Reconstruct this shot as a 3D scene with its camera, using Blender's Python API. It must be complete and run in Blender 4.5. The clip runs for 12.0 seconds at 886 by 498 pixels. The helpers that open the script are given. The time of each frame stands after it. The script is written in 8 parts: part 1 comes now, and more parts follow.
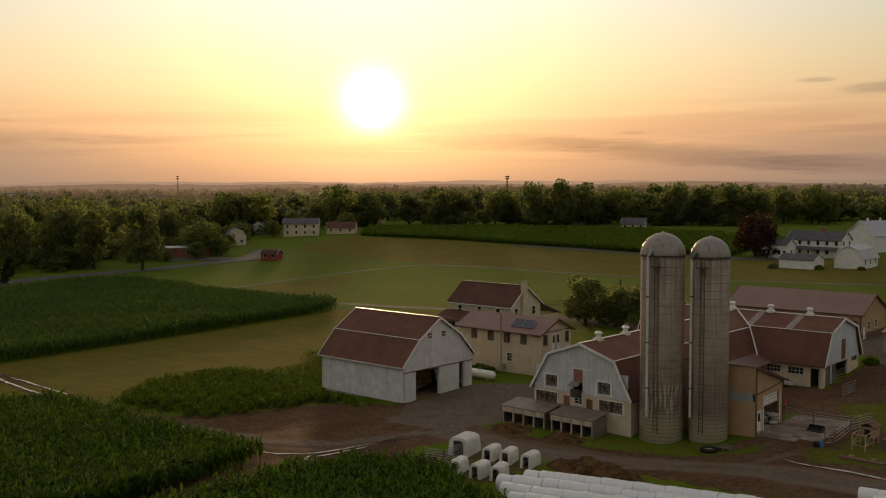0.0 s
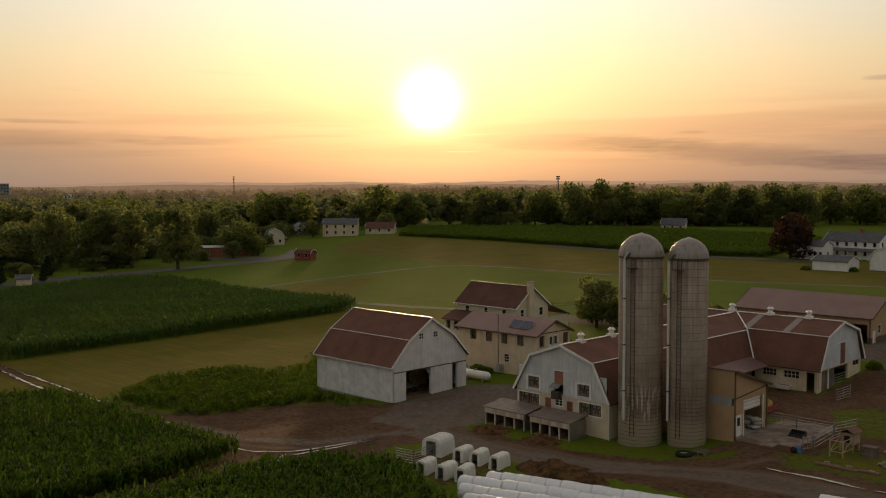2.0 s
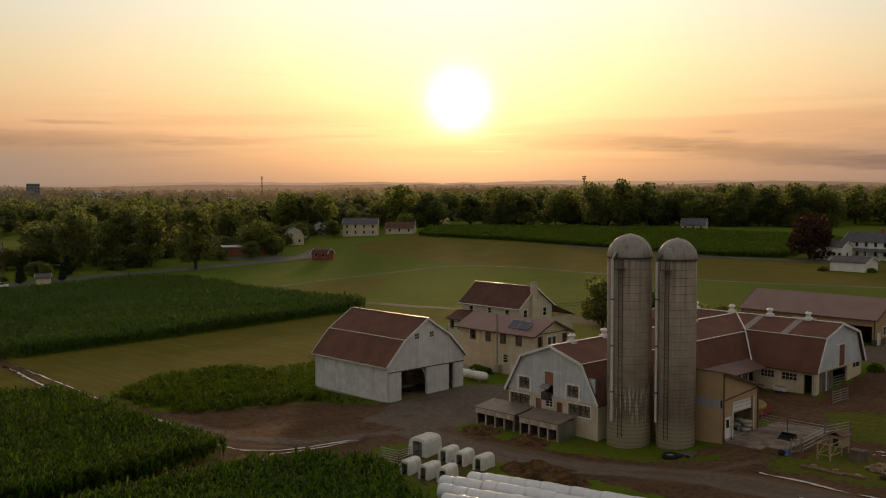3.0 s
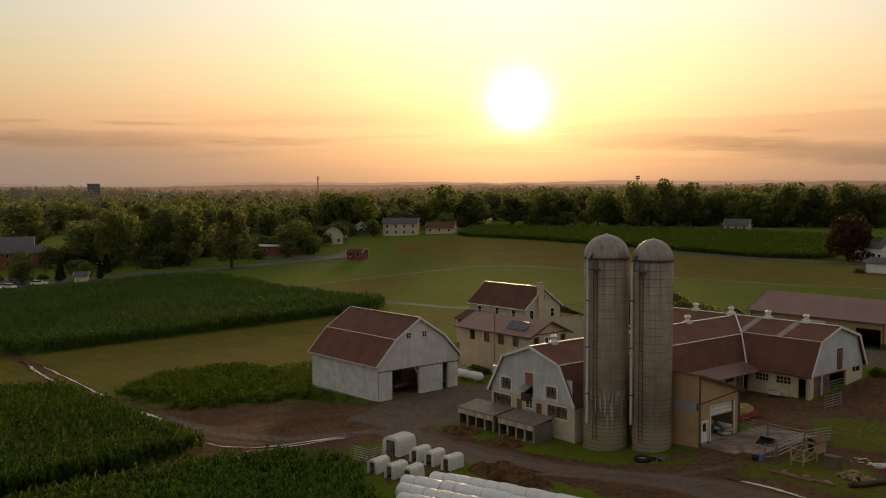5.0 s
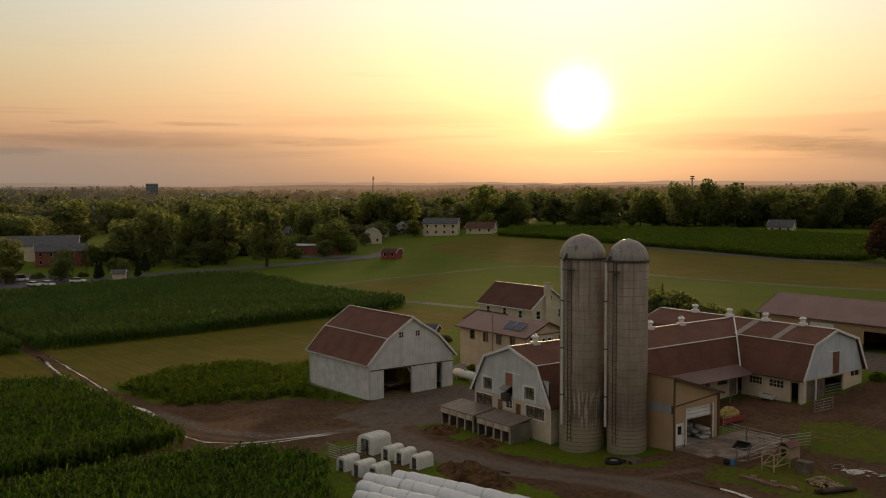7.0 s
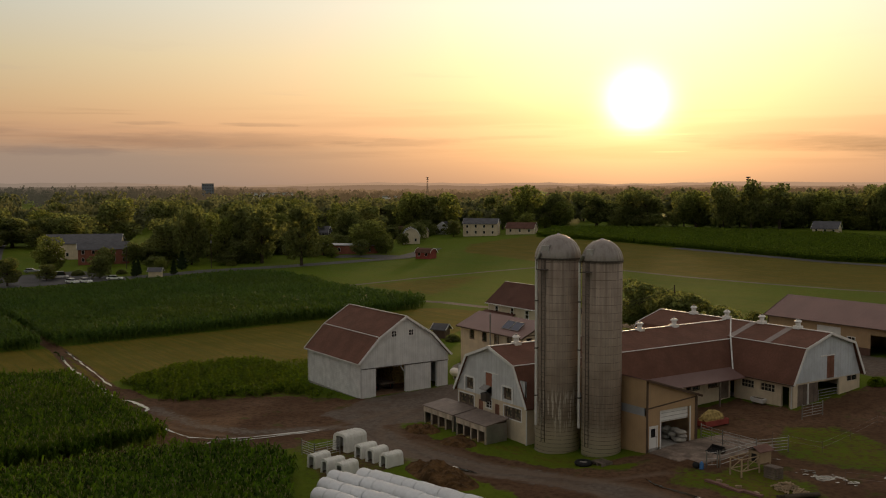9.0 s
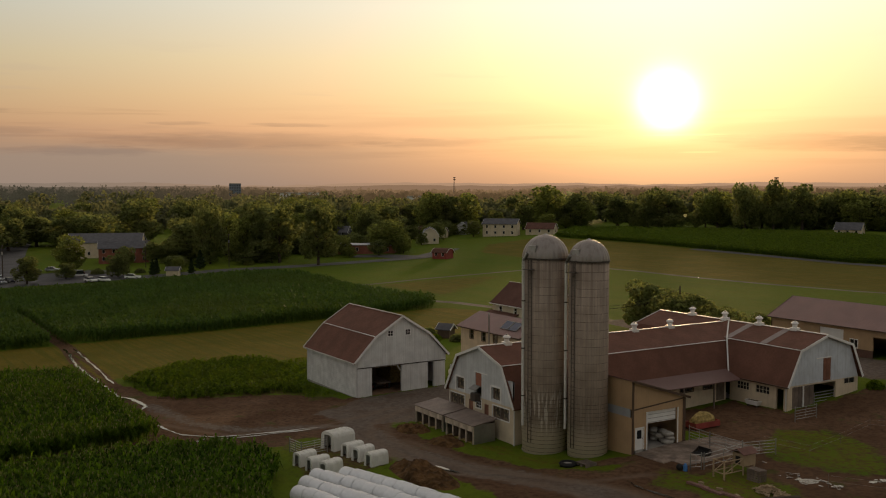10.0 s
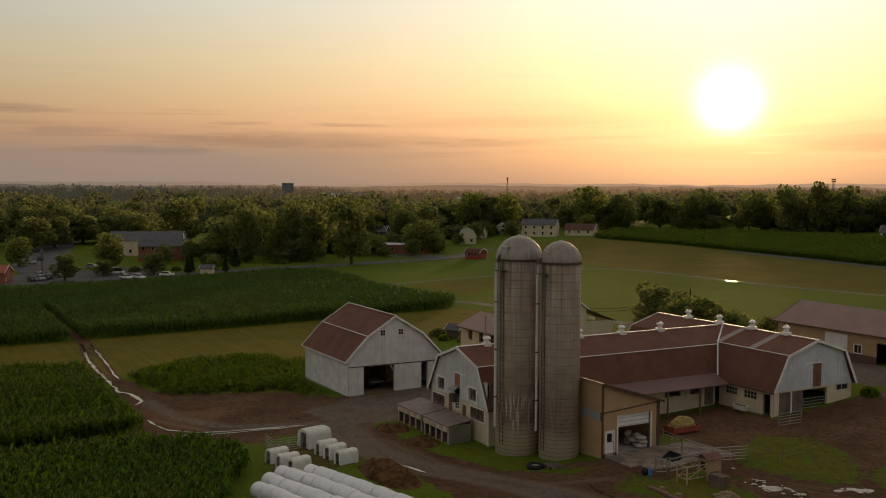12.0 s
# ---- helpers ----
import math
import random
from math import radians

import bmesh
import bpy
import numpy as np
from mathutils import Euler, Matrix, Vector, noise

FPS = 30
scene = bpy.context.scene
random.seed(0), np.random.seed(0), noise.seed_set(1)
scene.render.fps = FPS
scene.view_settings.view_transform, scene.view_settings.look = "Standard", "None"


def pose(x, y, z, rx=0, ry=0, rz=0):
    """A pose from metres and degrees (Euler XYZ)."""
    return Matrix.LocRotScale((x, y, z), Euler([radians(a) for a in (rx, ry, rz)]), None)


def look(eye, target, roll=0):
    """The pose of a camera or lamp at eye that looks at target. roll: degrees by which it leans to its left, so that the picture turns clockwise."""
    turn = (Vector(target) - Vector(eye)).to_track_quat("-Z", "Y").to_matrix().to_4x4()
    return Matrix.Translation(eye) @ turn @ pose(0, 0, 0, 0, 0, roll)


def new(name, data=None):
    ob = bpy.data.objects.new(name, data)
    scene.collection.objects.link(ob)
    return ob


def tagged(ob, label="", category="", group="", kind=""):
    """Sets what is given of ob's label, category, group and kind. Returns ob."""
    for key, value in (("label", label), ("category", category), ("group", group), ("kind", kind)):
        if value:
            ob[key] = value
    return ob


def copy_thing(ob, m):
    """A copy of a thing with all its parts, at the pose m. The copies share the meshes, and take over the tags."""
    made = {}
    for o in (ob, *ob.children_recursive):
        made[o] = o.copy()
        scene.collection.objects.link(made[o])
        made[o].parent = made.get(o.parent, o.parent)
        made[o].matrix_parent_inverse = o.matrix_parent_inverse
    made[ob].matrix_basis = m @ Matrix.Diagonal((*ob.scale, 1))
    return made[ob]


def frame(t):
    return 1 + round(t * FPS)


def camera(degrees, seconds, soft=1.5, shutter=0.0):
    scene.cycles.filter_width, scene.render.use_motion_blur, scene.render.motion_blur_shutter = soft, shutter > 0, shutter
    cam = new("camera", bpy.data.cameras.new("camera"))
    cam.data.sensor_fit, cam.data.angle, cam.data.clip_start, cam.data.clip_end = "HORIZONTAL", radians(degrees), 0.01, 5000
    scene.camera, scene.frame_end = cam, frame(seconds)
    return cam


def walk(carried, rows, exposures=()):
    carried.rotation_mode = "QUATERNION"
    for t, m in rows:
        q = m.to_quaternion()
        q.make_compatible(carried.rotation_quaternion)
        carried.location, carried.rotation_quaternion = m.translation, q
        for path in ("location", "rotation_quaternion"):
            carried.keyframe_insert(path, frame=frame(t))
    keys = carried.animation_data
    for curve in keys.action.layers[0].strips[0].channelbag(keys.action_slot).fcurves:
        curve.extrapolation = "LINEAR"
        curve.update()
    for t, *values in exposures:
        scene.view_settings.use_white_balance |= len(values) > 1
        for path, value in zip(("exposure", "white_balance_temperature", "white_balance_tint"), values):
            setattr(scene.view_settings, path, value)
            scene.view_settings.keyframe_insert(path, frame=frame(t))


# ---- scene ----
cam = camera(48.09, 12.0, soft=1.1)
PATH = [
    (0, 48.792, -87.791, 26.181, 86.240, 0.184, 41.578),
    (0.5, 50.266, -86.501, 26.184, 86.249, 0.195, 42.383),
    (1, 51.733, -85.174, 26.190, 86.255, 0.205, 43.197),
    (1.5, 53.190, -83.813, 26.198, 86.260, 0.215, 44.019),
    (2, 54.633, -82.422, 26.204, 86.263, 0.225, 44.848),
    (2.5, 56.061, -81.003, 26.209, 86.265, 0.232, 45.682),
    (3, 57.473, -79.559, 26.211, 86.267, 0.239, 46.520),
    (3.5, 58.864, -78.093, 26.210, 86.269, 0.244, 47.361),
    (4, 60.236, -76.606, 26.204, 86.271, 0.247, 48.205),
    (4.5, 61.584, -75.100, 26.193, 86.274, 0.247, 49.050),
    (5, 62.910, -73.577, 26.178, 86.278, 0.245, 49.896),
    (5.5, 64.211, -72.040, 26.158, 86.283, 0.240, 50.742),
    (6, 65.487, -70.488, 26.133, 86.289, 0.232, 51.587),
    (6.5, 66.737, -68.924, 26.105, 86.295, 0.220, 52.430),
    (7, 67.962, -67.347, 26.074, 86.303, 0.205, 53.272),
    (7.5, 69.160, -65.760, 26.041, 86.311, 0.186, 54.112),
    (8, 70.333, -64.162, 26.008, 86.320, 0.162, 54.949),
    (8.5, 71.479, -62.553, 25.976, 86.328, 0.134, 55.784),
    (9, 72.602, -60.934, 25.947, 86.337, 0.102, 56.615),
    (9.5, 73.699, -59.305, 25.923, 86.345, 0.064, 57.444),
    (10, 74.774, -57.664, 25.906, 86.351, 0.020, 58.269),
    (10.5, 75.828, -56.013, 25.899, 86.356, -0.028, 59.092),
    (11, 76.860, -54.349, 25.904, 86.358, -0.083, 59.912),
    (11.5, 77.875, -52.672, 25.925, 86.357, -0.144, 60.729),
    (12, 78.872, -50.981, 25.965, 86.352, -0.212, 61.544),
]
walk(cam, [(t, pose(x, y, z, rx, ry, rz)) for t, x, y, z, rx, ry, rz in PATH])

# ---- light ----
SUN_AZ, SUN_EL = radians(-45.6), radians(4.7)
SUN_DIR = Vector((math.sin(SUN_AZ) * math.cos(SUN_EL), math.cos(SUN_AZ) * math.cos(SUN_EL), math.sin(SUN_EL)))


class Net:
    """Short-hand for node trees."""

    def __init__(self, tree):
        self.t = tree
        tree.nodes.clear()

    def add(self, kind, operation=None):
        n = self.t.nodes.new(kind)
        if operation:
            n.operation = operation
        return n

    def link(self, a, b):
        self.t.links.new(a, b)

    def put(self, sock, v):
        if isinstance(v, bpy.types.NodeSocket):
            self.link(v, sock)
        else:
            sock.default_value = v

    def math(self, op, a, b=0.0, c=0.0, clamp=False):
        n = self.add("ShaderNodeMath", op)
        n.use_clamp = clamp
        for i, v in enumerate((a, b, c)):
            self.put(n.inputs[i], v)
        return n.outputs[0]

    def mix(self, f, a, b, blend="MIX"):
        n = self.add("ShaderNodeMix")
        n.data_type, n.blend_type = "RGBA", blend
        self.put(n.inputs[0], f)
        for i, v in ((6, a), (7, b)):
            self.put(n.inputs[i], (*v, 1) if isinstance(v, tuple) and len(v) == 3 else v)
        return n.outputs[2]

    def ramp(self, f, stops, mode="LINEAR"):
        n = self.add("ShaderNodeValToRGB")
        n.color_ramp.interpolation = mode
        el = n.color_ramp.elements
        while len(el) < len(stops):
            el.new(0.5)
        for e, (p, c) in zip(el, stops):
            e.position, e.color = p, (*c, 1) if len(c) == 3 else c
        self.link(f, n.inputs[0])
        return n.outputs[0]

    def noise(self, vec, scale, detail=3.0, rough=0.55, distort=0.0):
        n = self.add("ShaderNodeTexNoise")
        if vec is not None:
            self.link(vec, n.inputs["Vector"])
        n.inputs["Scale"].default_value, n.inputs["Detail"].default_value = scale, detail
        n.inputs["Roughness"].default_value, n.inputs["Distortion"].default_value = rough, distort
        return n.outputs["Fac"]

    def maprange(self, v, a, b, c=0.0, d=1.0, smooth=True):
        n = self.add("ShaderNodeMapRange")
        n.interpolation_type = "SMOOTHSTEP" if smooth else "LINEAR"
        self.put(n.inputs[0], v)
        for i, x in zip((1, 2, 3, 4), (a, b, c, d)):
            n.inputs[i].default_value = x
        return n.outputs[0]

    def stretch(self, vec, sx, sy, sz):
        n = self.add("ShaderNodeMapping")
        self.link(vec, n.inputs[0])
        n.inputs["Scale"].default_value = (sx, sy, sz)
        return n.outputs[0]


world = bpy.data.worlds.new("evening_sky")
scene.world = world
world.use_nodes = True
w = Net(world.node_tree)
way = w.add("ShaderNodeTexCoord").outputs["Generated"]
sep = w.add("ShaderNodeSeparateXYZ")
w.link(way, sep.inputs[0])
up = sep.outputs[2]
dot = w.add("ShaderNodeVectorMath", "DOT_PRODUCT")
w.link(way, dot.inputs[0])
dot.inputs[1].default_value = SUN_DIR
off = w.math("SUBTRACT", 1.0, dot.outputs["Value"])
# colour by height over the horizon (square root of the sine, so that the low bands have room)
tall = w.math("SQRT", w.math("MAXIMUM", up, 0.0))
band = w.ramp(tall, [(0.0, (0.50, 0.265, 0.165)), (0.132, (0.64, 0.335, 0.19)), (0.187, (0.74, 0.39, 0.21)), (0.229, (0.80, 0.44, 0.245)), (0.264, (0.86, 0.52, 0.28)), (0.295, (0.89, 0.595, 0.325)),
                     (0.349, (0.90, 0.71, 0.435)), (0.417, (0.84, 0.785, 0.63)), (0.50, (0.73, 0.69, 0.60)), (0.65, (0.645, 0.525, 0.425)), (1.0, (0.545, 0.455, 0.385))])
near_sun = w.math("POWER", 2.718, w.math("MULTIPLY", off, -4.5))
falloff = w.math("MULTIPLY_ADD", near_sun, 0.62, 0.40)
lift = w.maprange(up, 0.10, 0.55, 0.0, 0.25)
band = w.mix(1.0, band, w.math("ADD", falloff, lift), "MULTIPLY")
cool = w.maprange(off, 0.05, 0.40)
band = w.mix(w.math("MULTIPLY", cool, 0.6), band, w.mix(1.0, band, (0.84, 1.0, 1.18), "MULTIPLY"))
# long thin cloud streaks low over the horizon
flat = w.stretch(way, 1.0, 1.0, 16.0)
c1 = w.maprange(w.noise(flat, 2.6, 5.0, 0.55, 0.3), 0.43, 0.62)
c2 = w.maprange(w.noise(w.stretch(way, 1.6, 1.6, 46.0), 2.2, 4.0, 0.6), 0.50, 0.66)
low = w.math("MULTIPLY", w.maprange(up, 0.012, 0.032), w.maprange(up, 0.092, 0.060))
streaks = w.math("MULTIPLY", w.math("MAXIMUM", c1, c2), low)
band = w.mix(w.math("MULTIPLY", streaks, 0.40), band, w.mix(1.0, band, (0.60, 0.56, 0.62), "MULTIPLY"))
wisp = w.math("MULTIPLY", w.maprange(w.noise(w.stretch(way, 3.0, 3.0, 40.0), 1.7, 3.0), 0.60, 0.70), w.math("MULTIPLY", w.maprange(up, 0.07, 0.09), w.maprange(up, 0.15, 0.11)))
band = w.mix(w.math("MULTIPLY", wisp, 0.12), band, (0.42, 0.33, 0.28))
# a grey bank of haze low over the horizon, heavier to the south of the sun
south = w.add("ShaderNodeVectorMath", "DOT_PRODUCT")
w.link(way, south.inputs[0])
south.inputs[1].default_value = (-math.cos(SUN_AZ), math.sin(SUN_AZ), 0.0)
heavy = w.math("MAXIMUM", w.maprange(south.outputs["Value"], 0.06, 0.50, 0.0, 0.88), w.maprange(south.outputs["Value"], -0.08, -0.45, 0.0, 0.55))
bank = w.math("MULTIPLY", heavy, w.maprange(w.math("ADD", up, w.math("MULTIPLY", w.math("SUBTRACT", w.noise(w.stretch(way, 2.0, 2.0, 22.0), 3.0, 4.0, 0.6), 0.5), 0.035)), 0.062, 0.022))
band = w.mix(bank, band, (0.305, 0.238, 0.193))
# single clouds: azimuth, height, half width, half thickness (degrees), tilt, strength (below zero: a lit edge)
for az, el, hw, ht, tilt, k in ((-17.6, 5.0, 2.6, 0.36, 0.03, 0.62), (-21.2, 5.5, 1.1, 0.16, 0.0, 0.5), (-30.9, 2.85, 0.9, 0.11, 0.0, 0.4), (-37.0, 2.35, 7.5, 0.55, -0.03, 0.62), (-28.0, 1.6, 9.5, 0.68, -0.08, 0.62),
                                (-19.5, 0.95, 6.0, 0.60, -0.03, 0.4), (-73.0, 3.46, 1.9, 0.12, 0.0, 0.38), (-67.0, 3.42, 2.3, 0.14, -0.01, 0.42), (-69.0, 2.55, 10.0, 0.52, 0.01, 0.42), (-82.0, 2.95, 2.6, 0.22, 0.0, 0.28),
                                (-59.0, 2.45, 4.5, 0.28, 0.03, 0.4), (-78.0, 1.9, 5.0, 0.28, 0.0, 0.3), (-52.5, 2.75, 3.5, 0.11, 0.01, 0.3), (-84.6, 4.0, 2.8, 0.30, -0.02, 0.36), (-44.6, 2.83, 2.6, 0.07, 0.0, -0.8), (-43.8, 1.86, 1.3, 0.05, 0.0, -0.7)):
    across = w.add("ShaderNodeVectorMath", "DOT_PRODUCT")
    w.link(way, across.inputs[0])
    across.inputs[1].default_value = (math.cos(radians(az)), -math.sin(radians(az)), 0.0)
    ahead = w.add("ShaderNodeVectorMath", "DOT_PRODUCT")
    w.link(way, ahead.inputs[0])
    ahead.inputs[1].default_value = (math.sin(radians(az)), math.cos(radians(az)), 0.0)
    u2 = w.math("POWER", w.math("ABSOLUTE", w.math("DIVIDE", across.outputs["Value"], math.sin(radians(hw)))), 2.0)
    level = w.math("SUBTRACT", up, w.math("MULTIPLY_ADD", across.outputs["Value"], tilt, math.sin(radians(el))))
    v2 = w.math("POWER", w.math("ABSOLUTE", w.math("DIVIDE", level, math.sin(radians(ht)))), 2.0)
    torn = w.math("MULTIPLY", w.math("SUBTRACT", w.noise(w.stretch(way, 3.0, 3.0, 34.0), 9.0, 5.0, 0.62), 0.5), 1.5 if ht > 0.35 else 2.4)
    cloud = w.math("MULTIPLY", w.maprange(w.math("ADD", w.math("ADD", u2, v2), torn), 1.25, 0.0), w.maprange(ahead.outputs["Value"], 0.2, 0.5))
    band = w.mix(w.math("MULTIPLY", cloud, abs(k)), band, w.mix(1.0, band, (0.44, 0.47, 0.62) if k > 0 else (1.35, 1.45, 1.25), "MULTIPLY"))
# glow round the sun
g1 = w.math("POWER", 2.718, w.math("MULTIPLY", off, -3300.0))
g2 = w.math("POWER", 2.718, w.math("MULTIPLY", off, -150.0))
g3 = w.math("POWER", 2.718, w.math("MULTIPLY", off, -30.0))
haze_cut = w.maprange(up, 0.036, 0.058)
glow = w.mix(1.0, (2.4, 2.2, 1.7), w.math("MULTIPLY", g1, haze_cut), "MULTIPLY")
glow = w.mix(1.0, glow, w.mix(1.0, (0.22, 0.15, 0.07), g2, "MULTIPLY"), "ADD")
glow = w.mix(1.0, glow, w.mix(1.0, (0.09, 0.075, 0.045), w.math("MULTIPLY", g3, w.maprange(up, 0.0, 0.10, 0.45, 1.0)), "MULTIPLY"), "ADD")
sky = w.add("ShaderNodeTexSky")
sky.sky_type, sky.sun_disc, sky.sun_elevation, sky.sun_rotation, sky.dust_density, sky.altitude = "NISHITA", False, SUN_EL, SUN_AZ, 4.0, 150.0
a = w.add("ShaderNodeBackground")
w.link(w.mix(1.0, band, glow, "ADD"), a.inputs[0])
a.inputs[1].default_value = 1.0
b = w.add("ShaderNodeBackground")
w.link(sky.outputs[0], b.inputs[0])
b.inputs[1].default_value = 0.012
both = w.add("ShaderNodeAddShader")
w.link(a.outputs[0], both.inputs[0])
w.link(b.outputs[0], both.inputs[1])
w.link(both.outputs[0], w.add("ShaderNodeOutputWorld").inputs[0])

sun = new("sun", bpy.data.lights.new("sun", "SUN"))
sun.data.energy, sun.data.angle, sun.data.color = 2.0, radians(5), (1.0, 0.64, 0.30)
sun.matrix_world = look(SUN_DIR * 100, (0, 0, 0))


# ---- materials ----
def principled(name, rough=0.8, metal=0.0):
    m = bpy.data.materials.new(name)
    m.use_nodes = True
    n = Net(m.node_tree)
    p = n.add("ShaderNodeBsdfPrincipled")
    p.inputs["Roughness"].default_value, p.inputs["Metallic"].default_value = rough, metal
    out = n.add("ShaderNodeOutputMaterial")
    n.link(p.outputs[0], out.inputs[0])
    return m, n, p, out


def tint(c, k):
    return tuple(min(1.0, x * k) for x in c)


def surface(name, c, rough=0.8, metal=0.0, var=0.25, scale=0.8, fine=9.0, bump=0.02, streak=0.0, dirt=None, per_object=0.0, seams=None):
    """A weathered surface: broad patches, fine grain, rain streaks down walls, and raised seams along one axis (axis, spacing)."""
    m, n, p, out = principled(name, rough, metal)
    p.inputs["Specular IOR Level"].default_value = 0.45 if rough < 0.65 else 0.14
    pos = n.add("ShaderNodeTexCoord").outputs["Object"]
    broad = n.noise(pos, scale, 4.0)
    grain = n.noise(pos, fine, 3.0)
    col = n.mix(n.maprange(broad, 0.3, 0.7), tint(c, 1 - var), tint(c, 1 + var))
    col = n.mix(n.math("MULTIPLY", n.maprange(grain, 0.35, 0.7), 0.35), col, tint(c, 1 - 1.4 * var))
    if streak:
        s = n.maprange(n.noise(n.stretch(pos, 2.4, 2.4, 0.16), 1.0, 4.0), 0.48, 0.68)
        col = n.mix(n.math("MULTIPLY", s, streak), col, dirt or tint(c, 0.5))
    if per_object:
        r = n.add("ShaderNodeObjectInfo").outputs["Random"]
        col = n.mix(n.math("MULTIPLY", r, per_object), col, tint(c, 0.55))
    high = grain
    if seams:
        axis, gap = seams
        s = n.add("ShaderNodeSeparateXYZ")
        n.link(pos, s.inputs[0])
        f = n.math("FRACT", n.math("DIVIDE", s.outputs["xyz".index(axis)], gap))
        line = n.maprange(n.math("ABSOLUTE", n.math("SUBTRACT", f, 0.5)), 0.0, 0.09, 1.0, 0.0)
        col = n.mix(n.math("MULTIPLY", line, 0.35), col, tint(c, 0.45))
        high = n.math("SUBTRACT", high, n.math("MULTIPLY", line, 2.0))
    n.link(col, p.inputs["Base Color"])
    n.link(n.maprange(grain, 0.2, 0.8, max(0.03, rough - 0.12), min(1.0, rough + 0.12)), p.inputs["Roughness"])
    if bump:
        b = n.add("ShaderNodeBump")
        b.inputs["Strength"].default_value, b.inputs["Distance"].default_value = 0.6, bump
        n.link(high, b.inputs["Height"])
        n.link(b.outputs[0], p.inputs["Normal"])
    return m


def leafage(name, c, var=0.35, scale=0.12, glow=0.5, warm=(0.16, 0.14, 0.02), thin=(1.25, 1.15, 0.5)):
    """Leaves: colour differs from clump to clump, and light comes through them."""
    m, n, p, out = principled(name, 0.7)
    p.inputs["Specular IOR Level"].default_value = 0.12
    pos = n.add("ShaderNodeTexCoord").outputs["Object"]
    isl = n.add("ShaderNodeNewGeometry").outputs["Random Per Island"]
    ob = n.add("ShaderNodeObjectInfo").outputs["Random"]
    col = n.mix(isl, tint(c, 1 - var), tint(c, 1 + var))
    col = n.mix(n.math("MULTIPLY", n.maprange(n.noise(pos, scale, 3.0), 0.4, 0.7), 0.45), col, warm)
    col = n.mix(n.math("MULTIPLY", ob, 0.4), col, tint(c, 0.55))
    n.link(col, p.inputs["Base Color"])
    t = n.add("ShaderNodeBsdfTranslucent")
    n.link(n.mix(1.0, col, thin, "MULTIPLY"), t.inputs[0])
    mx = n.add("ShaderNodeMixShader")
    mx.inputs[0].default_value = glow
    n.link(p.outputs[0], mx.inputs[1])
    n.link(t.outputs[0], mx.inputs[2])
    n.link(mx.outputs[0], out.inputs[0])
    return m


def glass():
    m, n, p, out = principled("window_glass", 0.04)
    p.inputs["Base Color"].default_value = (0.02, 0.022, 0.025, 1)
    p.inputs["Specular IOR Level"].default_value = 0.6
    n.link(n.maprange(n.noise(n.add("ShaderNodeTexCoord").outputs["Object"], 1.3), 0.3, 0.7, 0.02, 0.12), p.inputs["Roughness"])
    return m


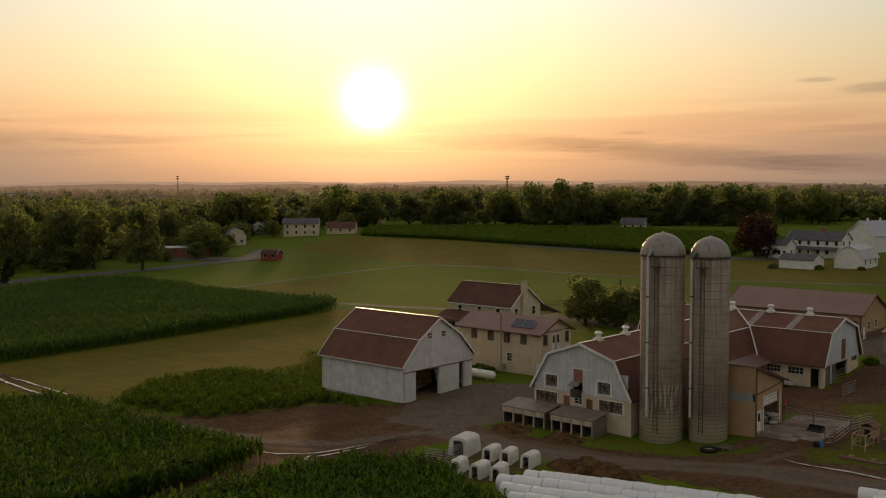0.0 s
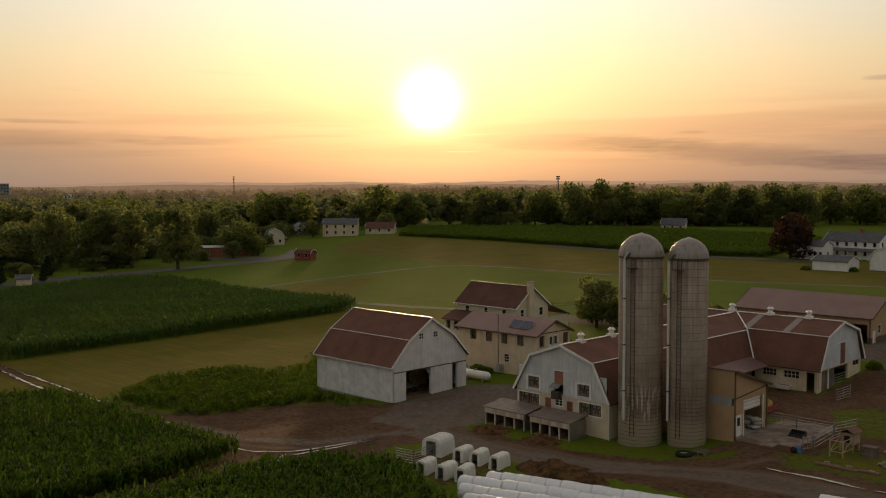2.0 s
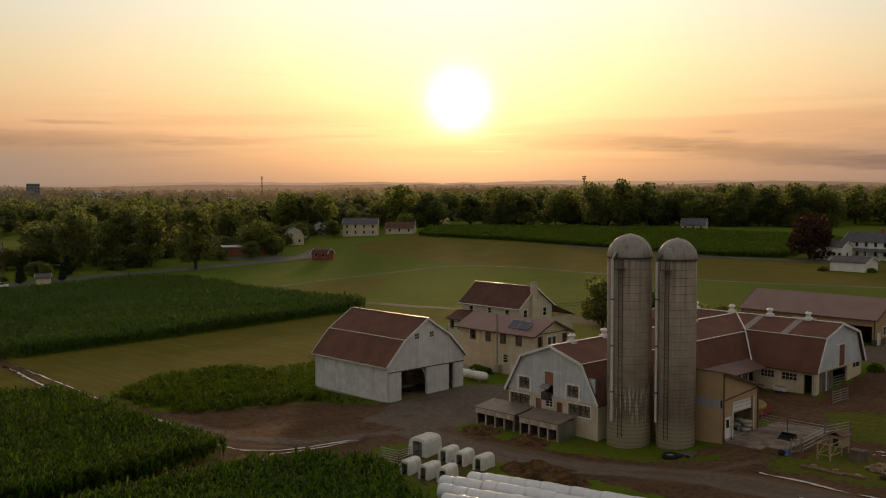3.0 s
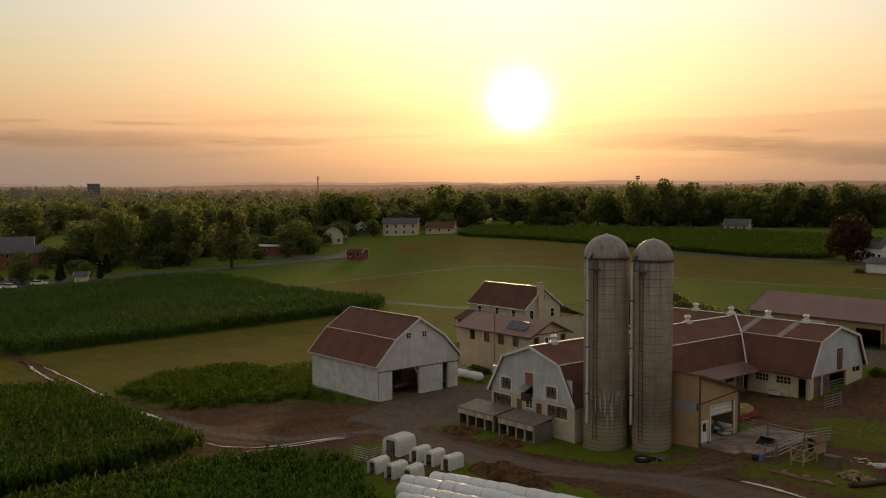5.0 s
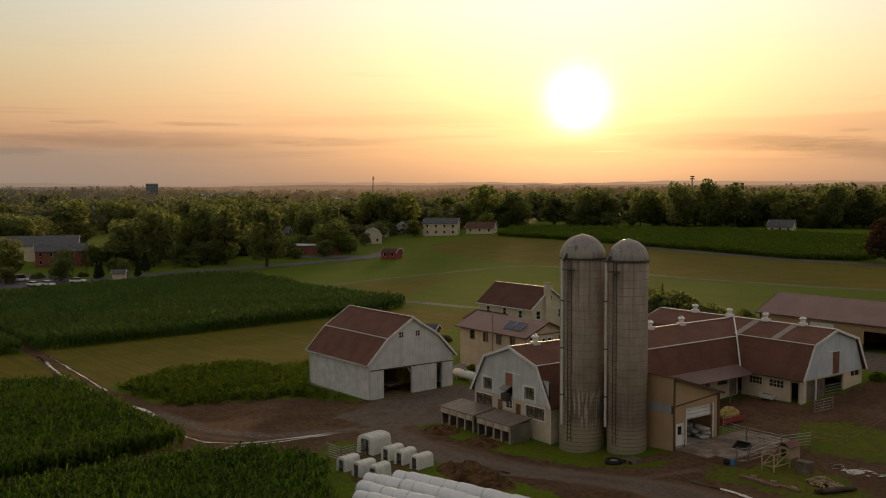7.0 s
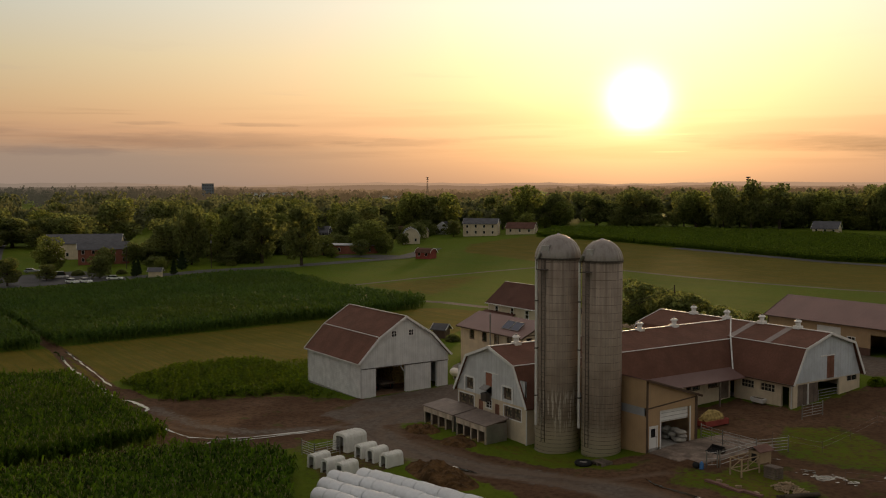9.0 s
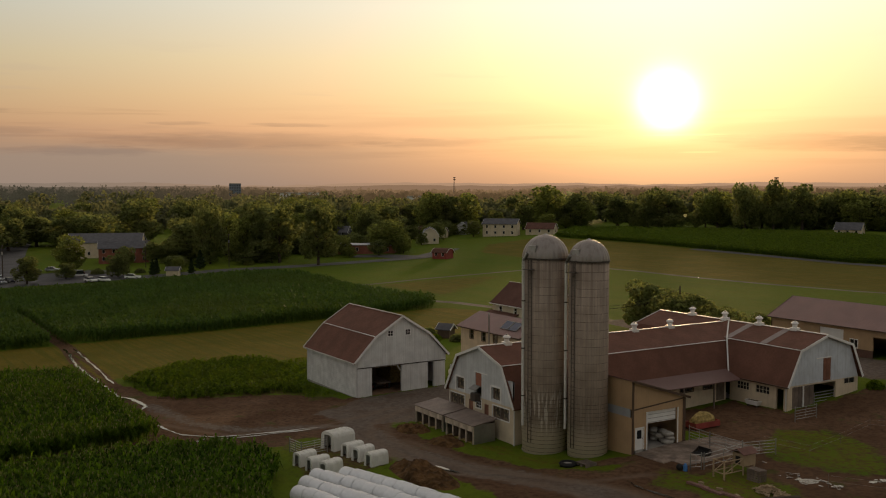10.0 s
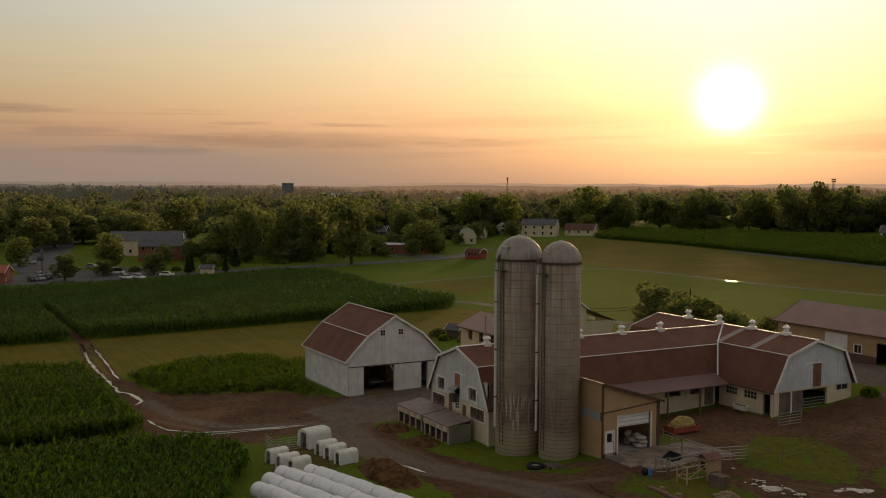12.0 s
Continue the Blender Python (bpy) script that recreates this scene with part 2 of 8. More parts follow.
M = {
    "white_board": surface("weathered_white_boards", (0.66, 0.67, 0.66), 0.7, var=0.10, streak=0.30, dirt=(0.40, 0.40, 0.38), seams=("y", 0.32), bump=0.012),
    "white_board_side": surface("weathered_white_clapboards", (0.66, 0.66, 0.65), 0.7, var=0.16, streak=0.18, dirt=(0.34, 0.35, 0.34), seams=("z", 0.24), bump=0.012),
    "white_trim": surface("white_trim_paint", (0.74, 0.74, 0.72), 0.55, var=0.08, bump=0.004),
    "white_metal": surface("white_ribbed_metal", (0.58, 0.60, 0.61), 0.45, var=0.12, streak=0.35, dirt=(0.40, 0.41, 0.40), seams=("x", 0.46), bump=0.02),
    "white_metal_y": surface("pale_blue_ribbed_metal", (0.56, 0.61, 0.66), 0.45, var=0.12, streak=0.35, dirt=(0.40, 0.42, 0.43), seams=("y", 0.46), bump=0.02),
    "shingle": surface("brown_shingles", (0.152, 0.074, 0.052), 0.8, var=0.16, scale=0.5, fine=5.0, seams=("z", 0.14), bump=0.015),
    "shingle_dark": surface("dark_brown_shingles", (0.115, 0.056, 0.042), 0.8, var=0.16, scale=0.5, fine=5.0, seams=("z", 0.14), bump=0.015),
    "roof_metal": surface("plum_brown_ribbed_metal", (0.198, 0.108, 0.094), 0.5, var=0.10, scale=0.4, seams=("x", 0.6), bump=0.02),
    "roof_metal_y": surface("plum_brown_ribbed_metal_lean", (0.150, 0.084, 0.074), 0.5, var=0.10, scale=0.4, seams=("y", 0.6), bump=0.02),
    "roof_grey": surface("grey_shingles", (0.105, 0.105, 0.115), 0.8, var=0.18, seams=("z", 0.16), bump=0.01),
    "roof_pale": surface("pale_grey_metal_roof", (0.36, 0.38, 0.41), 0.5, var=0.12, seams=("y", 0.6), bump=0.01),
    "roof_strip": surface("grey_translucent_strip", (0.205, 0.165, 0.155), 0.5, var=0.12),
    "tan": surface("tan_stucco", (0.60, 0.51, 0.375), 0.85, var=0.10, streak=0.25, dirt=(0.36, 0.29, 0.19)),
    "cream": surface("cream_siding", (0.60, 0.53, 0.40), 0.75, var=0.07, streak=0.15, dirt=(0.45, 0.38, 0.27), seams=("z", 0.2), bump=0.008),
    "tan_metal": surface("tan_ribbed_metal", (0.42, 0.285, 0.16), 0.5, var=0.08, streak=0.2, dirt=(0.34, 0.25, 0.14), seams=("x", 0.3), bump=0.015),
    "tan_metal_y": surface("tan_ribbed_metal_front", (0.42, 0.285, 0.16), 0.5, var=0.08, streak=0.2, dirt=(0.34, 0.25, 0.14), seams=("y", 0.3), bump=0.015),
    "brown_trim": surface("dark_brown_trim", (0.085, 0.052, 0.034), 0.6, var=0.15),
    "brown_metal": surface("brown_wainscot_metal", (0.12, 0.062, 0.045), 0.55, var=0.15, seams=("x", 0.3), bump=0.01),
    "rust_board": surface("rust_brown_boards", (0.22, 0.105, 0.07), 0.8, var=0.25, streak=0.4, dirt=(0.10, 0.055, 0.04), seams=("y", 0.22)),
    "grey_board": surface("grey_weathered_boards", (0.17, 0.135, 0.11), 0.85, var=0.3, streak=0.5, dirt=(0.07, 0.055, 0.045), seams=("y", 0.2)),
    "apron": surface("stained_yard_concrete", (0.215, 0.168, 0.135), 0.85, var=0.42, scale=0.6, fine=3.0, bump=0.02),
    "concrete": surface("worn_concrete", (0.33, 0.31, 0.28), 0.85, var=0.22, scale=0.5, fine=6.0, bump=0.02),
    "galv": surface("galvanised_steel", (0.34, 0.335, 0.32), 0.42, 0.85, var=0.15),
    "galv_pipe": surface("white_galvanised_pipe", (0.66, 0.66, 0.63), 0.45, 0.2, var=0.10, streak=0.3),
    "steel_dark": surface("rusty_dark_steel", (0.09, 0.075, 0.065), 0.6, 0.5, var=0.3),
    # soiled bedding, darkened further to stand in for shade within the hutch
    "inside": surface("soiled_shaded_hutch_inside", (0.15, 0.115, 0.085), 0.9, var=0.25),
    "hutch": surface("dirty_white_plastic", (0.70, 0.70, 0.65), 0.5, var=0.10, scale=1.4, streak=0.22, dirt=(0.48, 0.44, 0.35), per_object=0.10),
    "wrap": surface("white_stretch_film", (0.72, 0.74, 0.76), 0.42, var=0.06, scale=2.5, fine=14.0, bump=0.03, per_object=0.08),
    "black": surface("black_rubber", (0.022, 0.022, 0.022), 0.7, var=0.3),
    "wood": surface("pale_timber", (0.40, 0.30, 0.19), 0.8, var=0.2, fine=14.0, per_object=0.35),
    "wood_red": surface("red_brown_timber", (0.20, 0.11, 0.09), 0.8, var=0.25, fine=14.0, per_object=0.3),
    "hay": surface("hay", (0.36, 0.27, 0.10), 0.95, var=0.35, scale=3.0, fine=25.0, bump=0.08),
    "red_paint": surface("faded_red_paint", (0.26, 0.045, 0.035), 0.6, var=0.2),
    "blue_plastic": surface("blue_plastic", (0.05, 0.17, 0.42), 0.5, var=0.15),
    "barn_floor": surface("trodden_barn_floor", (0.17, 0.105, 0.065), 0.9, var=0.3),
    "soiled_board": surface("soiled_pale_boards", (0.52, 0.44, 0.35), 0.8, var=0.25, streak=0.5, dirt=(0.17, 0.12, 0.085), bump=0.012),
    "sheet": surface("grey_plastic_sheet", (0.40, 0.38, 0.34), 0.5, var=0.2, scale=2.5),
    "dung": surface("manure_heap", (0.104, 0.057, 0.023), 0.95, var=0.55, scale=1.2, fine=9.0, bump=0.12),
    "brick": surface("red_brick", (0.26, 0.10, 0.07), 0.85, var=0.15, seams=("z", 0.3)),
    "asphalt": surface("worn_asphalt", (0.085, 0.083, 0.085), 0.8, var=0.2, scale=0.15, fine=3.0),
    "lane": surface("gravel_lane", (0.135, 0.120, 0.090), 0.9, var=0.25, scale=0.2, fine=2.0),
    "bark": surface("bark", (0.075, 0.058, 0.043), 0.95, var=0.3, bump=0.05),
    "glass": glass(),
    "solar": surface("solar_cells", (0.05, 0.06, 0.10), 0.12, var=0.1, bump=0.0),
    "dark_hole": surface("dark_fan_grille", (0.10, 0.09, 0.07), 0.7, var=0.3),
    "car_white": surface("white_car_paint", (0.75, 0.75, 0.75), 0.2, var=0.03, bump=0.0),
    "car_dark": surface("dark_car_paint", (0.03, 0.032, 0.04), 0.2, var=0.1, bump=0.0),
    "car_silver": surface("silver_car_paint", (0.40, 0.42, 0.44), 0.25, 0.4, var=0.05, bump=0.0),
    "corn": leafage("corn_leaves", (0.068, 0.132, 0.008), 0.75, 0.05, 0.55, (0.118, 0.172, 0.011)),
    "corn_far": leafage("far_corn_leaves", (0.078, 0.142, 0.030), 0.30, 0.02, 0.45, (0.10, 0.13, 0.020)),
    "corn_strip": leafage("pale_corn_leaves", (0.120, 0.190, 0.024), 0.30, 0.02, 0.72, (0.135, 0.185, 0.022)),
    "tassel": surface("corn_tassels", (0.24, 0.22, 0.075), 0.8, var=0.3),
    "soy": leafage("weedy_leaves", (0.122, 0.190, 0.010), 0.55, 0.12, 0.6, (0.16, 0.19, 0.014)),
    "leaf": leafage("oak_leaves", (0.150, 0.168, 0.072), 0.45, 0.10, 0.74, (0.185, 0.165, 0.070), (1.42, 1.45, 0.98)),
    "leaf_light": leafage("maple_leaves", (0.170, 0.190, 0.064), 0.40, 0.10, 0.74, (0.16, 0.14, 0.030), (1.42, 1.45, 0.98)),
    "leaf_dark": leafage("spruce_needles", (0.035, 0.058, 0.022), 0.4, 0.10, 0.3, (0.03, 0.04, 0.012)),
    "leaf_purple": leafage("copper_beech_leaves", (0.060, 0.034, 0.028), 0.4, 0.10, 0.45, (0.05, 0.025, 0.015)),
}


def water():
    m, n, p, out = principled("puddle_water", 0.05)
    p.inputs["Base Color"].default_value = (0.035, 0.028, 0.020, 1)
    pos = n.add("ShaderNodeTexCoord").outputs["Object"]
    b = n.add("ShaderNodeBump")
    b.inputs["Strength"].default_value, b.inputs["Distance"].default_value = 0.25, 0.02
    n.link(n.noise(pos, 6.0, 2.0), b.inputs["Height"])
    n.link(b.outputs[0], p.inputs["Normal"])
    return m


M["water"] = water()


# ---- ground ----
def rise(x, y):
    """Height of the land at a place (numbers or arrays): a gentle fall to the south-west, a rise beyond the fields, and the yard's own levels."""
    u = np.maximum(0.0, (y - x) * 0.7071 - 150.0)
    z = 1.0 + 3.0 * np.tanh((0.6 * x + 0.8 * y) * 0.0117) + 5.0 * (1 - np.exp(-((u / 170.0) ** 1.3)))
    for cx, cy, r, k in ((2.0, -1.0, 5.5, -0.32), (9.0, 8.0, 5.0, 0.42), (-2.0, 56.0, 13.0, 1.35), (8.0, 47.0, 9.0, 0.5)):
        z = z + k * np.exp(-((x - cx) ** 2 + (y - cy) ** 2) / (2 * r * r))
    return z


def land(x, y, dz=0.0):
    return Vector((x, y, float(rise(x, y)) + dz))


def inside(poly, X, Y, soft, wob=0.0, seed=0.0):
    """Soft membership (0 to 1) of places in a polygon; soft: width of the fringe in metres."""
    n = len(poly)
    odd = np.zeros(X.shape, bool)
    dist = np.full(X.shape, 1e9)
    for i in range(n):
        x0, y0 = poly[i]
        x1, y1 = poly[(i + 1) % n]
        cross = ((y0 > Y) != (y1 > Y)) & (X < (x1 - x0) * (Y - y0) / ((y1 - y0) or 1e-9) + x0)
        odd ^= cross
        t = np.clip(((X - x0) * (x1 - x0) + (Y - y0) * (y1 - y0)) / ((x1 - x0) ** 2 + (y1 - y0) ** 2), 0, 1)
        dist = np.minimum(dist, np.hypot(X - x0 - t * (x1 - x0), Y - y0 - t * (y1 - y0)))
    d = np.where(odd, dist, -dist)
    if wob:
        d = d + wob * (np.sin(X * 0.9 + seed) * np.cos(Y * 0.8 - seed) + 0.6 * np.sin(X * 2.1 + Y * 1.7 + seed))
    return np.clip(d / soft + 0.5, 0, 1)


def near_line(line, X, Y, half, soft):
    """Soft membership in a band along a line."""
    dist = np.full(X.shape, 1e9)
    for (x0, y0), (x1, y1) in zip(line, line[1:]):
        t = np.clip(((X - x0) * (x1 - x0) + (Y - y0) * (y1 - y0)) / ((x1 - x0) ** 2 + (y1 - y0) ** 2), 0, 1)
        dist = np.minimum(dist, np.hypot(X - x0 - t * (x1 - x0), Y - y0 - t * (y1 - y0)))
    return np.clip((half - dist) / soft + 0.5, 0, 1)


def steps(parts):
    out = []
    for a0, a1, n in parts:
        out += list(np.linspace(a0, a1, n, endpoint=False))
    return np.array(out + [parts[-1][1]])


TRACK = [(-140, -25), (-97, -25), (-68, -26.6), (-52, -26), (-42, -26.2), (-29, -27.6), (-24, -24.5), (-18, -20)]
GRAVEL = [(-31.5, 9), (-31.5, -3.5), (-27, -12), (-20, -10), (-17, -5), (-15.6, -1), (-15.6, 17), (-24, 16.5), (-27, 12)]
DIRT = [(-60, -25.5), (-50, -24.5), (-45, -20), (-40, -10.5), (-33, -6), (-31, -3), (-17, -5), (-12.5, -7.5), (-3, -6.8), (5, -4.5), (8, 2.5), (8, 14), (-1.5, 14), (-1.5, 27.5), (6, 27.5), (6, 42), (45, 42), (45, -12),
        (8, -12.5), (-3, -12.5), (-13, -11.5), (-19, -18.5), (-21, -30), (-23, -42), (-25.5, -62), (-28, -62), (-27, -30), (-35, -28.5), (-60, -28)]
PADDOCKS = [[(9.6, 21.5), (13, 25.2), (20.3, 23.4), (26.3, 16.1), (21.8, 12.7), (18, 12.1), (14.9, 12.5), (12.6, 14.2)], [(12.6, 2.6), (15.6, 5.2), (15.8, 9.8), (18.6, 9.0), (21.5, 8.2), (26.5, 6), (30, 0.5), (15.5, -1.0)], [(24, 18), (30, 16), (34, 24), (27, 30), (22, 26)]]
BACK_LOT = [(-24, 46), (-24, 54.8), (1, 54.8), (1.5, 68), (34, 66), (45, 42), (6.5, 42), (6.5, 45), (-10, 45)]
PATHS = {
    "farm_lane": ([(-118, 55), (-107.5, 58), (-94.5, 59), (-81, 61.3), (-60, 62)], 3.2),
    "field_lane": ([(-161, 58), (-159, 63), (-159.7, 82), (-156.5, 107), (-153.5, 122), (-148, 127.5), (-140, 129.4), (-128, 130.2), (-103, 129.2), (-80, 130), (-60, 131), (-30, 138), (0, 150)], 2.2),
    "yard_lane_north": ([(-60, 62), (-30, 58), (-10, 52), (2, 50), (16, 46), (40, 44)], 5.0),
}

gx = steps([(-4200, -1200, 10), (-1200, -420, 22), (-420, -112, 110), (-112, 36, 230), (36, 90, 24), (90, 600, 14), (600, 4200, 8)])
gy = steps([(-4200, -300, 12), (-300, -64, 20), (-64, 64, 210), (64, 330, 110), (330, 1100, 30), (1100, 4200, 10)])
GX, GY = np.meshgrid(gx, gy, indexing="ij")
rng = np.random.default_rng(4)
GZ = rise(GX, GY)
fine = ((GX > -112) & (GX < 36) & (GY > -64) & (GY < 64))
soil = inside(DIRT, GX, GY, 1.6, 0.5, 1.0)
rut = np.where(GX < -58, np.maximum(near_line([(-150, -25), (-99, -24.9), (-79, -26.9), (-68, -27.2), (-52, -27.4)], GX, GY, 0.75, 0.6), near_line([(-150, -23.6), (-98, -23.8), (-78, -24.8), (-65, -25.6), (-52, -26)], GX, GY, 0.55, 0.6)), near_line(TRACK, GX, GY, 1.9, 0.8))
stone = np.maximum(inside(GRAVEL, GX, GY, 2.0, 0.4, 3.0), near_line(PATHS["yard_lane_north"][0], GX, GY, 2.6, 1.4))
stone = np.maximum(stone, 0.72 * near_line([(-28.9, 1.1), (-25.3, -5.0), (-18.5, -10.9), (-8.8, -12.0), (-0.2, -10.8), (7.1, -7.6), (14, -5.5), (34, -5.0)], GX, GY, 2.3, 2.4))
stone = np.maximum(stone, 0.62 * near_line([(-44, -25.6), (-32, -24.5), (-25, -21), (-21, -13)], GX, GY, 1.6, 2.4))
stone = np.maximum(stone, inside(BACK_LOT, GX, GY, 3.0, 0.5, 5.0))
soil = np.maximum(soil, rut)
soil = np.maximum(soil, 0.56 * inside([(-15.5, -20.5), (-6.4, -23.5), (-2.5, -22.2), (-3.4, -12.8), (-9, -13), (-15.2, -14.8)], GX, GY, 2.5, 0.6, 6.0))
soil = np.maximum(soil, 0.5 * inside([(-70, -22), (-60, -24), (-45, -21), (-38, -9), (-34, -6), (-44, -8), (-58, -16)], GX, GY, 3.0, 0.8, 8.0))
for k, poly in enumerate(PADDOCKS + [[(-18.9, -7.0), (-18.6, -3.4), (-16.4, -2.6), (-13.2, -5.0), (-12.2, -7.6), (-14.6, -8.4)], [(-8.5, -5.2), (-2.9, -2.0), (1.5, -2.5), (4.5, -2.2), (8.4, -0.4), (10.8, 3.3), (9.8, -1.4), (5.0, -4.6), (-1.5, -6.9), (-6.0, -6.4)]]):
    soil = soil * (1 - (0.58 if k < 3 else 0.76) * inside(poly, GX, GY, 1.8, 0.5, 2.0 + k))
mown = np.maximum(inside([(-102, -80), (-102, 51), (-82, 58), (-60, 20), (-58, 4), (-66, -3), (-70, -14), (-64, -24), (-75, -80)], GX, GY, 4.0, 0.6),
                  np.maximum(0.62 * inside([(-158, 62), (-158.5, 82), (-150, 103), (-138, 88), (-118, 63)], GX, GY, 8.0, 1.0),
                             inside([(-150, 130.5), (-128, 132), (-103, 131), (-80, 132), (-60, 133), (-20, 141), (60, 170), (60, 230), (-84, 190), (-101, 184), (-130, 187), (-164, 190), (-197, 196), (-247, 197), (-262, 206), (-244, 160), (-216, 138), (-189, 136), (-164, 131)], GX, GY, 5.0, 1.0)))
for poly in PADDOCKS + [[(-8.5, -5.2), (-2.9, -2.0), (8.4, -0.4), (10.8, 3.3), (5.0, -4.6), (-6.0, -6.4)]]:
    mown = np.maximum(mown, 0.5 * inside(poly, GX, GY, 3.0, 0.6, 4.0))
wheel = sum(near_line([(a_, b_ - 0.0) for a_, b_ in l], GX, GY, 0.45, 0.5) for l in
            ([(-22.9, -2.5), (-19.1, -8.4), (-13.8, -11.6), (-6.6, -12.4), (2.5, -11.4), (10.2, -7.4), (30, -6.5)], [(-19.2, -3.6), (-17.2, -7.9), (-11.8, -10.4), (-4.5, -10.8), (2.9, -9.4), (8.1, -5.9), (14, -3.5), (30, -3)], [(-24.5, -3), (-22.5, -9), (-21, -16), (-24, -23), (-33, -27)], [(-11, -9.5), (2, -8.3), (11, -5), (13.2, 1)], [(-20.5, -12.5), (-13, -13.2), (-4, -13.4)]))
GZ = GZ + fine * (rng.normal(0, 0.012, GX.shape) + soil * 0.05 * np.sin(GX * 1.3) * np.sin(GY * 1.1) - 0.05 * np.clip(wheel, 0, 1))
me = bpy.data.meshes.new("ground")
nx, ny = GX.shape
idx = np.arange(nx * ny).reshape(nx, ny)
me.from_pydata(np.stack([GX, GY, GZ], -1).reshape(-1, 3).tolist(), [], np.stack([idx[:-1, :-1], idx[1:, :-1], idx[1:, 1:], idx[:-1, 1:]], -1).reshape(-1, 4).tolist())
att = me.color_attributes.new("cover", "FLOAT_COLOR", "POINT")
att.data.foreach_set("color", np.stack([soil, stone, mown, np.clip(wheel, 0, 1)], -1).astype(np.float32).ravel())
me.polygons.foreach_set("use_smooth", [True] * len(me.polygons))


def ground_material():
    m, n, p, out = principled("fields_and_yard", 0.92)
    pos = n.add("ShaderNodeTexCoord").outputs["Object"]
    cov = n.add("ShaderNodeAttribute")
    cov.attribute_name = "cover"
    s = n.add("ShaderNodeSeparateColor")
    n.link(cov.outputs["Color"], s.inputs[0])
    big, mid, small = n.noise(pos, 0.018, 4.0), n.noise(pos, 0.16, 4.0, 0.6), n.noise(pos, 1.9, 4.0, 0.65)
    tiny = n.noise(pos, 11.0, 2.0)
    rows = n.noise(n.stretch(pos, 0.05, 1.3, 1.0), 1.0, 2.0)
    green = n.mix(n.maprange(big, 0.35, 0.65), (0.070, 0.118, 0.008), (0.098, 0.146, 0.010))
    green = n.mix(n.math("MULTIPLY", n.maprange(mid, 0.35, 0.7), 0.30), green, (0.130, 0.122, 0.016))
    swath = n.noise(n.stretch(pos, 0.02, 0.55, 1.0), 1.0, 3.0, 0.6)
    green = n.mix(n.math("MULTIPLY", n.maprange(swath, 0.44, 0.60), 0.35), green, (0.118, 0.140, 0.012))
    green = n.mix(n.math("MULTIPLY", n.maprange(small, 0.4, 0.7), 0.42), green, (0.050, 0.068, 0.008))
    stubble = n.mix(n.maprange(mid, 0.3, 0.7), (0.118, 0.098, 0.012), (0.158, 0.120, 0.017))
    stubble = n.mix(n.math("MULTIPLY", n.maprange(rows, 0.42, 0.60), 0.65), stubble, (0.088, 0.096, 0.011))
    stubble = n.mix(n.math("MULTIPLY", n.maprange(small, 0.4, 0.7), 0.35), stubble, (0.075, 0.070, 0.020))
    earth = n.mix(n.maprange(mid, 0.3, 0.7), (0.094, 0.052, 0.029), (0.144, 0.084, 0.049))
    earth = n.mix(n.math("MULTIPLY", n.maprange(small, 0.40, 0.66), 0.75), earth, (0.058, 0.034, 0.020))
    weeds = n.math("MULTIPLY", n.maprange(n.noise(pos, 0.33, 4.0), 0.60, 0.68), 0.6)
    earth = n.mix(weeds, earth, (0.06, 0.075, 0.016))
    gravel = n.mix(n.maprange(small, 0.3, 0.7), (0.112, 0.088, 0.070), (0.168, 0.138, 0.114))
    gravel = n.mix(n.math("MULTIPLY", n.maprange(mid, 0.45, 0.7), 0.6), gravel, (0.110, 0.070, 0.046))

    def ragged(v):
        return n.maprange(n.math("ADD", v, n.math("MULTIPLY", n.math("SUBTRACT", small, 0.5), 0.75)), 0.35, 0.65)

    col = n.mix(ragged(s.outputs[2]), green, stubble)
    col = n.mix(ragged(s.outputs[0]), col, earth)
    col = n.mix(ragged(s.outputs[1]), col, gravel)
    col = n.mix(n.math("MULTIPLY", cov.outputs["Alpha"], 0.55), col, (0.185, 0.135, 0.098))
    n.link(col, p.inputs["Base Color"])
    wet = n.math("MULTIPLY", ragged(s.outputs[0]), n.maprange(mid, 0.45, 0.62))
    n.link(n.math("SUBTRACT", 0.97, n.math("MULTIPLY", wet, 0.12)), p.inputs["Roughness"])
    p.inputs["Specular IOR Level"].default_value = 0.05
    b = n.add("ShaderNodeBump")
    b.inputs["Strength"].default_value, b.inputs["Distance"].default_value = 0.7, 0.10
    n.link(n.math("ADD", small, n.math("MULTIPLY", tiny, 0.6)), b.inputs["Height"])
    n.link(b.outputs[0], p.inputs["Normal"])
    return m


me.materials.append(ground_material())
tagged(new("ground", me), "rolling grass fields with bare dirt yard and gravel", "ground", kind="structure")


# ---- building blocks ----
ORIGIN = {}


def thing(name, at, label, category, group=""):
    """An Empty at a thing's base; its parts are built in world coordinates."""
    ob = new(name)
    ob.empty_display_size = 0.3
    ob.location = at
    ORIGIN[ob.name] = Vector(at)
    return tagged(ob, label, category, group)


def part(name, bm, material, parent, label="", smooth=False):
    """Links a bmesh as one mesh object under a thing or under a part."""
    at = ORIGIN[parent.name]
    bm.normal_update()
    bmesh.ops.translate(bm, verts=bm.verts, vec=-at)
    data = bpy.data.meshes.new(name)
    bm.to_mesh(data)
    bm.free()
    if smooth:
        data.polygons.foreach_set("use_smooth", [True] * len(data.polygons))
    data.materials.append(M[material] if isinstance(material, str) else material)
    ob = new(name, data)
    ob.parent = parent
    ORIGIN[ob.name] = at
    return tagged(ob, label)


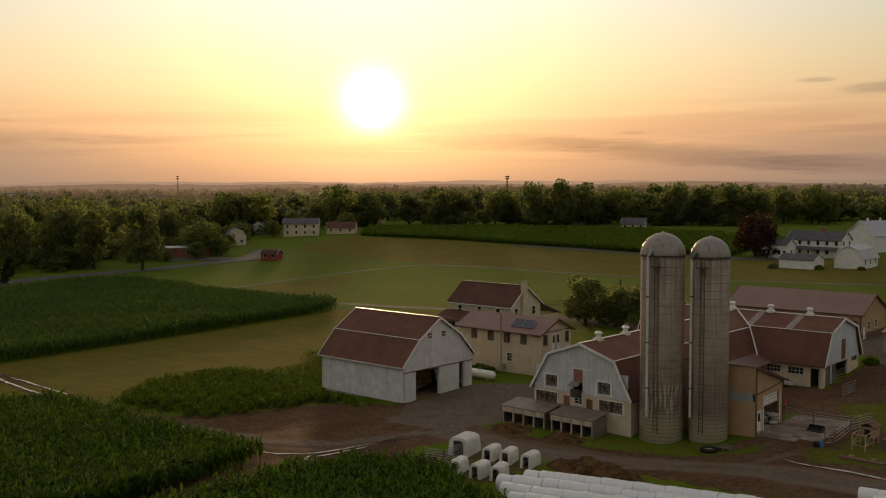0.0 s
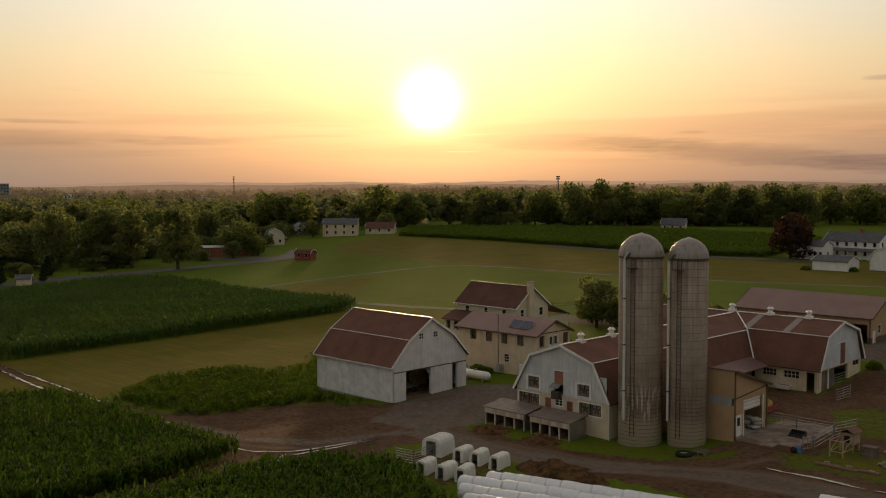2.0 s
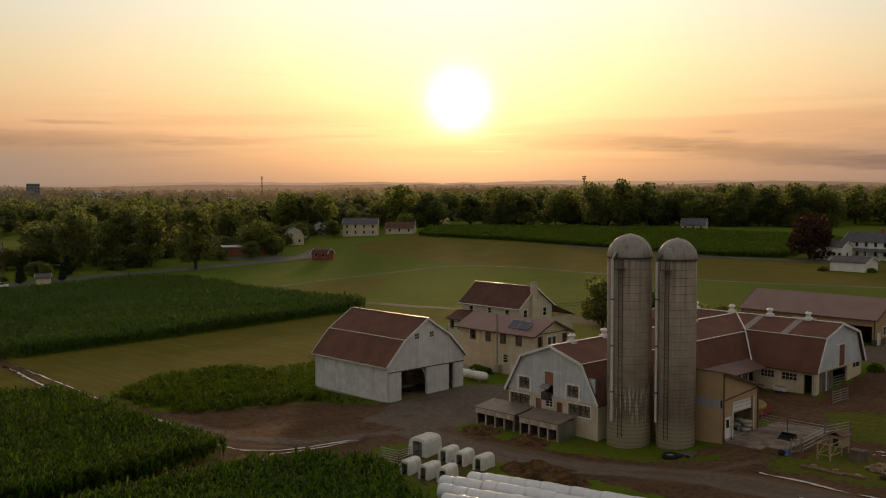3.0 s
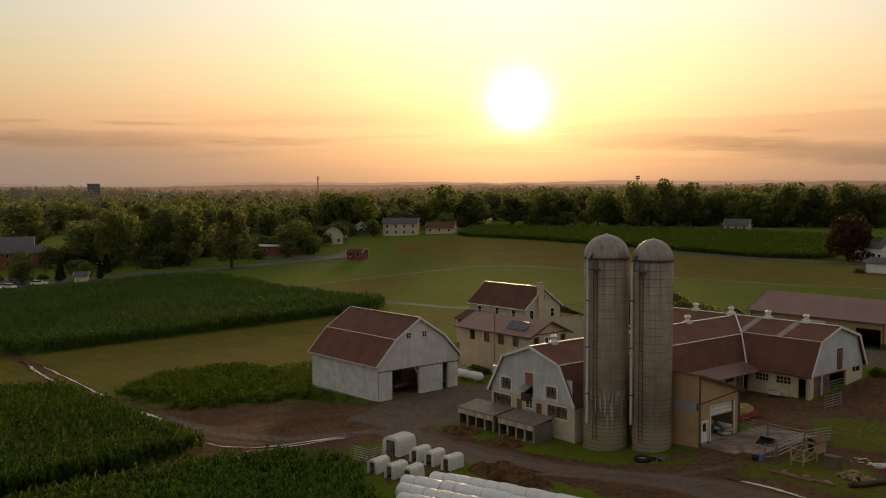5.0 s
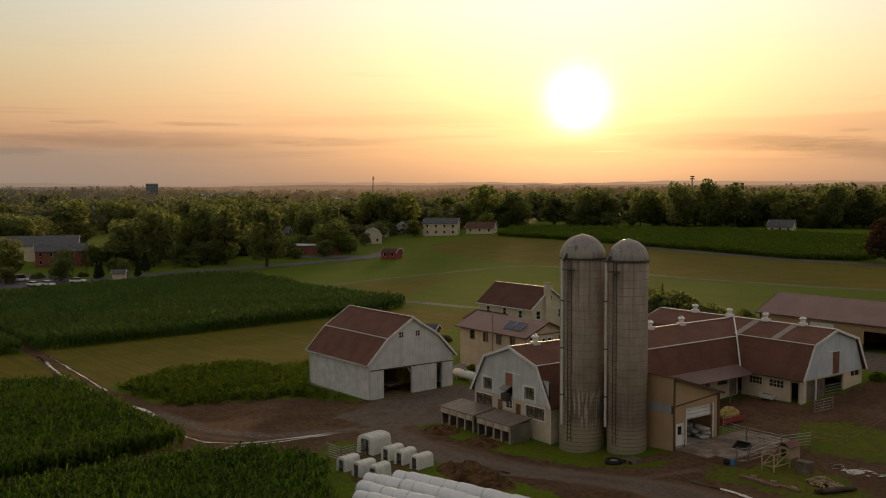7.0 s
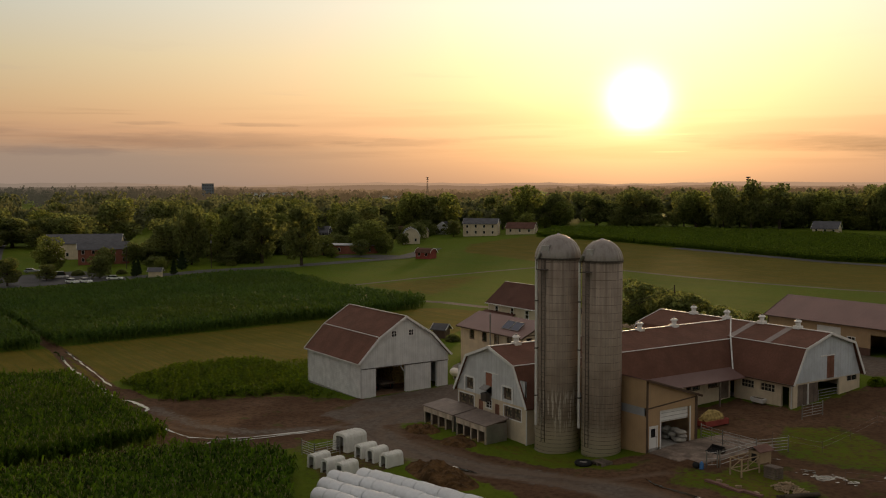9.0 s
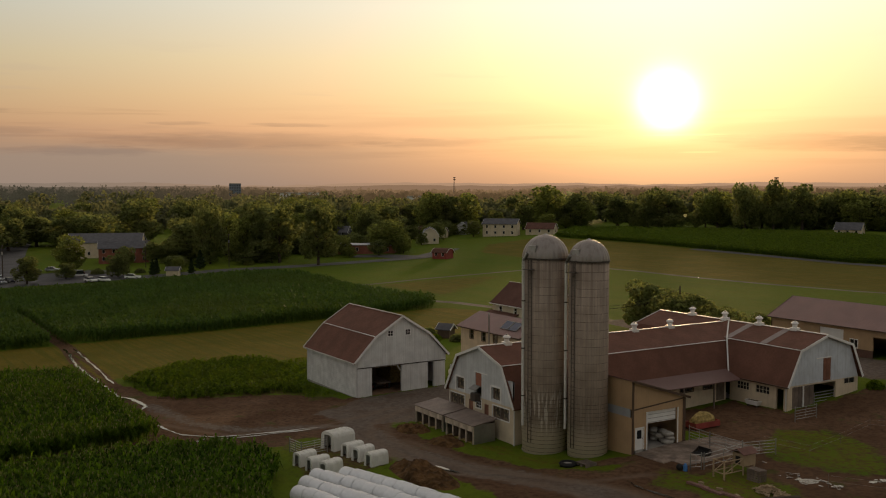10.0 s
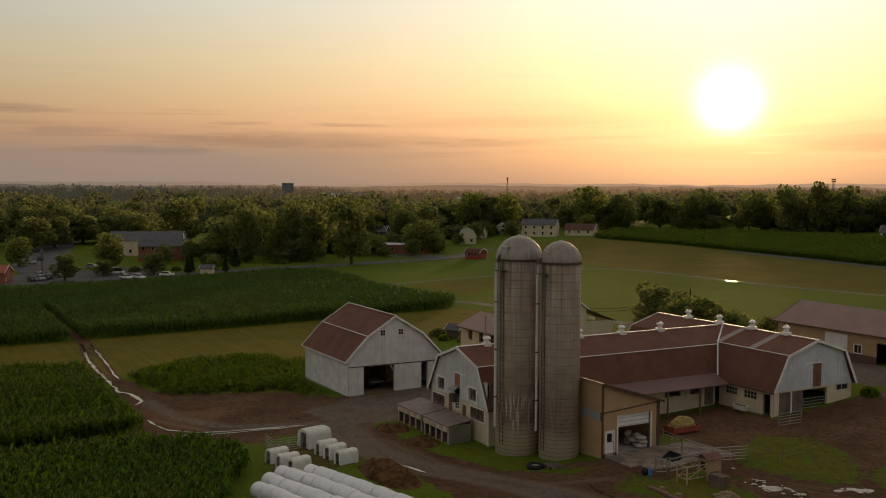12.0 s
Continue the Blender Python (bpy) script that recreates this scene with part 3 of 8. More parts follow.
def hexa(bm, pts):
    """Eight corners: four below, four above, both anticlockwise from above."""
    v = [bm.verts.new(p) for p in pts]
    for f in ((3, 2, 1, 0), (4, 5, 6, 7), (0, 1, 5, 4), (1, 2, 6, 5), (2, 3, 7, 6), (3, 0, 4, 7)):
        bm.faces.new([v[i] for i in f])


def box(bm, x0, x1, y0, y1, z0, z1):
    hexa(bm, [(x0, y0, z0), (x1, y0, z0), (x1, y1, z0), (x0, y1, z0), (x0, y0, z1), (x1, y0, z1), (x1, y1, z1), (x0, y1, z1)])
    return bm


def block(x0, x1, y0, y1, z0, z1):
    return box(bmesh.new(), x0, x1, y0, y1, z0, z1)


def tube(bm, p0, p1, r0, r1=None, n=8, cap=True):
    p0, p1 = Vector(p0), Vector(p1)
    r1 = r0 if r1 is None else r1
    q = (p1 - p0).to_track_quat("Z", "Y")
    ring = [[bm.verts.new(p + q @ Vector((math.cos(6.28319 * i / n) * r, math.sin(6.28319 * i / n) * r, 0))) for i in range(n)] for p, r in ((p0, r0), (p1, r1))]
    for i in range(n):
        j = (i + 1) % n
        bm.faces.new((ring[0][i], ring[0][j], ring[1][j], ring[1][i]))
    if cap:
        bm.faces.new(ring[0][::-1])
        bm.faces.new(ring[1])
    return bm


def pipe(p0, p1, r, n=8):
    return tube(bmesh.new(), p0, p1, r, n=n)


def beam(p0, p1, wide, tall):
    """A straight square bar between two places."""
    bm = bmesh.new()
    p0, p1 = Vector(p0), Vector(p1)
    d = (p1 - p0).normalized()
    s = d.cross(Vector((0, 0, 1)))
    s = (Vector((1, 0, 0)) if s.length < 0.01 else s.normalized()) * wide / 2
    u = s.cross(d).normalized() * tall / 2
    hexa(bm, [p0 - s - u, p0 + s - u, p1 + s - u, p1 - s - u, p0 - s + u, p0 + s + u, p1 + s + u, p1 - s + u])
    return bm


def prism(bm, prof, axis, a0, a1):
    """A profile [(u, z)] drawn out along x (u is y) or y (u is x)."""
    f = (lambda u, z, a: (a, u, z)) if axis == "x" else (lambda u, z, a: (u, a, z))
    A = [bm.verts.new(f(u, z, a0)) for u, z in prof]
    B = [bm.verts.new(f(u, z, a1)) for u, z in prof]
    n = len(prof)
    bm.faces.new(A)
    bm.faces.new(B[::-1])
    for i in range(n):
        bm.faces.new((A[i], B[i], B[(i + 1) % n], A[(i + 1) % n]))
    bmesh.ops.recalc_face_normals(bm, faces=bm.faces)
    return bm


def slope(axis, p, q, a0, a1, thick=0.14):
    """One roof slope from the eave or kink p to q (both (u, z)), with thickness below."""
    return prism(bmesh.new(), [p, q, (q[0], q[1] - thick), (p[0], p[1] - thick)], axis, a0, a1)


def wall(bm, face, at, u0, u1, z0, z1, holes=(), thick=0.2):
    """A wall with rectangular openings right through it. face: '-y', '+y', '-x', '+x' is its outer side, at its outer place; u runs along it."""
    us = sorted({u0, u1, *[min(max(h[i], u0), u1) for h in holes for i in (0, 1)]})
    zs = sorted({z0, z1, *[min(max(h[i], z0), z1) for h in holes for i in (2, 3)]})
    b0, b1 = (at, at + thick) if face[0] == "-" else (at - thick, at)
    for ua, ub in zip(us, us[1:]):
        for za, zb in zip(zs, zs[1:]):
            um, zm = (ua + ub) / 2, (za + zb) / 2
            if any(h[0] < um < h[1] and h[2] < zm < h[3] for h in holes):
                continue
            if face[1] == "y":
                box(bm, ua, ub, b0, b1, za, zb)
            else:
                box(bm, b0, b1, ua, ub, za, zb)
    bmesh.ops.remove_doubles(bm, verts=bm.verts, dist=0.0005)
    bm.verts.index_update()
    seen_ = {}
    for f in bm.faces:
        seen_.setdefault(frozenset(v.index for v in f.verts), []).append(f)
    bmesh.ops.delete(bm, geom=[f for fs in seen_.values() if len(fs) > 1 for f in fs], context="FACES")
    return bm


def put_box(bm, face, at, u0, u1, out0, out1, z0, z1):
    """A box on a wall; out0, out1: how far it stands out from the wall's outer place."""
    s = -1 if face[0] == "-" else 1
    a0, a1 = sorted((at + s * out0, at + s * out1))
    return box(bm, u0, u1, a0, a1, z0, z1) if face[1] == "y" else box(bm, a0, a1, u0, u1, z0, z1)


def window(parent, face, at, u0, u1, z0, z1, trim="white_trim", bars=(1, 1), wide=0.09, label="", back=0.08):
    """A framed window in an opening: frame, sill and panes."""
    bm = bmesh.new()
    for r in ((u0 - wide, u0, z0 - wide, z1 + wide), (u1, u1 + wide, z0 - wide, z1 + wide), (u0, u1, z0 - wide, z0), (u0, u1, z1, z1 + wide)):
        put_box(bm, face, at, r[0], r[1], 0.003, 0.05, r[2], r[3])
    frame_ob = part("window", bm, trim, parent, label)
    nb, nz = bars
    g = 0.025
    for i in range(nb + 1):
        for j in range(nz + 1):
            ua, ub = u0 + (u1 - u0) * i / (nb + 1), u0 + (u1 - u0) * (i + 1) / (nb + 1)
            za, zb = z0 + (z1 - z0) * j / (nz + 1), z0 + (z1 - z0) * (j + 1) / (nz + 1)
            part("pane", put_box(bmesh.new(), face, at, ua + g, ub - g, -back, 0.02 - back, za + g, zb - g), "glass", frame_ob)
    bm = bmesh.new()
    for i in range(1, nb + 1):
        u = u0 + (u1 - u0) * i / (nb + 1)
        put_box(bm, face, at, u - g, u + g, -0.01 - back, 0.05 - back, z0, z1)
    for j in range(1, nz + 1):
        z = z0 + (z1 - z0) * j / (nz + 1)
        put_box(bm, face, at, u0, u1, -0.008 - back, 0.048 - back, z - g, z + g)
    if nb or nz:
        part("glazing_bar", bm, trim, frame_ob)
    return frame_ob


def panel_door(parent, face, at, u0, u1, z0, z1, material="white_trim", glazed=False, label=""):
    d = part("door", put_box(bmesh.new(), face, at, u0, u1, -0.10, -0.04, z0, z1), material, parent, label)
    bm = bmesh.new()
    for r in ((u0 - 0.08, u0, z0, z1 + 0.08), (u1, u1 + 0.08, z0, z1 + 0.08), (u0, u1, z1, z1 + 0.08)):
        put_box(bm, face, at, r[0], r[1], 0.003, 0.04, r[2], r[3])
    part("door_frame", bm, "white_trim", d)
    if glazed:
        part("pane", put_box(bmesh.new(), face, at, u0 + 0.2, u1 - 0.2, -0.035, -0.03, z0 + 1.0, z1 - 0.2), "glass", d)
    part("door_handle", put_box(bmesh.new(), face, at, u1 - 0.16, u1 - 0.08, -0.04, 0.02, z0 + 0.95, z0 + 1.05), "galv", d)
    return d


def gable_fill(face, at, pts, thick=0.18):
    """The upper part of an end wall, a profile [(u, z)]."""
    a1 = at + thick if face[0] == "-" else at - thick
    return prism(bmesh.new(), pts, face[1], at, a1)


# ---- farm buildings ----
def machine_shed():
    """White gambrel shed, open doors in its east end."""
    x0, x1, y0, y1, ze, zk, zr = -46.2, -31.9, -4.05, 8.6, 4.65, 7.5, 9.85
    ym, zb = 2.28, -0.4
    s = thing("machine_shed", (-39, 2.3, 0.0), "weathered white gambrel shed with brown roof and open sliding doors", "shed")
    bm = bmesh.new()
    wall(bm, "-y", y0, x0, x1, zb + 0.6, ze)
    part("side_wall", bm, "white_board_side", s)
    part("side_wall", wall(bmesh.new(), "+y", y1, x0, x1, zb + 0.6, ze), "white_board_side", s)
    part("end_wall", wall(bmesh.new(), "-x", x0, y0 + 0.2, y1 - 0.2, zb + 0.6, ze), "white_board", s)
    prof = [(y0 + 0.02, ze), (y1 - 0.02, ze), (6.05, zk - 0.15), (ym, zr - 0.2), (-1.5, zk - 0.15)]
    part("gable_wall", gable_fill("-x", x0, prof), "white_board", s)
    # east end: opening, parked leaf, second opening
    part("end_wall", wall(bmesh.new(), "+x", x1, y0 + 0.2, y1 - 0.2, zb + 0.6, ze, [(-1.95, 2.2, -1, 3.72), (6.0, 6.85, -1, 3.72)]), "white_board", s)
    g = part("gable_wall", gable_fill("+x", x1 + 0.06, prof), "white_board", s, "white vertical boards with rain stains")
    for i in range(44):
        y = y0 + 0.15 + i * 0.285
        part("skirt_board", block(x1 + 0.06, x1 + 0.085, y, y + 0.27, 3.78 - 0.10 * random.random(), ze + 0.05), "white_board", s)
    bm = bmesh.new()
    for a0_, a1_ in ((x0 - 0.05, x1 + 0.05),):
        box(bm, a0_, a1_, y0 - 0.08, y0 + 0.2, -0.9, zb + 0.62)
        box(bm, a0_, a1_, y1 - 0.2, y1 + 0.08, -0.9, zb + 0.62)
        box(bm, x0 - 0.05, x0 + 0.2, y0 + 0.2, y1 - 0.2, -0.9, zb + 0.62)
    part("foundation", bm, "concrete", s)
    part("floor_slab", block(x0 + 0.2, x1 - 0.0, y0 + 0.2, y1 - 0.2, -0.9, 0.47), "barn_floor", s)
    for u0, u1, label in ((-3.95, -1.98, "white boarded sliding door leaf, pushed aside"), (2.25, 5.95, "white boarded sliding door leaf"), (6.9, 8.45, "")):
        d = part("sliding_door", put_box(bmesh.new(), "+x", x1, u0, u1, 0.09, 0.14, 0.22, 3.72), "white_board", s, label)
        for z in (0.4, 3.5):
            part("door_batten", put_box(bmesh.new(), "+x", x1, u0 + 0.05, u1 - 0.05, 0.143, 0.165, z, z + 0.14), "white_board", d)
    part("door_track", put_box(bmesh.new(), "+x", x1, y0 + 0.1, y1 - 0.1, 0.10, 0.18, 3.74, 3.84), "steel_dark", s)
    part("brace", beam((x1 - 0.3, 1.75, 3.7), (x1 - 0.3, 2.2, 3.0), 0.12, 0.12), "white_trim", s)
    for u in (0.3, 2.76):
        window(g, "+x", x1 + 0.06, u, u + 0.66, 7.42, 8.10, bars=(1, 1), wide=0.07, back=-0.02)
    o = 0.4
    kn = (-1.55, zk)
    ks = (6.1, zk)
    part("roof_slope", slope("x", (y0 - o, ze - 0.12), kn, x0 - 0.35, x1 + 0.35), "shingle", s)
    part("roof_slope", slope("x", kn, (ym, zr), x0 - 0.35, x1 + 0.35), "shingle", s)
    part("roof_slope", slope("x", (ym, zr), ks, x0 - 0.35, x1 + 0.35), "shingle", s)
    part("roof_slope", slope("x", ks, (y1 + o, ze - 0.12), x0 - 0.35, x1 + 0.35), "shingle", s)
    part("kink_flashing", beam((x0 - 0.35, kn[0], zk + 0.03), (x1 + 0.35, kn[0], zk + 0.03), 0.12, 0.06), "white_trim", s)
    part("ridge_cap", beam((x0 - 0.35, ym, zr + 0.03), (x1 + 0.35, ym, zr + 0.03), 0.25, 0.07), "galv", s)
    for xx in (x0 - 0.37, x1 + 0.37):
        for p, q in (((y0 - o, ze - 0.18), (kn[0], zk - 0.06)), ((kn[0], zk - 0.06), (ym, zr - 0.06)), ((ym, zr - 0.06), (ks[0], zk - 0.06)), ((ks[0], zk - 0.06), (y1 + o, ze - 0.18))):
            part("barge_board", beam((xx, *p), (xx, *q), 0.05, 0.26), "white_trim", s)
    part("gutter", beam((x0 - 0.3, y0 - o - 0.06, ze - 0.2), (x1 + 0.3, y0 - o - 0.06, ze - 0.2), 0.12, 0.12), "galv_pipe", s)
    part("downspout", pipe((x0 + 0.1, y0 - 0.1, 0.2), (x0 + 0.1, y0 - 0.1, ze - 0.2), 0.06), "galv_pipe", s)
    # hay and an old wagon just inside
    hay = thing("hay_stack", (-40, 4.5, 0.16), "dim stack of old hay bales on the shed floor", "hay")
    for i in range(5):
        for j in range(3):
            part("hay_bale", block(-42.5 + i * 1.15 - 0.2 * (j % 2), -41.4 + i * 1.15 - 0.2 * (j % 2), 3.4, 6.4, 0.165 + j * 0.8, 0.955 + j * 0.8), "hay", hay)
    wag = thing("farm_wagon", (-34.5, 0.5, 0.16), "dark flatbed farm wagon parked on the shed floor", "wagon")
    part("bed", block(-37.5, -33.2, -0.5, 1.5, 1.0, 1.16), "grey_board", wag)
    part("headboard", block(-37.5, -37.38, -0.5, 1.5, 1.163, 2.3), "grey_board", wag)
    for x in (-36.6, -34.1):
        part("axle", pipe((x, -0.45, 0.56), (x, 1.45, 0.56), 0.06), "steel_dark", wag)
        part("bolster", block(x - 0.1, x + 0.1, 0.2, 0.8, 0.56, 1.0), "steel_dark", wag)
        for y in (-0.6, 1.4):
            t = part("wheel", pipe((x, y, 0.56), (x, y + 0.22, 0.56), 0.4, 16), "black", wag)
            part("rim", pipe((x, y - 0.01, 0.56), (x, y + 0.23, 0.56), 0.2, 12), "red_paint", t)
    return s


machine_shed()
for ob_ in bpy.data.objects:
    if ob_.name in ("hay_stack", "farm_wagon"):
        ob_.location.z += 0.31


def roof_vent(at, group="roof vents on the barn ridges"):
    """White sheet-metal ridge ventilator."""
    x, y, z = at
    v = thing("roof_vent", (x, y, z), "white sheet metal ridge ventilator with flared cap on the barn roof", "ventilator", group)
    part("saddle", block(x - 0.40, x + 0.40, y - 0.40, y + 0.40, z - 0.25, z + 0.10), "white_trim", v)
    part("throat", pipe((x, y, z + 0.10), (x, y, z + 0.46), 0.28, 14), "white_trim", v)
    bm = bmesh.new()
    tube(bm, (x, y, z + 0.46), (x, y, z + 0.58), 0.31, 0.45, 14)
    tube(bm, (x, y, z + 0.583), (x, y, z + 0.78), 0.45, 0.26, 14)
    part("cap", bm, "white_trim", v)
    part("finial", pipe((x, y, z + 0.78), (x, y, z + 0.92), 0.09, 8), "galv", v)
    return v


# tan light showing through the fans, put into the back plate's colour
M["fan_back"] = surface("fan_mesh_lit_tan", (0.27, 0.215, 0.14), 0.9, var=0.3, scale=2.0)


def fan(parent, face, at, u, z, r):
    """A wall fan in a square housing."""
    f = part("fan_housing", wall(bmesh.new(), face, at, u - r - 0.1, u + r + 0.1, z - r - 0.1, z + r + 0.1, [(u - r, u + r, z - r, z + r)], 0.18), "grey_board", parent, "square wall fan with dark blades")
    for i in range(5):
        c, s_ = math.cos(i * 1.2566 + 0.3), math.sin(i * 1.2566 + 0.3)
        part("blade", beam((u + c * 0.08, at + 0.09, z + s_ * 0.08), (u + c * r * 0.93, at + 0.13, z + s_ * r * 0.93), 0.02, 0.24), "dark_hole", f)
    part("fan_back", block(u - r, u + r, at + 0.15, at + 0.17, z - r, z + r), "fan_back", f)
    part("hub", pipe((u, at + 0.04, z), (u, at + 0.16, z), 0.10, 10), "steel_dark", f)
    return f


def dairy_barn():
    """North-south gambrel barn whose white south gable faces the yard, joined to the cross barn behind."""
    x0, x1, yf, yb = -14.45, -2.55, -1.7, 30.0
    xr, xa, xb, ze, zk, zr, z0 = -8.45, -12.5, -4.3, 4.35, 8.18, 9.6, 0.2
    s = thing("dairy_barn", (-8.5, 12, 0.5), "long gambrel dairy barn with brown shingle roof and white metal gable", "barn")
    low = [(-14.2, -11.4, 2.80, 3.98), (-6.2, -3.4, 2.80, 3.98), (-10.62, -9.84, 0.9, 3.82), (-9.25, -8.3, 3.18, 4.02), (-7.78, -7.0, 0.9, 3.82)]
    part("gable_base", wall(bmesh.new(), "-y", yf, x0, x1, z0, 4.3, low, 0.25), "tan", s, "tan stucco lower wall")
    up = bmesh.new()
    holes = [(-12.9, -11.4, 4.60, 5.82), (-6.35, -4.88, 4.60, 5.82), (-9.35, -8.2, 4.4, 6.8)]
    wall(up, "-y", yf - 0.06, x0 + 0.2, x1 - 0.2, 4.303, 6.85, holes, 0.2)
    part("gable_wall", up, "white_metal", s, "white ribbed metal gable")
    part("gable_top", gable_fill("-y", yf - 0.06, [(-13.2, 6.853), (-3.75, 6.853), (xb - 0.05, zk - 0.12), (xr, zr - 0.14), (xa + 0.05, zk - 0.12)]), "white_metal", s)
    for p in ([(x0 + 0.2, 4.3), (x0 + 0.2, 6.85), (-13.2, 6.85), (x0 - 0.05, 4.3)], [(x1 - 0.2, 4.3), (x1 + 0.05, 4.3), (-3.75, 6.85), (x1 - 0.2, 6.85)]):
        part("gable_wing", gable_fill("-y", yf - 0.05, p, 0.15), "white_metal", s)
    for u, z in ((-13.5, 3.39), (-12.1, 3.39), (-5.5, 3.39), (-4.1, 3.39)):
        fan(s, "-y", yf + 0.03, u, z, 0.50)
    for u, z in ((-12.15, 5.21), (-5.6, 5.21)):
        fan(s, "-y", yf + 0.03, u, z, 0.52)
        bm = bmesh.new()
        for r in ((u - 1.0, u - 0.76, z - 0.85, z + 0.72), (u + 0.76, u + 1.0, z - 0.85, z + 0.72), (u - 0.76, u + 0.76, z + 0.62, z + 0.8)):
            put_box(bm, "-y", yf, r[0], r[1], 0.07, 0.13, r[2], r[3])
        part("shutter_frame", bm, "white_trim", s)
    for u in (-12.8, -4.8):
        bm = bmesh.new()
        for r in ((u - 1.5, u - 1.4, 2.7, 4.08), (u + 1.4, u + 1.5, 2.7, 4.08), (u - 1.4, u + 1.4, 3.98, 4.08), (u - 1.4, u + 1.4, 2.7, 2.8)):
            put_box(bm, "-y", yf, r[0], r[1], 0.01, 0.06, r[2], r[3])
        part("fan_surround", bm, "white_trim", s)
    part("hatch_door", put_box(bmesh.new(), "-y", yf, -9.35, -8.2, -0.12, -0.02, 5.4, 6.8), surface("faded_red_hatch", (0.33, 0.15, 0.10), 0.8, var=0.2), s, "faded red hatch door")
    part("hatch_rail", put_box(bmesh.new(), "-y", yf, -9.5, -7.1, 0.07, 0.13, 6.83, 6.93), "white_trim", s)
    bm = prism(bmesh.new(), [(yf - 0.05, 5.5), (yf - 0.05, 5.42), (yf - 0.7, 5.10), (yf - 0.7, 5.17)], "x", -9.6, -8.4)
    part("hatch_hood", bm, "galv", s)
    part("conveyor_head", block(-9.3, -8.4, yf - 0.7, yf - 0.05, 3.95, 4.75), "steel_dark", s)
    window(s, "-y", yf, -9.25, -8.3, 3.18, 4.02, bars=(1, 2))
    for u in (-10.62, -7.78):
        part("door", put_box(bmesh.new(), "-y", yf, u, u + 0.78, -0.10, -0.04, 0.9, 3.82), "rust_board", s, "rust-brown plank door")
    part("side_wall", wall(bmesh.new(), "+x", x1, yf + 0.25, 27.6, z0, ze + 0.3, [(20.5, 22.45, 3.4, 4.15), (24.0, 25.5, 3.4, 4.15), (26.05, 27.35, 1.9, 4.15)], 0.25), "tan", s)
    window(s, "+x", x1, 20.5, 22.45, 3.4, 4.15, trim="brown_trim", bars=(3, 1))
    window(s, "+x", x1, 24.0, 25.5, 3.4, 4.15, trim="brown_trim", bars=(2, 1))
    part("door", put_box(bmesh.new(), "+x", x1, 26.05, 27.35, -0.1, -0.03, 1.9, 4.15), "grey_board", s)
    part("side_wall", wall(bmesh.new(), "-x", x0, yf + 0.25, 27.6, z0, ze + 0.3, thick=0.25), "tan", s)
    o = 0.3
    y_f = yf - 0.35
    for p, q, e in (((x0 - o, ze - 0.1), (xa, zk), 28.0), ((xa, zk), (xr, zr), 33.0), ((xr, zr), (xb, zk), 33.0), ((xb, zk), (x1 + o, ze - 0.05), 28.0)):
        part("roof_slope", slope("y", p, q, y_f, 30.6 if e == 28.0 else 33.9), "shingle", s)
    for p, q in (((x0 - o, ze - 0.15), (xa, zk - 0.05)), ((xa, zk - 0.05), (xr, zr - 0.05)), ((xr, zr - 0.05), (xb, zk - 0.05)), ((xb, zk - 0.05), (x1 + o, ze - 0.1))):
        part("barge_board", beam((p[0], y_f - 0.02, p[1]), (q[0], y_f - 0.02, q[1]), 0.06, 0.26), "white_trim", s)
    part("ridge_cap", beam((xr, y_f, zr + 0.04), (xr, 33.5, zr + 0.04), 0.28, 0.07), "white_trim", s)
    part("kink_flashing", beam((xb, y_f, zk + 0.03), (xb, 30.3, zk + 0.03), 0.16, 0.06), "white_trim", s)
    part("kink_flashing", beam((xa, y_f, zk + 0.03), (xa, 30.3, zk + 0.03), 0.16, 0.06), "white_trim", s)
    # lean-to along the east side
    part("lean_to_roof", slope("y", (-2.6, 5.35), (-0.35, 4.52), 10.5, 27.55, 0.08), "roof_metal_y", s, "plum ribbed metal lean-to roof")
    for y in (14.5, 19.0, 23.5):
        part("lean_to_post", block(-0.62, -0.48, y, y + 0.14, 0.9, 4.5), "grey_board", s)
    part("downspout", pipe((x1 + 0.1, yf - 0.1, 0.6), (x1 + 0.1, yf - 0.1, ze - 0.1), 0.07), "galv_pipe", s)
    return s


dairy_barn()
for y in (1.5, 7.0, 13.2, 19.1, 24.6):
    roof_vent((-8.4, y, 9.7))


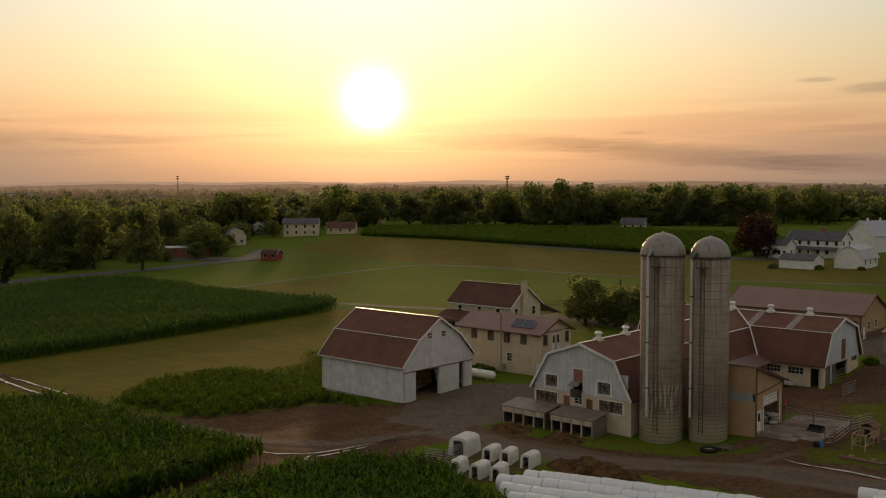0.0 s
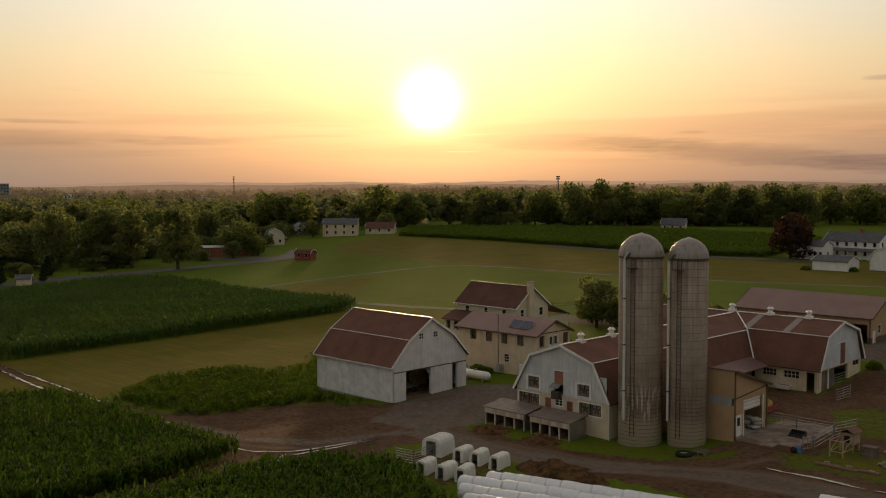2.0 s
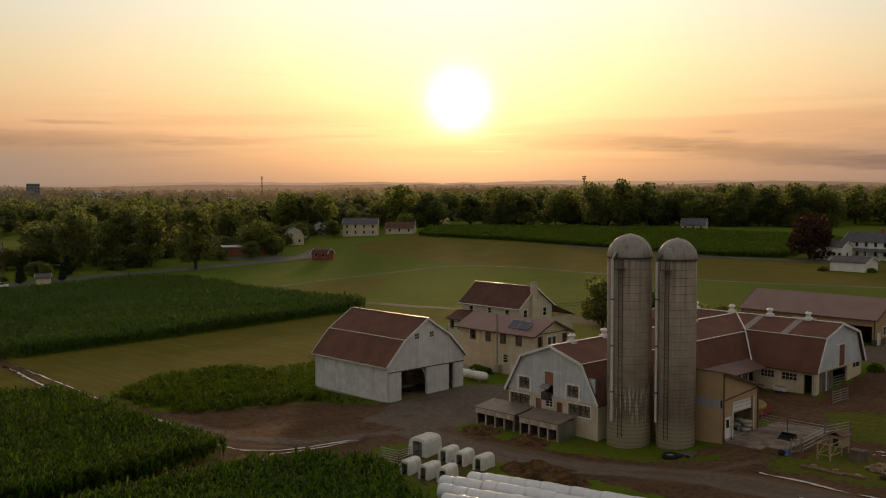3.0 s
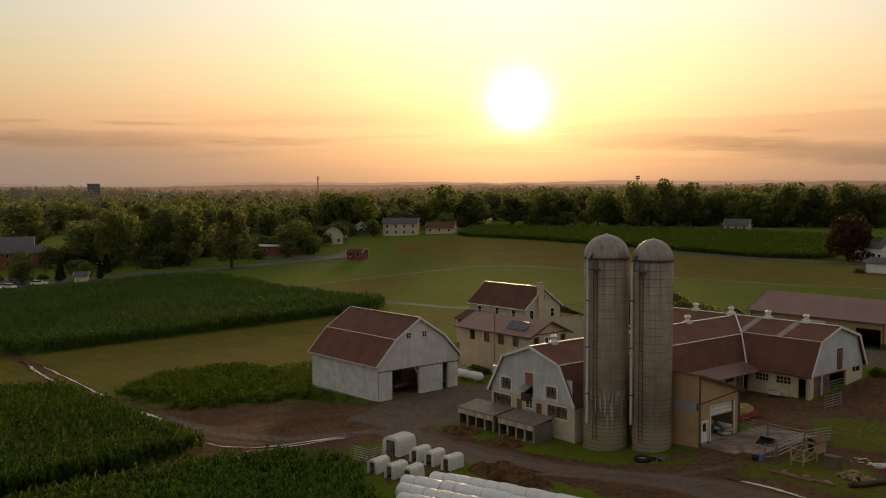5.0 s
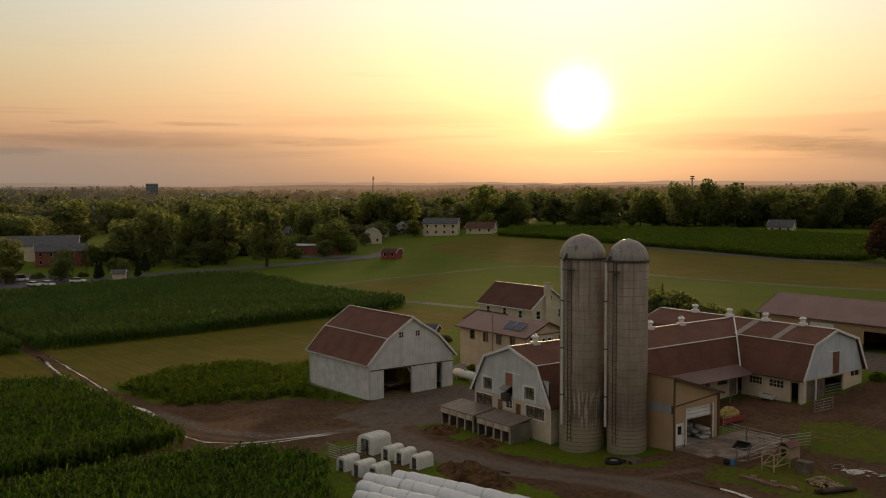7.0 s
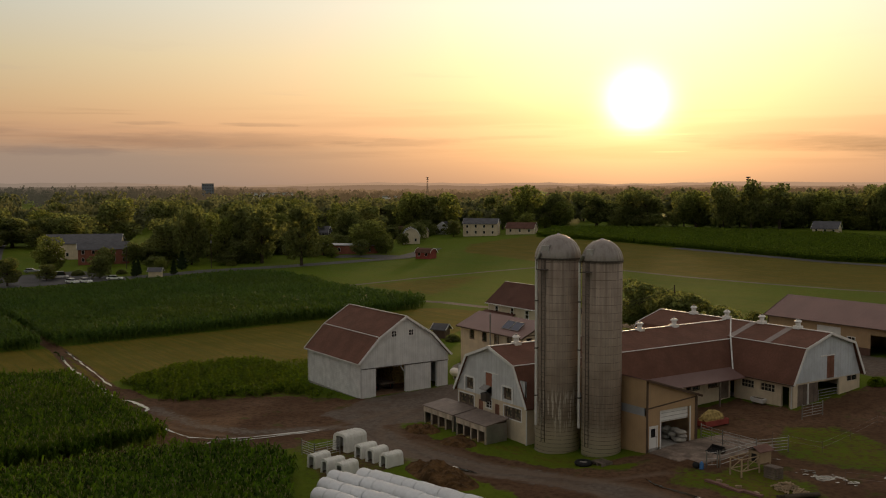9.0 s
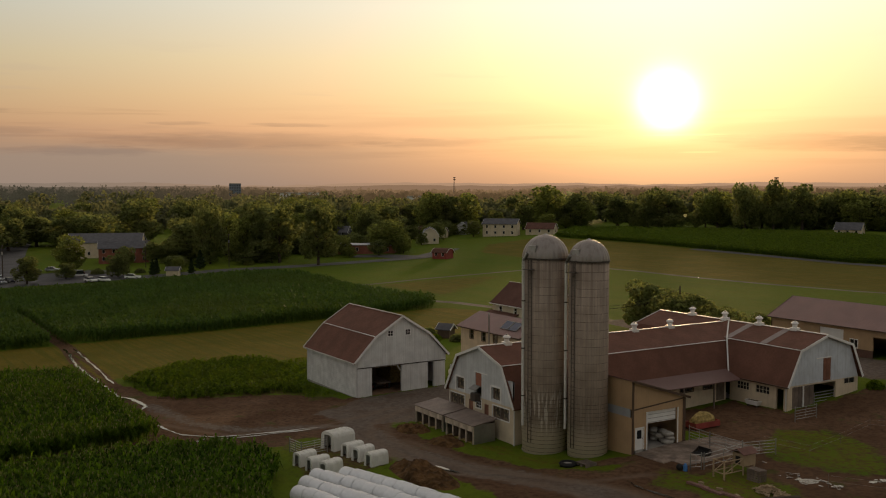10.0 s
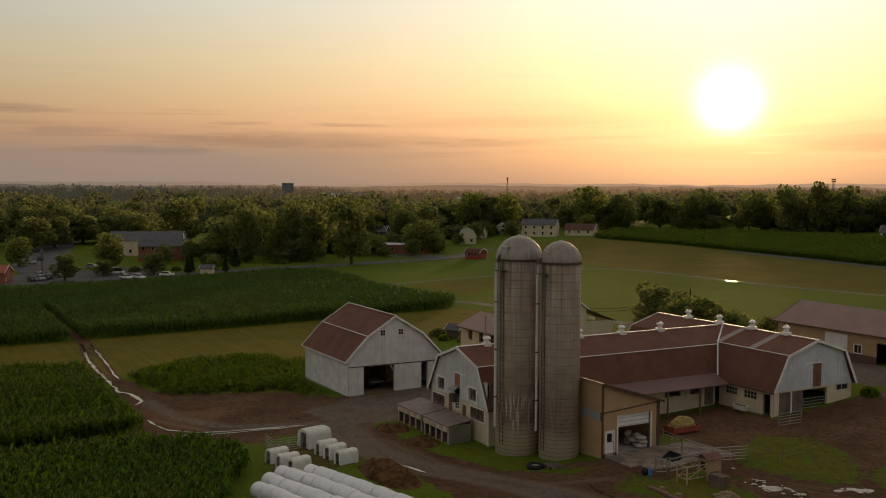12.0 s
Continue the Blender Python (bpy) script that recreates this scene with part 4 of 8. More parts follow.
def cross_barn():
    """East-west gambrel barn with a pale metal east gable."""
    x0, x1, y0, y1 = -19.2, 5.6, 27.95, 39.7
    yr, ya, yb, ze, zk, zr, z0 = 33.9, 29.6, 38.2, 4.75, 8.4, 9.75, 1.2
    s = thing("cross_barn", (-5, 33.9, 1.6), "gambrel cow barn with brown shingle roof and pale metal gable", "barn")
    part("front_wall", wall(bmesh.new(), "-y", y0, -2.3, x1, z0, ze + 0.1, [(-1.25, 0.45, 3.4, 4.2), (1.4, 3.25, 3.4, 4.2), (4.1, 5.1, 1.9, 4.25)], 0.25), "tan", s)
    window(s, "-y", y0, -1.25, 0.45, 3.4, 4.2, trim="cream", bars=(3, 1))
    window(s, "-y", y0, 1.4, 3.25, 3.4, 4.2, trim="cream", bars=(3, 1))
    part("back_wall", wall(bmesh.new(), "+y", y1, x0, x1, z0, ze + 0.1, thick=0.25), "tan", s)
    part("front_wall", wall(bmesh.new(), "-y", y0, x0, -14.4, z0, ze + 0.1, thick=0.25), "tan", s)
    e = part("end_wall", wall(bmesh.new(), "+x", x1, y0 + 0.25, y1 - 0.25, z0, 4.65, [(28.7, 35.9, 1.0, 4.48), (37.3, 39.1, 4.0, 4.6)], 0.25), "tan", s)
    part("end_wall", wall(bmesh.new(), "-x", x0, y0 + 0.25, y1 - 0.25, z0, 4.65, thick=0.25), "tan", s)
    prof = [(y0 + 0.05, 4.66), (y1 - 0.05, 4.66), (yb - 0.03, zk - 0.14), (yr, zr - 0.16), (ya + 0.03, zk - 0.14)]
    part("gable_wall", gable_fill("+x", x1 + 0.06, prof), "white_metal_y", s, "pale blue-white ribbed metal gable")
    part("gable_wall", gable_fill("-x", x0 - 0.06, prof), "white_metal_y", s)
    part("hatch_door", put_box(bmesh.new(), "+x", x1 + 0.06, 33.6, 34.8, 0.01, 0.06, 4.75, 7.2), "rust_board", s, "rust-brown hatch door in the gable")
    part("hatch_rail", put_box(bmesh.new(), "+x", x1 + 0.06, 32.4, 34.9, 0.01, 0.09, 7.23, 7.33), "white_trim", s)
    for u in (28.72, 30.6):
        part("sliding_door", put_box(bmesh.new(), "+x", x1, u, u + 1.75, -0.2, -0.12, 1.95, 4.46), "grey_board", s, "grey-brown plank sliding door")
    part("door_post", put_box(bmesh.new(), "+x", x1, 30.47, 30.6, -0.2, 0.02, 1.7, 4.47), "white_trim", s)
    gate = part("bar_gate", put_box(bmesh.new(), "+x", x1, 32.42, 32.48, -0.15, -0.09, 2.0, 3.5), "galv", s)
    for i in range(5):
        part("rail", pipe((x1 - 0.12, 32.4, 2.2 + i * 0.32), (x1 - 0.12, 35.85, 2.2 + i * 0.32), 0.03, 6), "galv", gate)
    window(s, "+x", x1, 37.3, 39.1, 4.0, 4.6, trim="cream", bars=(1, 0))
    o = 0.35
    for p, q in (((y0 - o, ze - 0.08), (ya, zk)), ((ya, zk), (yr, zr)), ((yr, zr), (yb, zk)), ((yb, zk), (y1 + o, ze - 0.08))):
        part("roof_slope", slope("x", p, q, x0 - 0.35, x1 + 0.4), "shingle", s)
        for xx in (x0 - 0.37, x1 + 0.42):
            part("barge_board", beam((xx, p[0], p[1] - 0.06), (xx, q[0], q[1] - 0.06), 0.06, 0.28), "white_trim", s)
    part("ridge_cap", beam((x0 - 0.3, yr, zr + 0.04), (x1 + 0.4, yr, zr + 0.04), 0.28, 0.07), "white_trim", s)
    part("kink_flashing", beam((-4.3, ya, zk + 0.03), (x1 + 0.4, ya, zk + 0.03), 0.14, 0.06), "white_trim", s)
    part("valley_flashing", beam((-8.0, yr, zr + 0.05), (-4.25, ya - 0.1, zk + 0.06), 0.16, 0.06), "galv_pipe", s)
    part("valley_flashing", beam((-4.25, ya - 0.1, zk + 0.06), (-2.2, y0 - 0.35, ze + 0.1), 0.16, 0.08), "galv_pipe", s)
    for x in (-4.9, 0.2):
        part("translucent_strip", prism(bmesh.new(), [(ya + 0.1, zk + 0.075), (yr - 0.1, zr + 0.005), (yr - 0.1, zr - 0.02), (ya + 0.1, zk + 0.05)], "x", x, x + 0.9), "roof_strip", s)
    part("gutter", beam((-0.3, y0 - o - 0.06, ze - 0.16), (x1 + 0.4, y0 - o - 0.06, ze - 0.16), 0.13, 0.13), "brown_trim", s)
    part("downspout", pipe((x1 - 0.1, y0 - 0.12, 1.9), (x1 - 0.1, y0 - 0.12, ze - 0.15), 0.08), "galv_pipe", s)
    part("floor_slab", block(x0 + 0.3, x1 - 0.05, y0 + 0.25, y1 - 0.25, 1.2, 1.95), "concrete", s)


cross_barn()
for x in (-13.9, -8.6, -3.4, 1.6):
    roof_vent((x, 33.9, 9.95))


def annex():
    """Tan ribbed metal lean-roofed building with a roll-up door."""
    x0, x1, y0, y1 = -1.0, 8.2, 3.65, 10.2
    s = thing("annex_building", (3.6, 7, 1.5), "tan ribbed metal building with sloping roof and half-open roll-up door", "building")
    z0 = 0.9
    part("side_wall", wall(bmesh.new(), "-y", y0, x0, x1, z0, 4.85, thick=0.15), "tan_metal", s)
    part("light_band", wall(bmesh.new(), "-y", y0, x0, x1 - 0.28, 4.853, 5.62, thick=0.12), surface("grey_light_panel", (0.30, 0.32, 0.34), 0.35, var=0.1, seams=("x", 0.3)), s, "grey translucent panel band")
    part("side_wall", wall(bmesh.new(), "-y", y0, x0, x1, 5.623, 8.2, thick=0.15), "tan_metal", s)
    part("side_wall", wall(bmesh.new(), "+y", y1, x0, x1, z0, 6.0, thick=0.15), "tan_metal", s)
    part("front_wall", wall(bmesh.new(), "+x", x1, y0 + 0.15, y1 - 0.15, z0, 6.05, [(5.5, 9.28, 0.0, 5.2), (4.1, 5.05, 0.0, 3.82)], 0.15), "tan_metal_y", s)
    part("front_wall", gable_fill("+x", x1, [(y0 + 0.15, 6.053), (y1 - 0.15, 6.053), (y1 - 0.15, 6.1), (y0 + 0.15, 8.2)], 0.15), "tan_metal_y", s)
    part("back_wall", wall(bmesh.new(), "-x", x0, y0 + 0.15, y1 - 0.15, z0, 6.0, thick=0.15), "tan_metal_y", s)
    part("roof", slope("x", (y0 - 0.15, 8.36), (y1 + 0.45, 6.12), x0 - 0.1, x1 + 0.35, 0.12), "roof_metal", s, "plum-brown metal roof")
    part("corner_trim", put_box(bmesh.new(), "+x", x1, y0 - 0.03, y0 + 0.2, 0.005, 0.06, z0, 8.2), "brown_trim", s)
    part("corner_trim", put_box(bmesh.new(), "+x", x1, y1 - 0.2, y1 + 0.03, 0.005, 0.06, z0, 6.1), "brown_trim", s)
    part("rake_trim", beam((x1 + 0.36, y0 - 0.15, 8.28), (x1 + 0.36, y1 + 0.45, 6.05), 0.06, 0.22), "brown_trim", s)
    part("header_trim", beam((x1 + 0.02, y0 + 0.1, 5.55), (x1 + 0.02, y1 - 0.2, 6.0), 0.05, 0.12), "brown_trim", s)
    d = part("roll_up_door", put_box(bmesh.new(), "+x", x1, 5.5, 9.28, -0.3, -0.22, 4.05, 5.2), "white_trim", s, "white roll-up door, raised halfway")
    for i in range(3):
        part("door_rib", put_box(bmesh.new(), "+x", x1, 5.52, 9.26, -0.218, -0.2, 4.12 + i * 0.36, 4.16 + i * 0.36), "galv", d)
    for u in (5.38, 9.28):
        part("door_jamb", put_box(bmesh.new(), "+x", x1, u, u + 0.12, 0.005, 0.06, z0, 5.2), "white_trim", s)
    panel_door(s, "+x", x1, 4.1, 5.05, 1.83, 3.82, glazed=True, label="white door with a glazed upper half")
    part("floor_slab", block(x0 + 0.2, x1 + 0.0, y0 + 0.15, y1 - 0.15, 0.7, 1.82), "concrete", s)
    part("downspout", pipe((x1 - 0.05, y1 + 0.15, 1.6), (x1 - 0.05, y1 + 0.15, 6.0), 0.06), "brown_trim", s)
    # feed heaps under plastic inside the door
    f = thing("feed_bags", (6.4, 8.6, 1.82), "heaped pale feed bags under plastic sheet on the floor", "bags")
    for i in range(9):
        a0_ = random.random() * 6.28
        bm = bmesh.new()
        bmesh.ops.create_icosphere(bm, subdivisions=2, radius=1.0)
        for v in bm.verts:
            v.co = Vector((v.co.x * 0.62, v.co.y * 0.42, v.co.z * 0.24)) * (1 + 0.12 * noise.noise(v.co * 2.0 + Vector((i, 0, 0))))
        bmesh.ops.rotate(bm, verts=bm.verts, matrix=Matrix.Rotation(a0_, 3, "Z"))
        bmesh.ops.translate(bm, verts=bm.verts, vec=(6.2 + 0.9 * (i % 3), 8.3 + 0.25 * (i % 2), 2.04 + 0.38 * (i // 3)))
        part("bag", bm, "sheet", f, smooth=True)


annex()


def apron():
    bm = bmesh.new()
    for i in range(7):
        for j in range(11):
            x, y = 8.25 + i * 0.95, 3.9 + j * 0.95
            if x > 8.25 + 5.2 + 0.9 * noise.noise(Vector((y * 0.6, 3.0, 0))) - (1.6 if j < 1 else 0.0):
                continue
            z = [float(rise(x + a_, y + b_)) + 0.07 for a_, b_ in ((0, 0), (0.95, 0), (0.95, 0.95), (0, 0.95))]
            hexa(bm, [(x, y, z[0] - 0.4), (x + 0.95, y, z[1] - 0.4), (x + 0.95, y + 0.95, z[2] - 0.4), (x, y + 0.95, z[3] - 0.4), (x, y, z[0]), (x + 0.95, y, z[1]), (x + 0.95, y + 0.95, z[2]), (x, y + 0.95, z[3])])
    bmesh.ops.remove_doubles(bm, verts=bm.verts, dist=0.001)
    data = bpy.data.meshes.new("concrete_apron")
    bm.to_mesh(data)
    bm.free()
    data.materials.append(M["apron"])
    tagged(new("pavement", data), "stained concrete apron before the roll-up door", "pavement", kind="structure")


apron()


M["hoop"] = surface("rusty_hoop", (0.145, 0.112, 0.090), 0.7, var=0.3)
M["dome"] = surface("weathered_galvanised_dome", (0.27, 0.245, 0.225), 0.45, 0.6, var=0.06, scale=0.3, streak=0.4, dirt=(0.16, 0.13, 0.105))


def silo(cx, cy, r, top, base, dome, turn_pipe, turn_ladder, label, runs):
    """Concrete stave silo: drum, hoops, ribbed metal dome, hatch, ladder cage and filling pipe."""
    s = thing("silo", (cx, cy, base), label, "silo", "pair of stave silos")
    m, n, p, out = principled("stave_concrete", 0.85)
    pos = n.add("ShaderNodeTexCoord").outputs["Object"]
    sp = n.add("ShaderNodeSeparateXYZ")
    n.link(pos, sp.inputs[0])
    ang = n.math("ARCTAN2", sp.outputs[1], sp.outputs[0])
    ring = n.add("ShaderNodeCombineXYZ")
    n.link(n.math("MULTIPLY", ang, r), ring.inputs[0])
    n.link(sp.outputs[2], ring.inputs[2])
    stave = n.math("FRACT", n.math("MULTIPLY", ang, r / 0.254))
    joint = n.maprange(n.math("ABSOLUTE", n.math("SUBTRACT", stave, 0.5)), 0.40, 0.5)
    tone = n.add("ShaderNodeTexWhiteNoise")
    tone.noise_dimensions = "2D"
    cell = n.add("ShaderNodeCombineXYZ")
    n.link(n.math("FLOOR", n.math("MULTIPLY", ang, r / 0.254)), cell.inputs[0])
    n.link(n.math("FLOOR", n.math("DIVIDE", sp.outputs[2], 0.76)), cell.inputs[1])
    n.link(cell.outputs[0], tone.inputs["Vector"])
    col = n.mix(n.maprange(n.noise(ring.outputs[0], 0.5, 4.0), 0.3, 0.7), (0.275, 0.215, 0.165), (0.395, 0.318, 0.250))
    col = n.mix(n.math("MULTIPLY", tone.outputs["Value"], 0.34), col, (0.21, 0.18, 0.15))
    run = n.maprange(n.noise(n.stretch(ring.outputs[0], 1.9, 1.0, 0.10), 1.0, 4.0), 0.45, 0.65)
    col = n.mix(n.math("MULTIPLY", run, 0.32), col, (0.17, 0.14, 0.115))
    # pale lime runs low down, broken by the hoops
    wet_z = n.math("ADD", sp.outputs[2], n.math("MULTIPLY", n.math("SUBTRACT", n.noise(n.stretch(ring.outputs[0], 3.0, 1.0, 0.0), 1.0, 3.0), 0.5), 3.4))
    lime = n.math("MULTIPLY", n.maprange(n.noise(n.stretch(ring.outputs[0], 4.4, 1.0, 0.42), 1.0, 3.0), 0.50, 0.58), n.math("MULTIPLY", n.maprange(wet_z, 1.2, 3.0), n.maprange(wet_z, 6.6, 5.2)))
    col = n.mix(n.math("MULTIPLY", lime, runs), col, (0.68, 0.63, 0.55))
    col = n.mix(n.math("MULTIPLY", joint, 0.45), col, (0.14, 0.12, 0.10))
    # soot-dark runs under the roof band, and the paler rendered foot
    under = n.math("MULTIPLY", n.maprange(n.noise(n.stretch(ring.outputs[0], 2.6, 1.0, 0.06), 1.0, 4.0), 0.42, 0.62), n.maprange(sp.outputs[2], 8.0, top - base))
    col = n.mix(n.math("MULTIPLY", under, 0.6), col, (0.115, 0.085, 0.065))
    foot = n.maprange(n.math("ADD", sp.outputs[2], n.noise(ring.outputs[0], 1.4, 3.0)), 4.4, 1.8)
    col = n.mix(n.math("MULTIPLY", foot, 0.85), col, (0.72, 0.62, 0.49))
    n.link(col, p.inputs["Base Color"])
    bp = n.add("ShaderNodeBump")
    bp.inputs["Strength"].default_value, bp.inputs["Distance"].default_value = 0.5, 0.02
    n.link(n.math("SUBTRACT", n.noise(pos, 6.0), joint), bp.inputs["Height"])
    n.link(bp.outputs[0], p.inputs["Normal"])
    drum = part("drum", tube(bmesh.new(), (cx, cy, base - 0.4), (cx, cy, top), r, n=72, cap=True), m, s, "grey concrete staves with dark and pale runs", smooth=False)
    drum.data.polygons.foreach_set("use_smooth", [len(q.vertices) == 4 for q in drum.data.polygons])
    part("footing", tube(bmesh.new(), (cx, cy, base - 0.5), (cx, cy, base + 0.12), r + 0.12, r + 0.06, 40), "concrete", drum)
    k = 0
    z = base + 0.35
    while z < top - 0.1:
        bm = bmesh.new()
        bmesh.ops.create_cone(bm, cap_ends=False, segments=48, radius1=r + 0.012, radius2=r + 0.012, depth=0.028)
        bmesh.ops.translate(bm, verts=bm.verts, vec=(cx, cy, z))
        part("hoop", bm, "hoop", s)
        z += 0.76 if z > base + 5.0 else 0.38
        k += 1
    # dome of ribbed sheets
    bm = bmesh.new()
    rows, cols = 12, 56
    vs = []
    for i in range(rows):
        a_ = i / rows * math.pi / 2
        vs.append([bm.verts.new((cx + math.cos(6.28319 * j / cols) * (r + 0.03) * math.cos(a_) * (1 + (0.022 if j % 2 else 0.0)), cy + math.sin(6.28319 * j / cols) * (r + 0.03) * math.cos(a_) * (1 + (0.022 if j % 2 else 0.0)), top + dome * math.sin(a_))) for j in range(cols)])
    for i in range(rows - 1):
        for j in range(cols):
            bm.faces.new((vs[i][j], vs[i][(j + 1) % cols], vs[i + 1][(j + 1) % cols], vs[i + 1][j]))
    tip = bm.verts.new((cx, cy, top + dome))
    for j in range(cols):
        bm.faces.new((vs[-1][j], vs[-1][(j + 1) % cols], tip))
    d = part("dome", bm, M["dome"], s, "ribbed galvanised dome roof")
    part("dome_band", tube(bmesh.new(), (cx, cy, top - 0.06), (cx, cy, top + 0.1), r + 0.08, n=56), "steel_dark", d)
    part("dome_cap", tube(bmesh.new(), (cx, cy, top + dome - 0.12), (cx, cy, top + dome + 0.1), 0.42, 0.06, 16), "galv", d)

    def at(turn, out, z):
        return Vector((cx + math.cos(radians(turn)) * out, cy + math.sin(radians(turn)) * out, z))

    # hatch dormer on the dome
    rad, tan = at(turn_ladder, 1, 0) - Vector((cx, cy, 0)), at(turn_ladder + 90, 1, 0) - Vector((cx, cy, 0))
    c0 = Vector((cx, cy, 0))
    bm = bmesh.new()
    hexa(bm, [c0 + rad * a_ + tan * b_ + Vector((0, 0, z_)) for a_, b_, z_ in ((r * 0.72, -0.42, top + 0.3), (r * 0.99, -0.42, top + 0.12), (r * 0.99, 0.42, top + 0.12), (r * 0.72, 0.42, top + 0.3), (r * 0.62, -0.42, top + dome * 0.62), (r * 0.93, -0.42, top + dome * 0.56), (r * 0.93, 0.42, top + dome * 0.56), (r * 0.62, 0.42, top + dome * 0.62))])
    part("hatch", bm, "galv", d, "sheet metal filling hatch")
    # ladder with rungs
    lad = part("ladder_rail", beam(at(turn_ladder, r + 0.14, base + 1.2) + tan * 0.2, at(turn_ladder, r + 0.14, top) + tan * 0.2, 0.05, 0.05), "steel_dark", s)
    part("ladder_rail", beam(at(turn_ladder, r + 0.14, base + 1.2) - tan * 0.2, at(turn_ladder, r + 0.14, top) - tan * 0.2, 0.05, 0.05), "steel_dark", s)
    z = base + 1.5
    while z < top - 0.2:
        part("rung", beam(at(turn_ladder, r + 0.14, z) - tan * 0.2, at(turn_ladder, r + 0.14, z) + tan * 0.2, 0.03, 0.03), "steel_dark", lad)
        z += 0.42
    cage = part("platform", beam(at(turn_ladder, r + 0.35, top - 0.95) - tan * 0.5, at(turn_ladder, r + 0.35, top - 0.95) + tan * 0.5, 0.6, 0.06), "steel_dark", s)
    for q in (-0.48, 0.48):
        part("platform_post", beam(at(turn_ladder, r + 0.6, top - 0.95) + tan * q, at(turn_ladder, r + 0.6, top + 0.1) + tan * q, 0.04, 0.04), "steel_dark", cage)
    part("platform_rail", beam(at(turn_ladder, r + 0.6, top + 0.05) - tan * 0.5, at(turn_ladder, r + 0.6, top + 0.05) + tan * 0.5, 0.04, 0.04), "steel_dark", cage)
    # filling pipe with its bend over the edge
    pp = part("fill_pipe", pipe(at(turn_pipe, r + 0.26, base + 2.7), at(turn_pipe, r + 0.26, top - 0.1), 0.13, 12), "galv_pipe", s, "pale galvanised filling pipe", smooth=False)
    part("elbow", tube(bmesh.new(), at(turn_pipe, r + 0.26, top - 0.12), at(turn_pipe * 0.55 + turn_ladder * 0.45, r + 0.05, top + 0.55), 0.14, 0.17, 12), "galv", pp)
    for z in (base + 5.5, base + 10.0, base + 14.5):
        part("pipe_clamp", tube(bmesh.new(), at(turn_pipe, r + 0.26, z), at(turn_pipe, r + 0.26, z + 0.12), 0.17, n=12), "steel_dark", pp)
        part("pipe_bracket", beam(at(turn_pipe, r, z + 0.06), at(turn_pipe, r + 0.2, z + 0.06), 0.06, 0.06), "steel_dark", pp)


silo(0.0, 0.0, 2.15, 19.05, 0.55, 2.25, -97, -76, "tall grey concrete stave silo with galvanised dome", 0.9)
silo(4.16, 1.83, 1.86, 18.95, 0.60, 2.0, -119, -84, "slimmer grey concrete stave silo with rust-streaked dome", 0.12)


